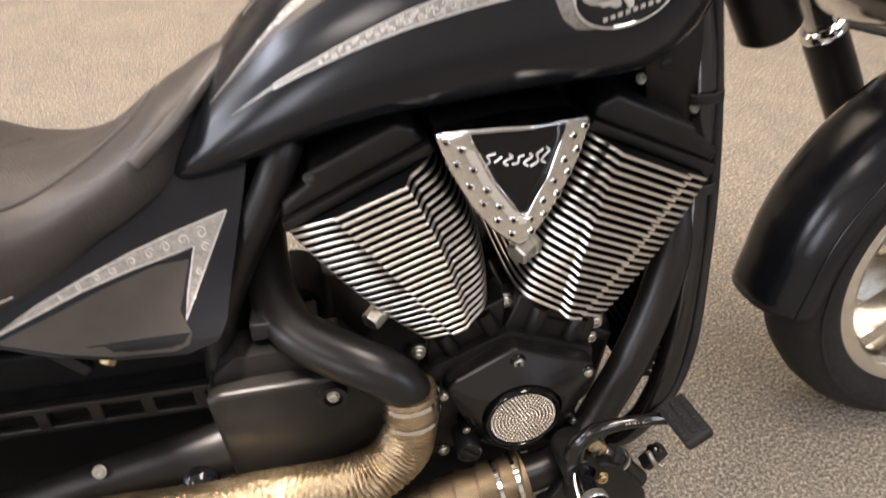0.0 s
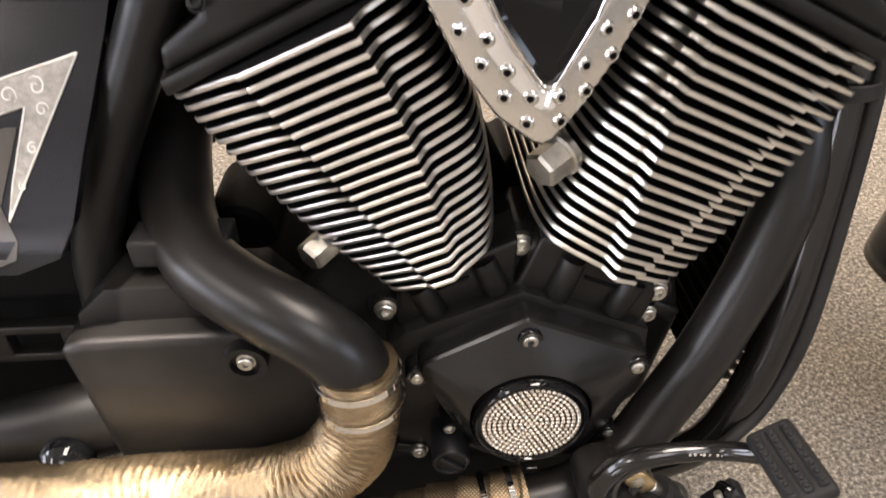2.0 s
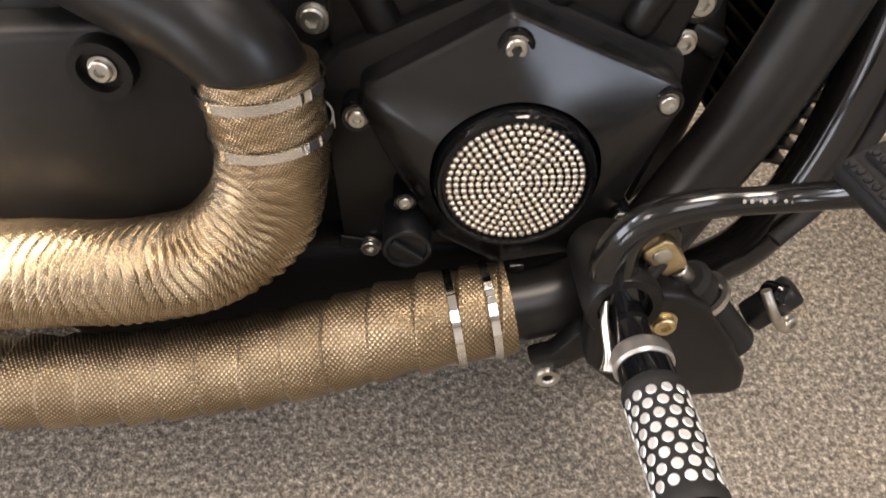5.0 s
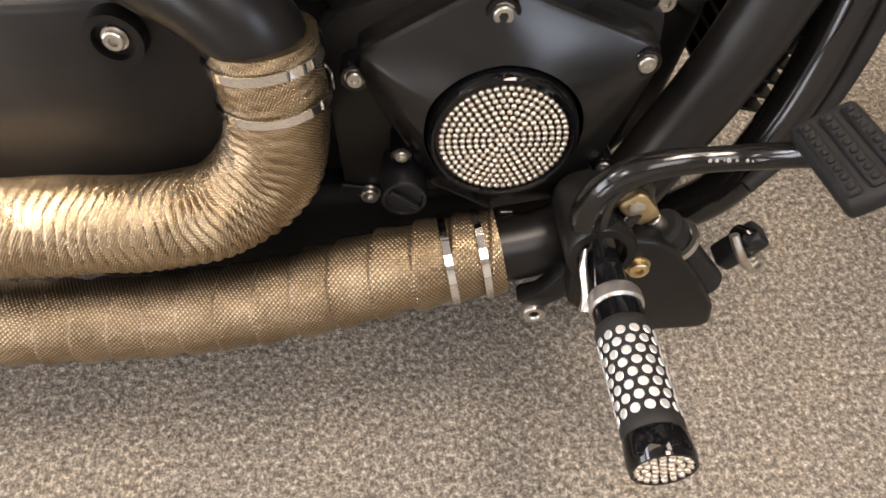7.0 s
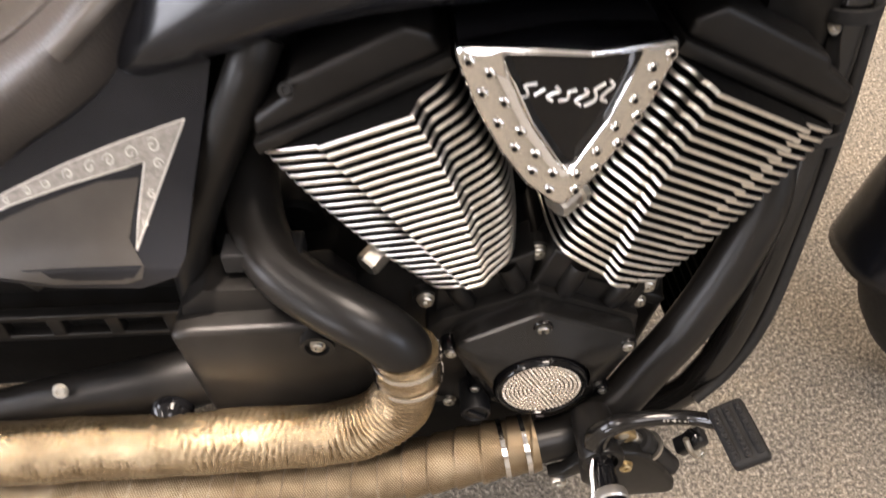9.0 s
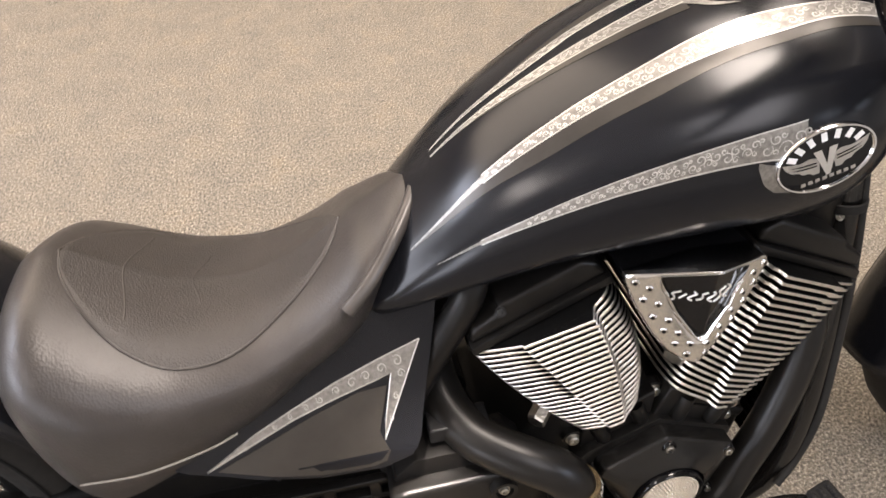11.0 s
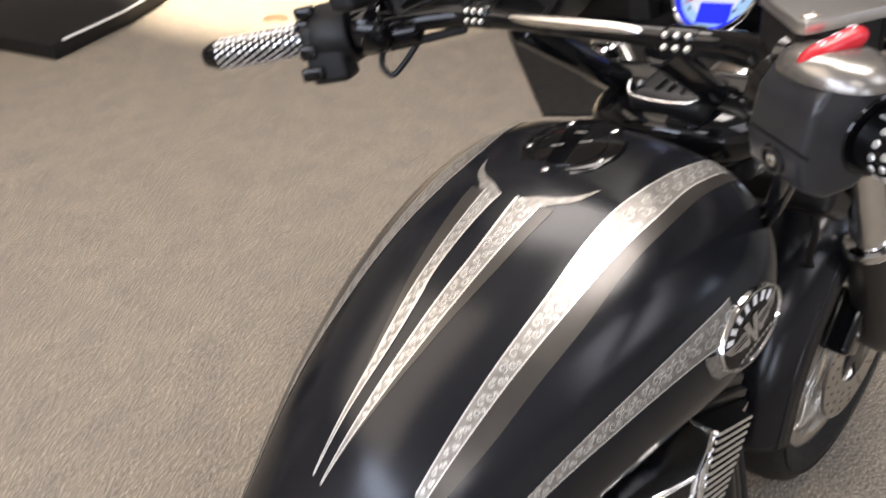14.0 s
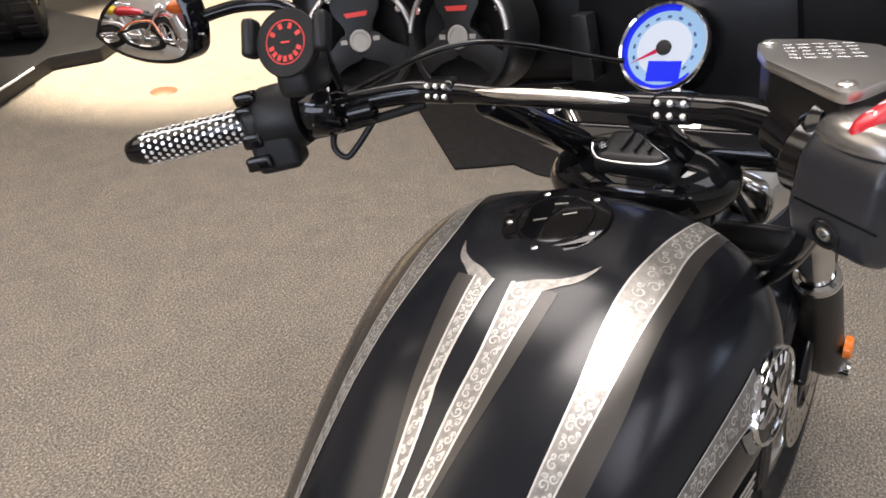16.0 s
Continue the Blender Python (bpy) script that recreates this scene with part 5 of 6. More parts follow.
for i in range(3):
    box("pad_rib", (0.0065, 0.046, 0.003), PADM @ Matrix.Translation((-0.0098 + 0.0098 * i, 0, 0.0068)), rubber, ctl, "", 0.0012, 1)
    for j in range(8):
        box("pad_nub", (0.0034, 0.0034, 0.0026), PADM @ Matrix.Translation((-0.0098 + 0.0098 * i, -0.019 + 0.0054 * j, 0.0088)), rubber, ctl, "", 0.0009, 1)
RA, RB = V3((0.074, -0.231, 0.2295)), V3((0.0915, -0.229, 0.2085))
rd = (RB - RA).normalized()
prism("rod_end", [(-0.0085, -0.0065), (-0.004, -0.0088), (0.014, -0.0078), (0.018, -0.0058), (0.018, 0.0058), (0.014, 0.0078), (-0.004, 0.0088), (-0.0085, 0.0065)], lambda u, v, d: RA + rd * u + rd.cross(V3((0, 1, 0))) * v + V3((0, d, 0)), -0.0075, 0.0075, brass, ctl, "worn brass clevis", 0.003, 3)
lathe("clevis_pin", [(0, 0.0052), (0.0015, 0.005), (0.002, 0.004), (0.002, 0)], RA + V3((0, -0.0072, 0)), RIGHT, steel, ctl, "", 20)
bar("rod", RB - rd * 0.004, RB + rd * 0.014, 0.0052, steel, ctl, "threaded steel rod", 14)
RC, RD = RB + rd * 0.008, V3((0.14, -0.231, 0.148))
bar("linkage", RC, RD, 0.0115, plastic_black, ctl, "black brake cylinder", 22, 0.003)
bar("linkage_boot", RC - rd * 0.001, RC + rd * 0.016, 0.0128, rubber, ctl, "black rubber boot", 22, 0.003)
lathe("rod_ring", [(-0.002, 0.0125), (-0.002, 0.0158), (0.002, 0.0158), (0.002, 0.0125)], (0.1085, -0.2285, 0.1885), RD - RC, steel, ctl, "thin steel ring", 32)
box("line_fitting", (0.014, 0.018, 0.034), Matrix.Translation((0.163, -0.213, 0.163)) @ pose(0, 0, 0, 0, 38, 0), plastic_black, ctl, "black brake line fitting", 0.004)
tube("fitting_strap", [(0.151, -0.22, 0.182), (0.156, -0.2255, 0.172), (0.164, -0.2265, 0.16), (0.172, -0.224, 0.152), (0.178, -0.219, 0.149)], 0.0032, steel, ctl, "bare steel strap", 8)
lathe("fitting_cap", [(-0.008, 0.0068), (0.004, 0.0068), (0.006, 0.005), (0.0065, 0)], (0.164, -0.2145, 0.173), V3((0.25, -0.8, 0.5)), gloss_black, ctl, "glossy black cap", 20)
bolt((0.171, -0.223, 0.1575), V3((0.35, -0.9, 0.2)), 0.0052, ctl, steel)

PEG0, PEG1 = V3((0.0575, -0.256, 0.2)), V3((0.0585, -0.376, 0.206))
pegd = (PEG1 - PEG0).normalized()
peg = hub("foot_peg", "black foot peg with silver dots and a beaded end")
bar("clevis", PEG0 + V3((0, 0.012, 0)), PEG0 + pegd * 0.03, 0.0098, gloss_black, peg, "", 24)
tube("peg_spring", [PEG0 + V3((-0.0115, 0.006, 0.008)), PEG0 + V3((-0.0135, -0.004, 0.004)), PEG0 + V3((-0.0135, -0.018, -0.003)), PEG0 + V3((-0.015, -0.026, -0.008))], [0.002, 0.0025, 0.0025, 0.004], polished, peg, "bright return spring", 10)
lathe("collar", [(0.022, 0.0105), (0.0225, 0.0142), (0.0245, 0.0152), (0.031, 0.0152), (0.0325, 0.014), (0.0325, 0.012)], PEG0, pegd, cast_silver, peg, "pale metal collar", 36)
bar("sleeve", PEG0 + pegd * 0.03, PEG0 + pegd * 0.05, 0.0135, gloss_black, peg, "", 28)
lathe("grip_body", [(0.0445, 0.0), (0.0445, 0.0145), (0.046, 0.0152), (0.0505, 0.0152), (0.052, 0.0145), (0.1, 0.0145), (0.1015, 0.0152), (0.107, 0.0152), (0.108, 0.0145), (0.108, 0)], PEG0, pegd, rubber, peg, "black peg rubber", 32)
lathe("end_cap", [(0.107, 0.0145), (0.109, 0.0156), (0.12, 0.0162), (0.1235, 0.0154), (0.1235, 0.014), (0.122, 0.0134), (0.122, 0)], PEG0, pegd, gloss_black, peg, "glossy black end cap", 36)


def dots(parent, origin, axis, r, s0, s1, rows, around, size, name="dot"):
    """Raised round dots on a grip."""
    a = axis.orthogonal().normalized()
    b = axis.cross(a)
    me = bpy.data.meshes.new(name)
    vs = [(size * math.cos(math.pi * k / 5), size * math.sin(math.pi * k / 5), 0) for k in range(10)] + [(size * 0.8 * math.cos(math.pi * k / 5), size * 0.8 * math.sin(math.pi * k / 5), 0.0006) for k in range(10)]
    me.from_pydata(vs, [], [(k, (k + 1) % 10, 10 + (k + 1) % 10, 10 + k) for k in range(10)] + [tuple(range(10, 20))])
    me.materials.append(dot_silver)
    for i in range(rows):
        for j in range(around):
            w = 2 * math.pi * (j + (i % 2) / 2) / around
            n = a * math.cos(w) + b * math.sin(w)
            s = s0 + (s1 - s0) * i / (rows - 1)
            put(name, me, parent).matrix_local = Matrix.Translation(origin + axis * s + n * (r + 0.0001)) @ n.to_track_quat("Z", "Y").to_matrix().to_4x4()


dots(peg, PEG0, pegd, 0.0145, 0.0545, 0.0978, 8, 13, 0.0026)
pt = pegd.to_track_quat("Z", "Y").to_matrix().to_4x4()
pa, pb = pegd.orthogonal().normalized(), pegd.cross(pegd.orthogonal().normalized())
for ringn in range(4):
    for k in range(6 * ringn or 1):
        w = 2 * math.pi * k / (6 * ringn or 1)
        put("bead", BEAD, peg).matrix_local = Matrix.Translation(PEG0 + pegd * 0.122 + (pa * math.cos(w) + pb * math.sin(w)) * 0.0041 * ringn) @ pt

# ---- wheels and fork ----
def wheel(name, x, r, width, rim_r, label, spokes, y0=0.0, z0=None):
    w = hub(name, label)
    zc = r if z0 is None else z0
    rt = width / 2
    prof = [(-rt * 0.72, rim_r + 0.004), (-rt * 0.95, rim_r + 0.022), (-rt, rim_r + 0.04), (-rt * 0.97, r - 0.032), (-rt * 0.8, r - 0.014), (-rt * 0.45, r - 0.004), (0, r), (rt * 0.45, r - 0.004), (rt * 0.8, r - 0.014), (rt * 0.97, r - 0.032), (rt, rim_r + 0.04), (rt * 0.95, rim_r + 0.022), (rt * 0.72, rim_r + 0.004)]
    lathe("tyre", prof, (x, y0, zc), (0, 1, 0), rubber, w, "black rubber tyre", 96)
    lathe("sidewall_rib", [(-rt - 0.0005, rim_r + 0.046), (-rt - 0.0018, rim_r + 0.045), (-rt - 0.0018, rim_r + 0.041), (-rt - 0.0005, rim_r + 0.04)], (x, y0, zc), (0, 1, 0), rubber, w, "", 96)
    lathe("rim", [(-rt * 0.72, rim_r + 0.006), (-rt * 0.74, rim_r - 0.004), (-rt * 0.7, rim_r - 0.016), (-rt * 0.55, rim_r - 0.022), (rt * 0.55, rim_r - 0.022), (rt * 0.7, rim_r - 0.016), (rt * 0.74, rim_r - 0.004), (rt * 0.72, rim_r + 0.006)], (x, y0, zc), (0, 1, 0), polished, w, "bright machined rim", 96)
    lathe("hub_barrel", [(-0.05, 0), (-0.05, 0.03), (-0.044, 0.034), (0.044, 0.034), (0.05, 0.03), (0.05, 0)], (x, y0, zc), (0, 1, 0), gloss_black, w, "black wheel hub", 32)
    for k in range(spokes):
        for sp in (-1, 1):
            a = 2 * math.pi * k / spokes + 0.35
            b = a + sp * 0.2

            def place(u, v, d, a=a, b=b):
                q = a + (b - a) * u
                rr = 0.03 + u * (rim_r - 0.046)
                return (x + rr * math.cos(q) - v * math.sin(q), y0 + d, zc + rr * math.sin(q) + v * math.cos(q))

            prism("spoke", [(0, -0.012), (0.5, -0.009), (1, -0.011), (1, 0.011), (0.5, 0.009), (0, 0.012)], place, -0.026, 0.026, polished, w, "bright machined spoke with black flanks", 0.003)
    return w


WX, WY, WZ = 0.698, -0.047, 0.281
front = wheel("front_wheel", WX, 0.292, 0.12, 0.213, "front wheel with a bright machined rim", 5, WY, WZ)
rear = wheel("rear_wheel", -0.97, 0.32, 0.2, 0.2286, "rear wheel with a bright machined rim", 5)
for sy in (-1, 1):
    lathe("brake_disc", [(-0.0025, 0.085), (-0.0025, 0.15), (0.0025, 0.15), (0.0025, 0.085), (-0.0025, 0.085)], (WX, WY + sy * 0.068, WZ), (0, 1, 0), steel, front, "bare steel brake disc", 72)
    prism("disc_carrier", [(WX + (0.09 if k % 2 else 0.045) * math.cos(math.pi * k / 6), WZ + (0.09 if k % 2 else 0.045) * math.sin(math.pi * k / 6)) for k in range(12)], side, WY + sy * 0.065, WY + sy * 0.071, engine_black, front, "black disc carrier", 0.0015)
    for k in range(18):
        w = 2 * math.pi * k / 18
        for rr in (0.105, 0.122, 0.138):
            q = w + (rr - 0.1) * 4
            bar("disc_hole", (WX + rr * math.cos(q), WY + sy * 0.0704, WZ + rr * math.sin(q)), (WX + rr * math.cos(q), WY + sy * 0.0708, WZ + rr * math.sin(q)), 0.0036, fin_black, front, "", 10)


def leg(z):
    return 0.545 + (0.515 - z) * 0.64


for sy in (-1, 1):
    f = hub("fork_leg", "black fork slider on a bright upper tube")
    y = sy * 0.14
    bar("upper_tube", (leg(0.84), y, 0.84), (leg(0.45), y, 0.45), 0.0215, chrome, f, "bright fork tube", 28)
    lathe("dust_seal", [(0.0, 0.0225), (0.002, 0.0285), (0.012, 0.0295), (0.014, 0.031)], (leg(0.56), y, 0.56), (0.53, 0, -0.85), chrome, f, "bright seal ring", 28)
    tube("slider", [(leg(0.55), y, 0.55), (leg(0.5), y, 0.5), (leg(0.38), y, 0.38), (leg(0.32) + 0.01, y, 0.32), (leg(0.28) + 0.025, y, 0.28)], [0.03, 0.0305, 0.031, 0.034, 0.03], tube_black, f, "satin black slider", 28)
    lathe("reflector", [(-0.002, 0.019), (0.006, 0.018), (0.009, 0.015), (0.01, 0)], (leg(0.37), y + sy * 0.034, 0.37), (0, sy, 0), amber, f, "round amber reflector", 24)
    bar("axle_end", (WX, y - sy * 0.02, WZ), (WX, y + sy * 0.04, WZ), 0.016, chrome, f, "", 20)
box("caliper", (0.06, 0.045, 0.1), Matrix.Translation((0.595, -0.115, 0.37)) @ pose(0, 0, 0, 0, 34, 0), gloss_black, bike, "glossy black brake caliper", 0.01)
for k in range(3):
    bar("caliper_bolt", (0.58 + 0.02 * k, -0.135, 0.415 - 0.028 * k), (0.58 + 0.02 * k, -0.144, 0.415 - 0.028 * k), 0.006, chrome, bike, "", 10)
tube("brake_hose", [(0.36, -0.07, 0.74), (0.43, -0.1, 0.62), (0.47, -0.09, 0.53), (0.55, -0.085, 0.46), (0.58, -0.088, 0.43)], 0.0045, rubber, bike, "black front brake hose", 10)

# front fender
def fender(u, v):
    a = radians(185 - 150 * u)
    s = (v * 2 - 1)
    half = 0.075 * (1 - 0.25 * max(0, u - 0.85) / 0.15)
    rr = 0.33 - 0.045 * abs(s) ** 3.2 - 0.006 * s * s + 0.008 * max(0, 0.06 - u) / 0.06
    return (WX + rr * math.cos(a), WY + half * s, WZ + rr * math.sin(a))


fend = grid("front_fender", fender, 64, 24, satin_paint, bike, "satin black front fender hugging the tyre", thick=0.004)
for sv in (0.06, 0.94):
    tube("fender_edge", [fender(k / 48, sv) for k in range(49)], 0.0035, satin_paint, fend, "rolled fender edge", 8, 1, bend=False)


def rear_fender(u, v):
    a = radians(150 - 132 * u)
    s = v * 2 - 1
    rr = 0.362 - 0.03 * abs(s) ** 3
    return (-0.97 + rr * math.cos(a), 0.125 * s, 0.32 + rr * math.sin(a))


grid("rear_fender", rear_fender, 48, 20, satin_paint, bike, "satin black rear fender behind the seat", thick=0.004)

# steering head, headlight, fairing
box("triple_clamp", (0.075, 0.27, 0.035), Matrix.Translation((0.405, 0, 0.655)) @ pose(0, 0, 0, 0, 31, 0), engine_black, bike, "black lower triple clamp", 0.01)
box("triple_clamp", (0.07, 0.27, 0.03), Matrix.Translation((0.315, 0, 0.80)) @ pose(0, 0, 0, 0, 31, 0), gloss_black, bike, "black upper triple clamp", 0.01)
bar("steering_stem", (0.245, 0, 0.755), (0.34, 0, 0.6), 0.035, engine_black, bike, "black steering head", 28)
lathe("headlight", [(-0.13, 0.0), (-0.125, 0.05), (-0.08, 0.092), (0.0, 0.108), (0.04, 0.11), (0.045, 0.1), (0.03, 0.0)], (0.5, 0, 0.70), (1, 0, -0.05), chrome, bike, "bright headlight bucket", 48)
def cowl(u, v):
    """A rounded black bowl round the ignition block, flatter on top."""
    a, q = 2 * math.pi * u, math.pi * (v - 0.5) * 0.998
    c, h = abs(math.cos(q)) ** 0.7, math.sin(q)
    return (0.282 + 0.076 * c * math.cos(a), 0.004 + 0.104 * c * math.sin(a), 0.776 + (0.04 if h > 0 else 0.045) * h)


grid("inner_cowl", cowl, 40, 20, gloss_black, bike, "glossy black inner cowl round the ignition block")
ign = box("ignition_block", (0.06, 0.086, 0.03), Matrix.Translation((0.249, -0.012, 0.811)) @ pose(0, 0, 0, 0, -12, 0), plastic_black, bike, "black ignition block with a bright lip", 0.012)
for k in range(3):
    box("slot_rib", (0.034, 0.0025, 0.004), Matrix.Translation((0.245, -0.026 + 0.014 * k, 0.8285)) @ pose(0, 0, 0, 0, -12, 0), plastic_black, ign, "", 0.001)
tube("lip", [(0.228, 0.032, 0.829), (0.217, 0.027, 0.824), (0.2115, 0.016, 0.8195), (0.2105, -0.012, 0.818), (0.2115, -0.04, 0.8195), (0.217, -0.051, 0.824), (0.228, -0.056, 0.829)], 0.0014, chrome, ign, "bright lip", 8, 4)
for sy in (0.0235, -0.0475):
    bolt((0.233, sy, 0.8255), (-0.3, 0, 1), 0.0036, ign, chrome)


def fair(u, v):
    y = -0.5 + u
    z = 0.845 + 0.31 * v - 0.0 * y
    x = 0.40 - 0.5 * y * y + 0.06 * (v - 0.2) ** 2
    return (x, y, z)


fairing = grid("fairing", fair, 40, 14, dash_black, bike, "black bar-mounted fairing with round speakers", thick=0.012)
tube("fairing_edge", [fair(k / 30, 0.0) for k in range(31)], 0.009, gloss_black, fairing, "rolled glossy fairing edge", 12, 1, bend=False)
prism("dash", [(0.0, 0.0), (1, 0.0), (0.9, 1), (0.1, 1)], lambda u, v, d: (d + 0.01 * v, -0.13 + 0.26 * u, 0.83 + 0.25 * v), 0.37, 0.42, dash_black, fairing, "black dash panel", 0.01)
prism("vent", [(0.0, 0.0), (1, 0.0), (0.9, 1), (0.25, 1)], lambda u, v, d: (d, 0.085 + 0.03 * u, 0.86 + 0.075 * v), 0.345, 0.37, plastic_black, fairing, "small grey vent blade", 0.003)


def speaker(y, z, x, yaw, r):
    m = Matrix.Translation((x, y, z)) @ pose(0, 0, 0, 0, 0, yaw) @ pose(0, 0, 0, 0, -82, 0)
    ax = (m.to_3x3() @ V3((0, 0, 1))).normalized()
    c = m.translation
    if ax.x > 0:
        ax = -ax
    sp = lathe("speaker_ring", [(-0.07, r * 1.0), (-0.012, r * 1.04), (0.0, r * 1.03), (0.004, r * 0.99), (0.004, r * 0.9), (-0.004, r * 0.84), (-0.03, r * 0.8)], c, ax, plastic_black, fairing, "dark grey ring of a round speaker", 56)
    lathe("cone", [(-0.012, r * 0.84), (-0.016, r * 0.76), (-0.045, r * 0.25), (-0.035, 0.0)], c, ax, rubber, fairing, "black speaker cone", 40)
    ey = V3((0, 1, 0)) if abs(ax.y) < 0.2 else ax.cross(V3((0, 0, 1))).normalized()
    ey = (ey - ax * ey.dot(ax)).normalized()
    ez = ax.cross(ey)
    if ez.z < 0:
        ez = -ez

    def flat(u, v, d):
        return c + ey * u * r + ez * v * r + ax * d

    for deg in (90, 210, 330):
        q = radians(deg)

        def arm(u, v, d, q=q):
            return flat(u * math.cos(q) - v * math.sin(q), u * math.sin(q) + v * math.cos(q), d)

        w = 0.42 if deg == 90 else 0.2
        prism("speaker_arm", [(0.0, -0.24), (0.25, -0.26), (0.5, -w), (0.9, -w * 1.15), (0.9, w * 1.15), (0.5, w), (0.25, 0.26), (0.0, 0.24)], arm, -0.008, 0.003, plastic_black, fairing, "black speaker spoke", 0.002)
    for k in range(3):
        q = radians(30 + 120 * k)
        arc = [flat(0.955 * math.cos(q + t), 0.955 * math.sin(q + t), 0.005) for t in np.linspace(-0.42, 0.42, 12)]
        tube("bright_arc", arc, 0.0035, cast_silver, fairing, "bright ring segment", 8, 1, bend=False)
    lathe("emblem", [(0.003, 0.2 * r), (0.0045, 0.19 * r), (0.0045, 0.15 * r), (0.0035, 0.14 * r), (0.0035, 0.0)], c, ax, chip_grey, fairing, "dull grey round emblem", 24)
    for m2 in (-1, 1):
        prism("emblem_mark", [(m2 * 0.24, 0.05), (m2 * 0.36, 0.05), (m2 * 0.36, -0.03), (m2 * 0.24, -0.03)], flat, 0.0035, 0.0042, chip_grey, fairing)
    prism("red_mark", [(-0.22, 0.5), (0.22, 0.5), (0.18, 0.42), (-0.18, 0.42)], flat, 0.0032, 0.0042, red_print, fairing, "red mark")
    for deg in (30, 150, 270, 60, 120):
        q = radians(deg)
        bolt(flat(0.9 * math.cos(q), 0.9 * math.sin(q), 0.004), ax, 0.0035, fairing, chrome, "screw")


speaker(0.215, 0.93, 0.268, 4, 0.069)
speaker(0.357, 0.932, 0.25, 38, 0.069)

# gauge
GC, GN = V3((0.34, 0.0, 0.898)), V3((-0.86, 0, 0.51)).normalized()
gx, gz = V3((0, -1, 0)), V3((0.51, 0, 0.86)).normalized()
gauge = lathe("gauge", [(-0.055, 0.0), (-0.055, 0.03), (-0.04, 0.042), (0.0, 0.0465), (0.004, 0.0485), (0.009, 0.048), (0.011, 0.0465), (0.009, 0.0445), (0.002, 0.0437), (0.002, 0.043)], GC, GN, chrome, bike, "round lit speedometer with a bright bezel", 64, materials=[gloss_black, chrome], bands=[0, 0, 0, 1, 1, 1, 1, 1, 0])


def dial(name, outline, lift, material, label=""):
    vs = [GC + gx * u + gz * v + GN * lift for u, v in outline]
    return link(name, vs, [tuple(range(len(vs)))], material, gauge, label, smooth=False)


def ringpts(r, n=48):
    return [(r * math.cos(2 * math.pi * k / n), r * math.sin(2 * math.pi * k / n)) for k in range(n)]


def annulus(name, r0, r1, lift, material, a0=0, a1=360, label=""):
    n = 60
    vs, fs = [], []
    for k in range(n + 1):
        w = radians(a0 + (a1 - a0) * k / n)
        for r in (r0, r1):
            vs.append(GC + gx * r * math.cos(w) + gz * r * math.sin(w) + GN * lift)
    for k in range(n):
        fs.append((2 * k, 2 * k + 2, 2 * k + 3, 2 * k + 1))
    return link(name, vs, fs, material, gauge, label, smooth=False)


dial("dial_face", ringpts(0.0442), 0.0025, dial_white, "lit pale blue dial")
annulus("pale_ring", 0.008, 0.0295, 0.0028, dial_pale, 0, 360, "paler middle of the dial")
annulus("blue_edge", 0.0395, 0.044, 0.003, dial_blue, 75, 320, "lit blue dial edge")
dial("lcd", [(-0.014, -0.036), (0.022, -0.036), (0.022, -0.014), (-0.014, -0.014)], 0.0034, dial_blue, "lit blue display")
for k in range(13):
    w = radians(220 - 260 * k / 12)
    p, d, e = (0.033 * math.cos(w), 0.033 * math.sin(w)), (math.cos(w) * 0.0013, math.sin(w) * 0.0013), (-math.sin(w) * 0.0023, math.cos(w) * 0.0023)
    dial("number_bar", [(p[0] - d[0] - e[0], p[1] - d[1] - e[1]), (p[0] + d[0] - e[0], p[1] + d[1] - e[1]), (p[0] + d[0] + e[0], p[1] + d[1] + e[1]), (p[0] - d[0] + e[0], p[1] - d[1] + e[1])], 0.0032, dial_ink)
w = radians(207)
dial("needle", [(0.04 * math.cos(w), 0.04 * math.sin(w)), (0.003 * math.sin(w), -0.003 * math.cos(w)), (-0.003 * math.sin(w), 0.003 * math.cos(w))], 0.0045, dial_red, "red needle")
lathe("needle_hub", [(0.003, 0.008), (0.006, 0.0078), (0.007, 0.006), (0.007, 0)], GC, GN, rubber, gauge, "black needle hub", 24)

# handlebar
BAR = [(-0.06, 0.40, 0.891), (-0.005, 0.31, 0.902), (0.04, 0.235, 0.91), (0.085, 0.16, 0.917), (0.098, 0.12, 0.917), (0.1, 0.05, 0.915), (0.1, -0.05, 0.913), (0.098, -0.12, 0.911), (0.085, -0.16, 0.912), (0.04, -0.235, 0.908), (-0.005, -0.31, 0.902), (-0.06, -0.40, 0.891)]
bars = tube("handlebar", BAR, [0.0105, 0.0105, 0.0105, 0.011, 0.0105, 0.0082, 0.0082, 0.0105, 0.0115, 0.0115, 0.011, 0.0105], gloss_black, bike, "glossy black handlebar with a polished centre", 24, 12)
tube("polished_centre", [(0.0955, 0.085, 0.9195), (0.0955, 0.05, 0.9185), (0.0955, 0.0, 0.918), (0.0955, -0.05, 0.917), (0.0955, -0.075, 0.9155)], [0.0018, 0.0048, 0.0055, 0.0048, 0.0018], polished, bars, "polished centre inlay", 20)
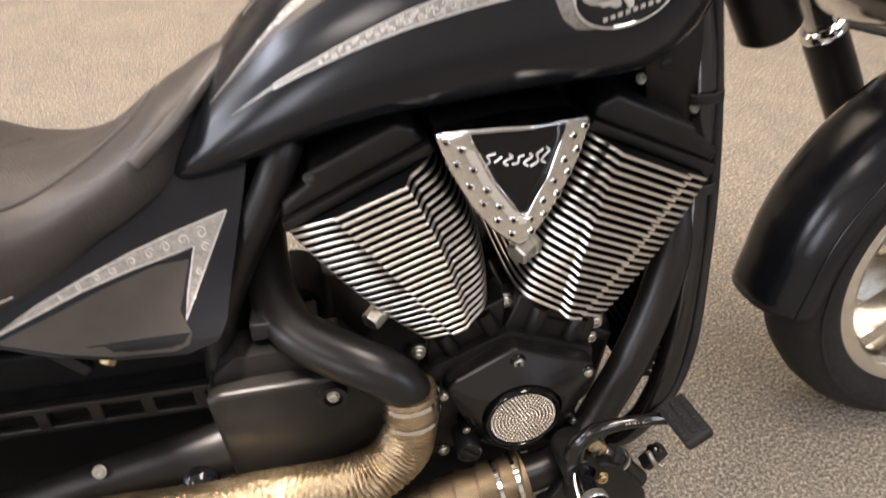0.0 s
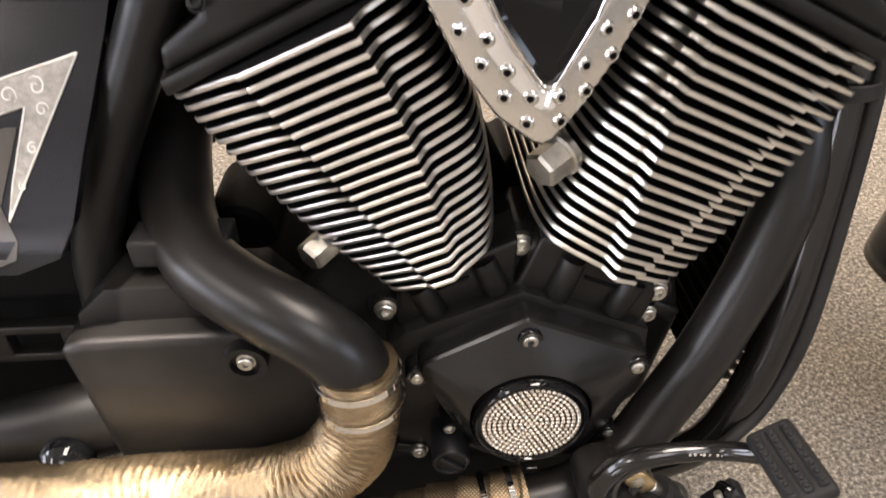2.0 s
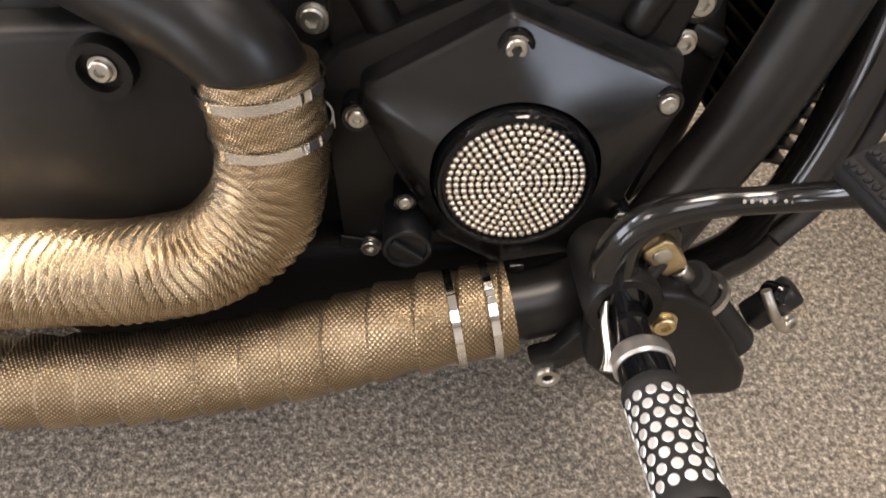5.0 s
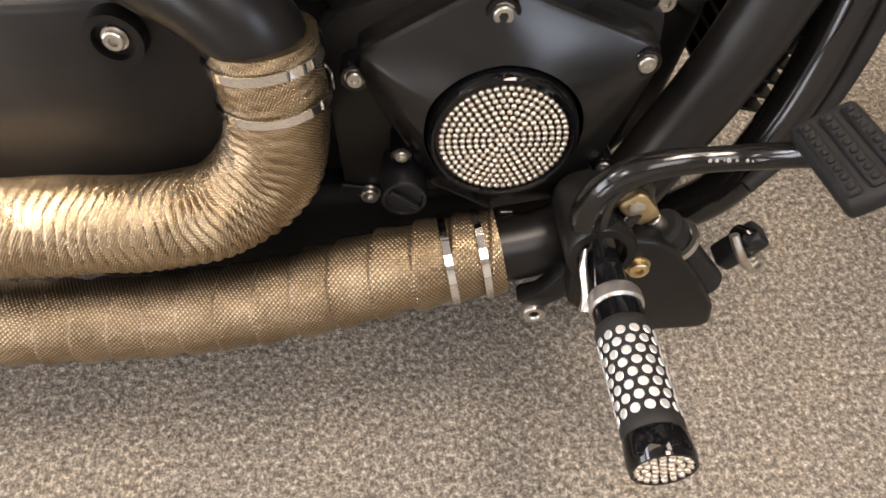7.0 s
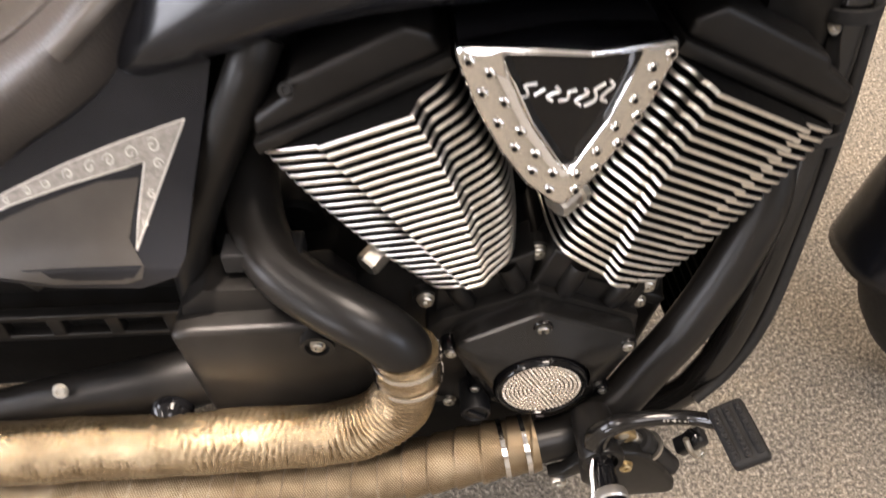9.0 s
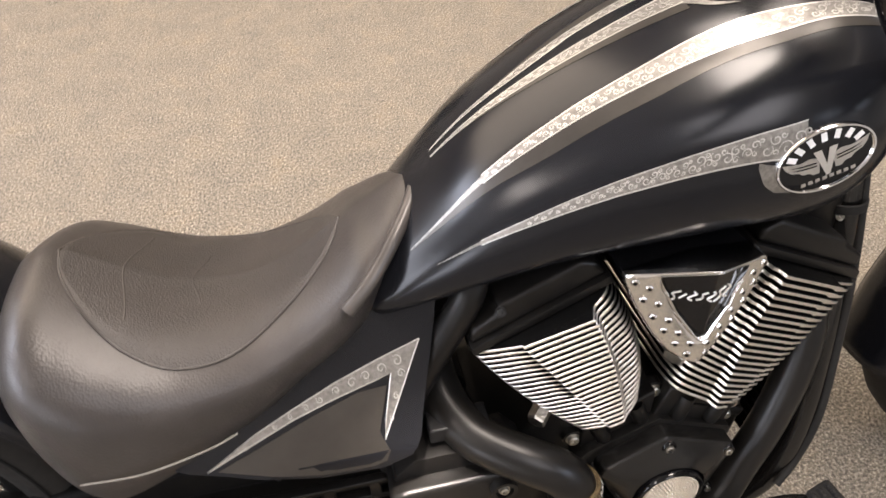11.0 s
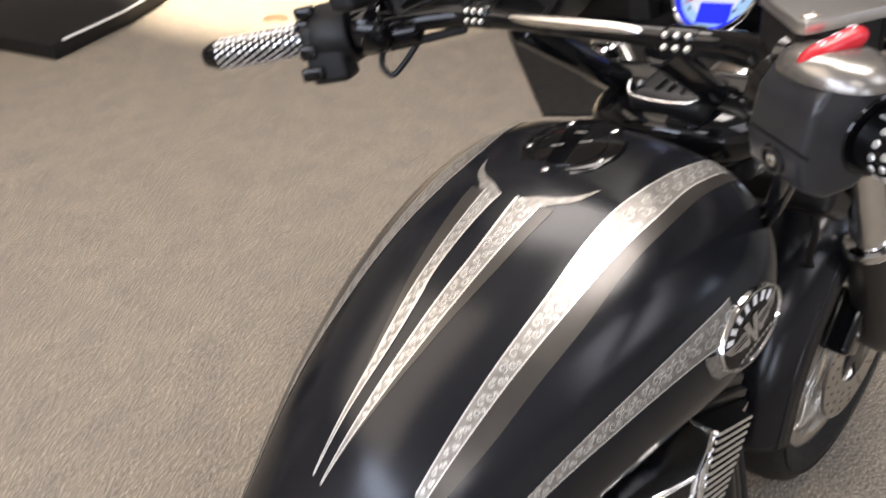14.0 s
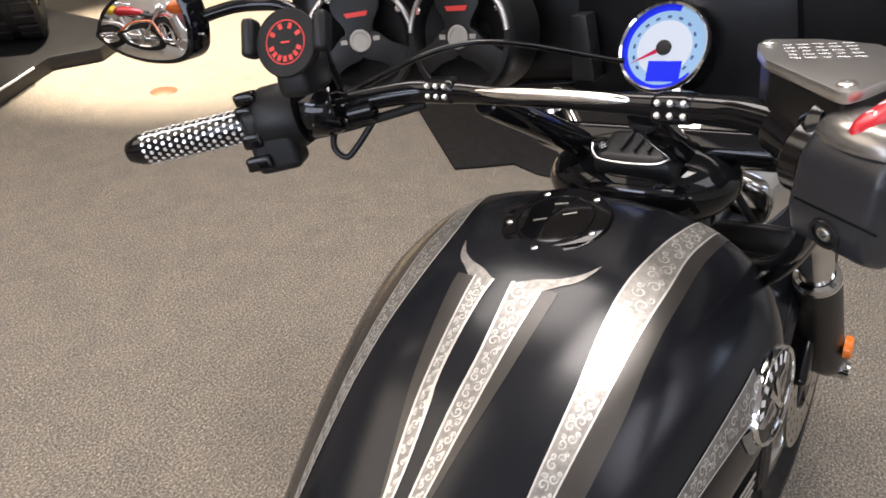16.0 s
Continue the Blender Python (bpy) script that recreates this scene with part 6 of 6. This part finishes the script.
for sy, zz in ((0.112, 0.918), (-0.1, 0.911)):
    box("bar_clamp", (0.022, 0.034, 0.022), Matrix.Translation((0.1, sy, zz)), gloss_black, bars, "glossy black bar clamp", 0.008, 4)
    for i in range(3):
        for j in range(2):
            bar("clamp_screw", (0.0895 - 0.001 * j, sy - 0.0095 + 0.0095 * i, zz + 0.0055 - 0.009 * j), (0.087 - 0.001 * j, sy - 0.0095 + 0.0095 * i, zz + 0.008 - 0.009 * j), 0.0021, dot_silver, bars, "", 12)
    bar("riser", (0.115, sy * 0.7, zz - 0.012), (0.25, sy * 0.5, 0.82), 0.014, gloss_black, bars, "black riser", 20)
tube("clutch_cable", [(0.05, 0.25, 0.895), (0.1, 0.2, 0.925), (0.17, 0.12, 0.945), (0.28, 0.02, 0.9)], 0.0028, gloss_black, bike, "black clutch cable", 10)
tube("wiring", [(0.035, 0.235, 0.888), (0.06, 0.2, 0.892), (0.098, 0.135, 0.905)], 0.0045, rubber, bike, "black wiring sleeve under the bar", 10)


def gripset(sy, a, b, k):
    a, b = V3(a), V3(b)
    d = (b - a).normalized()
    n = (b - a).length
    g = hub("grip", "black grip with rows of silver dots")
    lathe("grip_body", [(0, 0), (0, 0.011 * k), (0.004, 0.0125 * k), (0.014, 0.0158 * k), (n - 0.006, 0.0162 * k), (n, 0.017 * k), (n, 0)], a, d, gloss_black, g, "", 28)
    dots(g, a, d, 0.0162 * k, 0.024, n - 0.008 * k ** 3, 16, 16, 0.0021 * k)
    up = V3((-0.62, 0, 0.78))
    up = (up - d * up.dot(d)).normalized()
    # The highlight along the grip's seam is built as a silver strip.
    tube("strip", [a + d * 0.02 + up * 0.0164 * k, a + d * n * 0.5 + up * 0.0166 * k, a + d * (n - 0.003) + up * 0.0166 * k], 0.0011, dot_silver, g, "thin bright strip drawing the seam and its highlight along the grip", 6, 2)
    return a, b, d


ga, gb, gd = gripset(1, (-0.06, 0.4, 0.891), (0.015, 0.277, 0.906), 1.0)
sw = lathe("left_switch", [(-0.001, 0.0), (0.0, 0.022), (0.004, 0.029), (0.01, 0.0318), (0.04, 0.0322), (0.046, 0.03), (0.048, 0.0)], gb - gd * -0.0, gd, plastic_black, bike, "black switch housing with rocker switches", 36)
box("switch_block", (0.034, 0.046, 0.062), Matrix.LocRotScale(gb + gd * 0.023 + V3((-0.014, 0, -0.016)), gd.to_track_quat("Y", "Z"), None), plastic_black, sw, "", 0.009, 4)
for off, s in (((-0.026, 0.012, 0.012), (0.012, 0.018, 0.014)), ((-0.024, 0.008, 0.026), (0.012, 0.022, 0.012)), ((-0.032, 0.002, -0.012), (0.012, 0.02, 0.015)), ((-0.032, 0.0, -0.034), (0.014, 0.026, 0.014))):
    box("switch", s, Matrix.LocRotScale(gb + gd * 0.018 + V3(off), gd.to_track_quat("Y", "Z"), None), gloss_black, sw, "", 0.004)
lathe("clamp_ring", [(0.05, 0.0), (0.05, 0.025), (0.053, 0.027), (0.08, 0.027), (0.083, 0.025), (0.081, 0.0)], gb, gd, gloss_black, sw, "glossy black clamp ring", 32)
bolt(gb + gd * 0.066 + V3((-0.0225, -0.006, -0.008)), (-0.9, -0.2, -0.3), 0.0032, sw, chrome, "screw")
bar("lever_perch", (0.06, 0.2, 0.905), (0.075, 0.178, 0.908), 0.015, gloss_black, bike, "glossy black lever perch", 22)
tube("clutch_lever", [(0.058, 0.222, 0.89), (0.05, 0.219, 0.872), (0.053, 0.208, 0.862), (0.062, 0.198, 0.872), (0.072, 0.183, 0.892)], 0.0032, plastic_black, bike, "black clutch lever pivot and adjuster", 10)

# phone holder
ph = box("phone_holder", (0.05, 0.03, 0.03), Matrix.Translation((0.012, 0.192, 0.955)) @ pose(0, 0, 0, 0, 0, 20), plastic_black, bike, "black phone holder with a round red print", 0.008)
PC, PN = V3((-0.006, 0.182, 0.985)), V3((-0.82, -0.3, 0.42)).normalized()
lathe("plate", [(-0.016, 0.0), (-0.016, 0.022), (0.0, 0.0285), (0.003, 0.0275), (0.003, 0)], PC, PN, rubber, ph, "round black plate", 36)
px, pz = PN.cross(V3((0, 0, 1))).normalized() * -1, V3((0, 0, 1))
pz = (pz - PN * pz.dot(PN)).normalized()
px = pz.cross(PN)
for m2 in (-1, 1):
    box("claw", (0.012, 0.016, 0.032), Matrix.LocRotScale(PC + px * m2 * 0.0335 + PN * 0.002 + pz * 0.006, PN.to_track_quat("Z", "Y"), None) @ pose(0, 0, 0, 90, 0, 0), plastic_black, ph, "black clamp claw", 0.005)
ringv, ringf = [], []
for k in range(49):
    w = 2 * math.pi * k / 48
    for r in (0.0172, 0.0182):
        ringv.append(PC + (px * math.cos(w) + pz * math.sin(w)) * r + PN * 0.0034)
for k in range(48):
    ringf.append((2 * k, 2 * k + 2, 2 * k + 3, 2 * k + 1))
link("red_ring", ringv, ringf, red_print, ph, "red printed ring", smooth=False)
for k in list(range(4)) + list(range(6, 13)):
    w = radians(150 - 40 * k) if k < 4 else radians(200 + 23 * (k - 6))
    c0 = PC + (px * math.cos(w) + pz * math.sin(w)) * 0.0135 + PN * 0.0036
    e, f = (px * math.cos(w) + pz * math.sin(w)) * 0.0024, (pz * math.cos(w) - px * math.sin(w)) * 0.0017
    link("print_bar", [c0 - e - f, c0 + e - f, c0 + e + f, c0 - e + f], [(0, 1, 2, 3)], red_print, ph, smooth=False)
link("print_bar", [PC + px * u + pz * v + PN * 0.0036 for u, v in ((-0.004, -0.0008), (0.004, -0.0008), (0.004, 0.0008), (-0.004, 0.0008))], [(0, 1, 2, 3)], red_print, ph, smooth=False)

# mirrors: teardrop glass in a black shell on a bent stem
def mirror(sy):
    k = 0.88
    mc = V3((-0.047, sy * 0.309, 1.01))
    n = V3((-0.9, -0.25 * sy, 0.03)).normalized()
    ex = n.cross(V3((0, 0, 1))).normalized() * (-1)
    if ex.y * sy < 0:
        ex = -ex
    ez = (V3((0, 0, 1)) - n * n.z).normalized()
    shape = [(0.072, -0.003), (0.05, -0.02), (0.017, -0.031), (-0.02, -0.034), (-0.042, -0.026), (-0.05, 0.0), (-0.044, 0.026), (-0.017, 0.036), (0.025, 0.031), (0.055, 0.017)]
    fine = spline([(u, v, 0) for u, v in shape + shape[:1]], 5)[:-1]
    mi = hub("mirror", "teardrop rear-view mirror in a black shell")

    def at(u, v, d):
        return mc + ex * u + ez * v + n * d

    prism("shell", [(p.x * 1.06 * k, p.y * 1.08 * k) for p in fine], at, -0.022, 0.002, gloss_black, mi, "glossy black mirror shell", 0.004)
    gv, gf, m = [], [], len(fine)
    for ring in range(8):  # a domed glass
        s = 1 - ring / 8
        gv += [at(p.x * 0.95 * k * s, p.y * 0.95 * k * s, 0.0028 + 0.0018 * (1 - s * s)) for p in fine]
        if ring:
            gf += [((ring - 1) * m + i, (ring - 1) * m + (i + 1) % m, ring * m + (i + 1) % m, ring * m + i) for i in range(m)]
    gf.append(tuple(range(7 * m, 8 * m)))
    link("glass", gv, gf, mirror_glass, mi, "domed mirror glass", sharp=180)
    tube("stem", [mc - n * 0.015 - ex * 0.03, mc - n * 0.035 - ex * 0.08 + ez * 0.006, V3((0.03, sy * 0.2, 1.0)), V3((0.06, sy * 0.205, 0.93))], 0.0055, gloss_black, mi, "black mirror stem", 12)


mirror(1)

# right controls
HB = V3((-0.51, -0.855, -0.09)).normalized()
HX = HB.cross(V3((0, 0, 1))).normalized()
HZ = HX.cross(HB).normalized()
HC = V3((0.0105, -0.2375, 0.8975))
if HX.x > 0:
    HX = -HX  # towards the rider


def housing(u, v, d):
    """u towards the rider, v up, d out along the bar."""
    return HC + HX * u + HZ * v + HB * d


HOUSE = [(-0.026, -0.016), (-0.027, 0.024), (-0.018, 0.033), (0.002, 0.037), (0.018, 0.033), (0.026, 0.02), (0.0285, -0.008), (0.023, -0.027), (0.007, -0.036), (-0.011, -0.033)]
rh = prism("throttle_housing", HOUSE, housing, -0.03, 0.019, switch_satin, bike, "matte black throttle housing with a red switch", 0.0125, 5)
box("parting_line", (0.0012, 0.05, 0.0012), Matrix.LocRotScale(housing(0.0283, -0.003, 0), HB.to_track_quat("Y", "Z"), None), fin_black, rh, "", 0.0003, 1)
lathe("screw_well", [(0.0, 0.0095), (0.0015, 0.009), (0.0015, 0.0068), (-0.003, 0.0062), (-0.003, 0)], housing(0.0262, -0.0165, -0.004), HX - HZ * 0.25, engine_black, rh, "", 24)
bolt(housing(0.024, -0.016, -0.004), HX - HZ * 0.25, 0.0042, rh, steel, "screw")
bar("inner_collar", housing(0.0, 0.008, -0.048), housing(0.0, 0.008, -0.028), 0.0225, frame_black, rh, "glossy black clamp collar", 32, 0.004)
bar("collar_cap", housing(-0.004, 0.02, -0.045), housing(0.002, 0.032, -0.03), 0.013, frame_black, rh, "", 24, 0.005)
PODM = Matrix.LocRotScale(housing(0.002, 0.0345, -0.001), (HB * 0.99 + HX * -0.12).to_track_quat("X", "Z"), None)
pv, pf = [], []
for n in range(11):
    q = n / 10 * math.pi / 2
    pv += [PODM @ V3((0.033 * math.cos(q) ** 0.6 * math.cos(2 * math.pi * k / 36), 0.0235 * math.cos(q) ** 0.6 * math.sin(2 * math.pi * k / 36), 0.0135 * math.sin(q) - 0.004)) for k in range(36)]
for n in range(10):
    pf += [(n * 36 + k, n * 36 + (k + 1) % 36, n * 36 + 36 + (k + 1) % 36, n * 36 + 36 + k) for k in range(36)]
link("switch_pod", pv, pf, pod_grey, rh, "satin grey switch pod")
KS = [(0.02, 0.033), (0.018, 0.0375), (0.011, 0.0405), (0.003, 0.043), (-0.005, 0.0455), (-0.0095, 0.046), (-0.0125, 0.043)]
ks = tube("kill_switch", [housing(u, v, -0.0035) for u, v in KS], [0.002, 0.0052, 0.0068, 0.0066, 0.0066, 0.0058, 0.002], red_plastic, rh, "red kill switch with white marks", 20)
for k in range(3):
    for m2 in (-1, 1):
        box("print_bar", (0.0011, 0.0034, 0.0006), Matrix.LocRotScale(housing(0.0115 - 0.008 * k, 0.0473 + 0.0027 * k, -0.0035 + 0.0014 * m2), HB.to_track_quat("X", "Z"), None) @ pose(0, 0, 0, 20, 0, 30 * m2), white_print, ks, "", 0.0002, 1)
gripset(-1, (-0.064, -0.4, 0.88), (0.016, -0.266, 0.8945), 1.14)
lathe("grip_flange", [(-0.012, 0.0), (-0.012, 0.024), (-0.002, 0.0262), (0.004, 0.0258), (0.0065, 0.023), (0.006, 0.0205), (0.006, 0.0)], V3((0.02, -0.259, 0.8955)), V3((-0.52, -0.85, -0.1)), gloss_black, bike, "glossy black grip flange", 32)
LID = [(0.104, -0.152), (0.12, -0.148), (0.133, -0.152), (0.131, -0.185), (0.114, -0.219), (0.079, -0.241), (0.062, -0.244), (0.018, -0.226), (0.009, -0.22), (0.012, -0.214), (0.076, -0.164)]


def lid(u, v, d):
    return (u, v, d)


mcyl = prism("master_cylinder", LID, lid, 0.945, 0.952, brushed_silver, bike, "satin silver brake reservoir with printed notes", 0.002)
prism("reservoir_body", [(0.07 + (u - 0.07) * 0.93, -0.2 + (v + 0.2) * 0.93) for u, v in LID], lid, 0.908, 0.9455, engine_black, mcyl, "black reservoir body", 0.004)
for u, v in ((0.117, -0.156), (0.085, -0.234), (0.022, -0.217)):
    lathe("screw", [(0, 0.005), (0.0012, 0.005), (0.002, 0.0038), (0.002, 0.0016), (0.0008, 0.0014), (0.0008, 0)], (u, v, 0.952), (0, 0, 1), steel, mcyl, "", 20)
for k in range(5):
    for j in range(5):
        c0 = V3((0.112 - 0.0085 * k + 0.001 * j, -0.168 - 0.003 * k - 0.0085 * j, 0.9523))
        w = 0.0033 if (k + j) % 3 else 0.0024
        link("print_bar", [c0 + V3(q) for q in ((-0.0009, -w, 0), (0.0009, -w, 0), (0.0009, w, 0), (-0.0009, w, 0))], [(0, 1, 2, 3)], white_print, mcyl, smooth=False)
bar("mirror_stem", (0.112, -0.243, 0.945), (0.117, -0.247, 1.03), 0.0075, gloss_black, bike, "glossy black mirror stem", 16)
bar("lever_clamp", (0.045, -0.205, 0.905), (0.075, -0.178, 0.91), 0.018, gloss_black, bike, "glossy black lever clamp", 22)
tube("throttle_cable", [(0.03, -0.21, 0.88), (0.08, -0.19, 0.82), (0.16, -0.15, 0.76), (0.22, -0.1, 0.72)], 0.006, gloss_black, bike, "glossy black throttle cable", 12)
tube("throttle_cable", [(0.045, -0.215, 0.875), (0.1, -0.185, 0.80), (0.18, -0.14, 0.73), (0.24, -0.09, 0.72)], 0.005, gloss_black, bike, "glossy black throttle cable", 12)

# ---- rear of the machine ----
sa = tube("swingarm", [(-0.31, -0.13, 0.215), (-0.38, -0.145, 0.208), (-0.47, -0.153, 0.198), (-0.6, -0.16, 0.185), (-0.8, -0.165, 0.25), (-0.98, -0.165, 0.32)], [0.03, 0.03, 0.027, 0.025, 0.025, 0.03], engine_black, bike, "black tubular swingarm", 22, flat=1.2)
bolt((-0.462, -0.165, 0.236), (0, -0.8, 0.6), 0.006, sa, steel)
lathe("pivot_cap", [(0, 0.021), (0.012, 0.02), (0.02, 0.014), (0.022, 0)], (-0.362, -0.17, 0.205), RIGHT, gloss_black, sa, "glossy black pivot cap", 28)
guard = hub("belt_guard", "slotted black guard above the swingarm")
for v in (0.298, 0.27):
    box("rail", (0.36, 0.012, 0.008), Matrix.Translation((-0.51, -0.12, v)), engine_black, guard, "", 0.002)
for k in range(7):
    box("web", (0.014, 0.012, 0.026), Matrix.Translation((-0.68 + 0.055 * k, -0.12, 0.284)), engine_black, guard, "", 0.002)
box("frame_rail", (0.5, 0.03, 0.05), Matrix.Translation((-0.55, -0.09, 0.335)), fin_black, bike, "black lower frame rail", 0.008)
shock = bar("shock_absorber", (-0.36, -0.09, 0.37), (-0.44, -0.08, 0.365), 0.024, gloss_black, bike, "glossy black shock absorber", 28)
for k in range(3):
    lathe("shock_ring", [(-0.003, 0.0245), (-0.002, 0.027), (0.002, 0.027), (0.003, 0.0245)], (-0.365 - 0.022 * k, -0.089, 0.3695), (-1, 0.1, -0.05), gloss_black, shock)
bar("hex_fitting", (-0.42, -0.115, 0.368), (-0.43, -0.127, 0.352), 0.0085, brass, bike, "worn brass fitting", 6)
box("stay", (0.05, 0.012, 0.014), Matrix.Translation((-0.466, -0.12, 0.36)) @ pose(0, 0, 0, 0, 50, 0), engine_black, bike, "black steel stay", 0.003)
# Added dark backing that hides the carpet behind guard and swingarm.
box("engine_backing", (0.46, 0.16, 0.36), Matrix.Translation((-0.52, -0.005, 0.31)), fin_black, bike, "black backing box under the seat, added to keep the openings dark", 0.01)
tube("side_stand", [(0.02, 0.13, 0.12), (0.0, 0.2, 0.07), (-0.02, 0.262, 0.05)], 0.012, engine_black, bike, "black side stand on the carpet", 14)

# ---- other things on the floor ----
def floor_mat(name, outline, label):
    bm_ob = prism(name, outline, lambda u, v, d: (u, v, d), 0.0, 0.012, rubber, None, "", 0.003)
    return tagged(bm_ob, label, "mat")


floor_mat("floor_mat", [(1.416, 1.21), (1.80, 1.69), (2.1, 2.05), (2.9, 1.5), (2.2, 0.4), (1.75, 0.55), (1.6, 0.75), (1.56, 0.95), (1.58, 1.06), (1.5, 1.13)], "flat black rubber mat lying on the carpet")
stk = lathe("floor_sticker", [(0.0005, 0.0), (0.0005, 0.062), (0.002, 0.06), (0.002, 0.0)], (1.271, 2.788, 0), (0, 0, 1), orange_vinyl, None, "", 40)
tagged(stk, "round orange vinyl sticker on the carpet", "sticker")
ramp_ob = tagged(prism("ramp", [(0.3, 2.95), (0.72, 3.19), (1.117, 3.5), (1.35, 3.44), (1.7, 3.7), (1.6, 4.6), (-0.4, 4.4)], lambda u, v, d: (u, v, d), 0.0, 0.07, plastic_black, None, "", 0.01), "low black display ramp with a pale edge strip", "ramp")
tube("edge_strip", [(0.36, 2.975, 0.072), (0.7, 3.165, 0.072), (0.98, 3.38, 0.072)], 0.006, white_print, ramp_ob, "pale edge strip", 8, 2)
tyre = thing("vehicle_wheel", "large knobbly black tyre standing on the ramp", "wheel")
tyre.matrix_world = pose(1.22, 4.0, 0.42, 0, 0, 62)
lathe("tyre", [(-0.13, 0.2), (-0.14, 0.3), (-0.12, 0.34), (0, 0.35), (0.12, 0.34), (0.14, 0.3), (0.13, 0.2)], (0, 0, 0), (0, 1, 0), rubber, tyre, "", 64)
for k in range(28):
    for sy in (-1, 1):
        w = 2 * math.pi * (k + 0.25 * sy) / 28
        box("tread_block", (0.05, 0.1, 0.02), pose(0, 0, 0, 0, -math.degrees(w), 0) @ Matrix.Translation((0.348, sy * 0.07, 0)) @ pose(0, 0, 0, 0, 90, 0), rubber, tyre, "", 0.004, 1)
lathe("rim", [(-0.12, 0.205), (-0.1, 0.18), (-0.06, 0.06), (-0.06, 0)], (0, 0, 0), (0, 1, 0), brass, tyre, "tan painted rim", 48)
stand = thing("display_stand", "dark blue-black display stand on the carpet", "display stand")
stand.matrix_world = pose(-0.9, 2.75, 0, 0, 0, 24)
box("base", (0.55, 0.55, 0.06), Matrix.Translation((0, 0, 0.03)), plastic_black, stand, "", 0.01)
box("column", (0.4, 0.4, 0.7), Matrix.Translation((0, 0, 0.41)), plastic_black, stand, "", 0.01)


# ---- other machines parked behind, seen in the mirror ----
def parked(x, y, turn_z, colour, name):
    body = mat(name, colour, 0.2, 0.0, 0.5, 0.5, 0.05)
    p = thing("parked_motorcycle", f"{name.split('_')[0]} motorcycle parked on the carpet, seen in the mirror", "motorcycle", group="machines parked behind")
    p.matrix_world = pose(x, y, 0, 0, 0, turn_z)
    for wx in (-0.72, 0.78):
        wheel_ob = lathe("tyre", [(-0.05, 0.22), (-0.06, 0.27), (-0.04, 0.31), (0, 0.32), (0.04, 0.31), (0.06, 0.27), (0.05, 0.22)], (wx, 0, 0.32), (0, 1, 0), rubber, p, "black rubber tyre", 40)
        lathe("rim", [(-0.045, 0.222), (-0.03, 0.2), (0.03, 0.2), (0.045, 0.222)], (wx, 0, 0.32), (0, 1, 0), chrome, p, "chrome rim", 40)
        for k in range(5):
            q = 2 * math.pi * k / 5
            bar("spoke", (wx, 0, 0.32), (wx + 0.2 * math.cos(q), 0, 0.32 + 0.2 * math.sin(q)), 0.012, chrome, p, "", 8)
    tube("tank", [(-0.2, 0, 0.78), (-0.1, 0, 0.82), (0.1, 0, 0.86), (0.25, 0, 0.86), (0.32, 0, 0.84)], [0.03, 0.1, 0.15, 0.13, 0.03], body, p, "painted fuel tank", 24, 6, flat=0.75)
    tube("seat", [(-0.75, 0, 0.76), (-0.6, 0, 0.76), (-0.4, 0, 0.7), (-0.18, 0, 0.76)], [0.05, 0.13, 0.14, 0.07], leather, p, "black seat", 20, 6, flat=0.5)
    for wx, a0 in ((-0.72, 20), (0.78, 30)):
        arc = [(wx + 0.36 * math.cos(radians(q)), 0, 0.32 + 0.36 * math.sin(radians(q))) for q in range(a0, 166, 12)]
        tube("fender", arc, 0.06, body, p, "painted fender", 16, 2, flat=0.3)
    for sy in (-1, 1):
        bar("fork_tube", (0.42, sy * 0.1, 0.95), (0.78, sy * 0.1, 0.32), 0.022, chrome, p, "chrome fork tube", 14)
        tube("exhaust", [(0.1, sy * 0.12, 0.5), (0.2, sy * 0.16, 0.3), (0.0, sy * 0.17, 0.22), (-0.8, sy * 0.18, 0.24)], 0.035, chrome, p, "chrome exhaust pipe", 14)
        bar("cylinder", (sy * 0.02, 0, 0.42), (0.18 * sy + 0.02, 0, 0.72), 0.08, cast_silver, p, "silver finned cylinder", 18)
    prism("engine_case", [(-0.25, 0.2), (0.22, 0.2), (0.26, 0.36), (0.1, 0.48), (-0.2, 0.46)], side, -0.14, 0.14, cast_silver, p, "silver engine case", 0.02)
    lathe("headlight", [(-0.12, 0.0), (-0.1, 0.06), (0.0, 0.09), (0.03, 0.09), (0.03, 0.0)], (0.52, 0, 0.88), (1, 0, 0), chrome, p, "chrome headlight", 28)
    tube("handlebar", [(0.12, -0.42, 1.02), (0.22, -0.34, 1.04), (0.38, -0.1, 1.02), (0.38, 0.1, 1.02), (0.22, 0.34, 1.04), (0.12, 0.42, 1.02)], 0.014, chrome, p, "chrome handlebar", 12)
    bar("side_stand", (-0.05, 0.14, 0.22), (-0.1, 0.32, 0.0), 0.012, chrome, p, "", 10)


parked(-3.5, 2.75, 65, (0.5, 0.015, 0.02), "red_enamel")
parked(-3.0, 1.35, 75, (0.75, 0.16, 0.02), "orange_enamel")
parked(-2.45, 3.3, 65, (0.7, 0.68, 0.64), "white_enamel")
parked(-4.2, 3.6, 65, (0.72, 0.5, 0.03), "yellow_enamel")
parked(-4.2, 1.6, 72, (0.62, 0.03, 0.02), "scarlet_enamel")
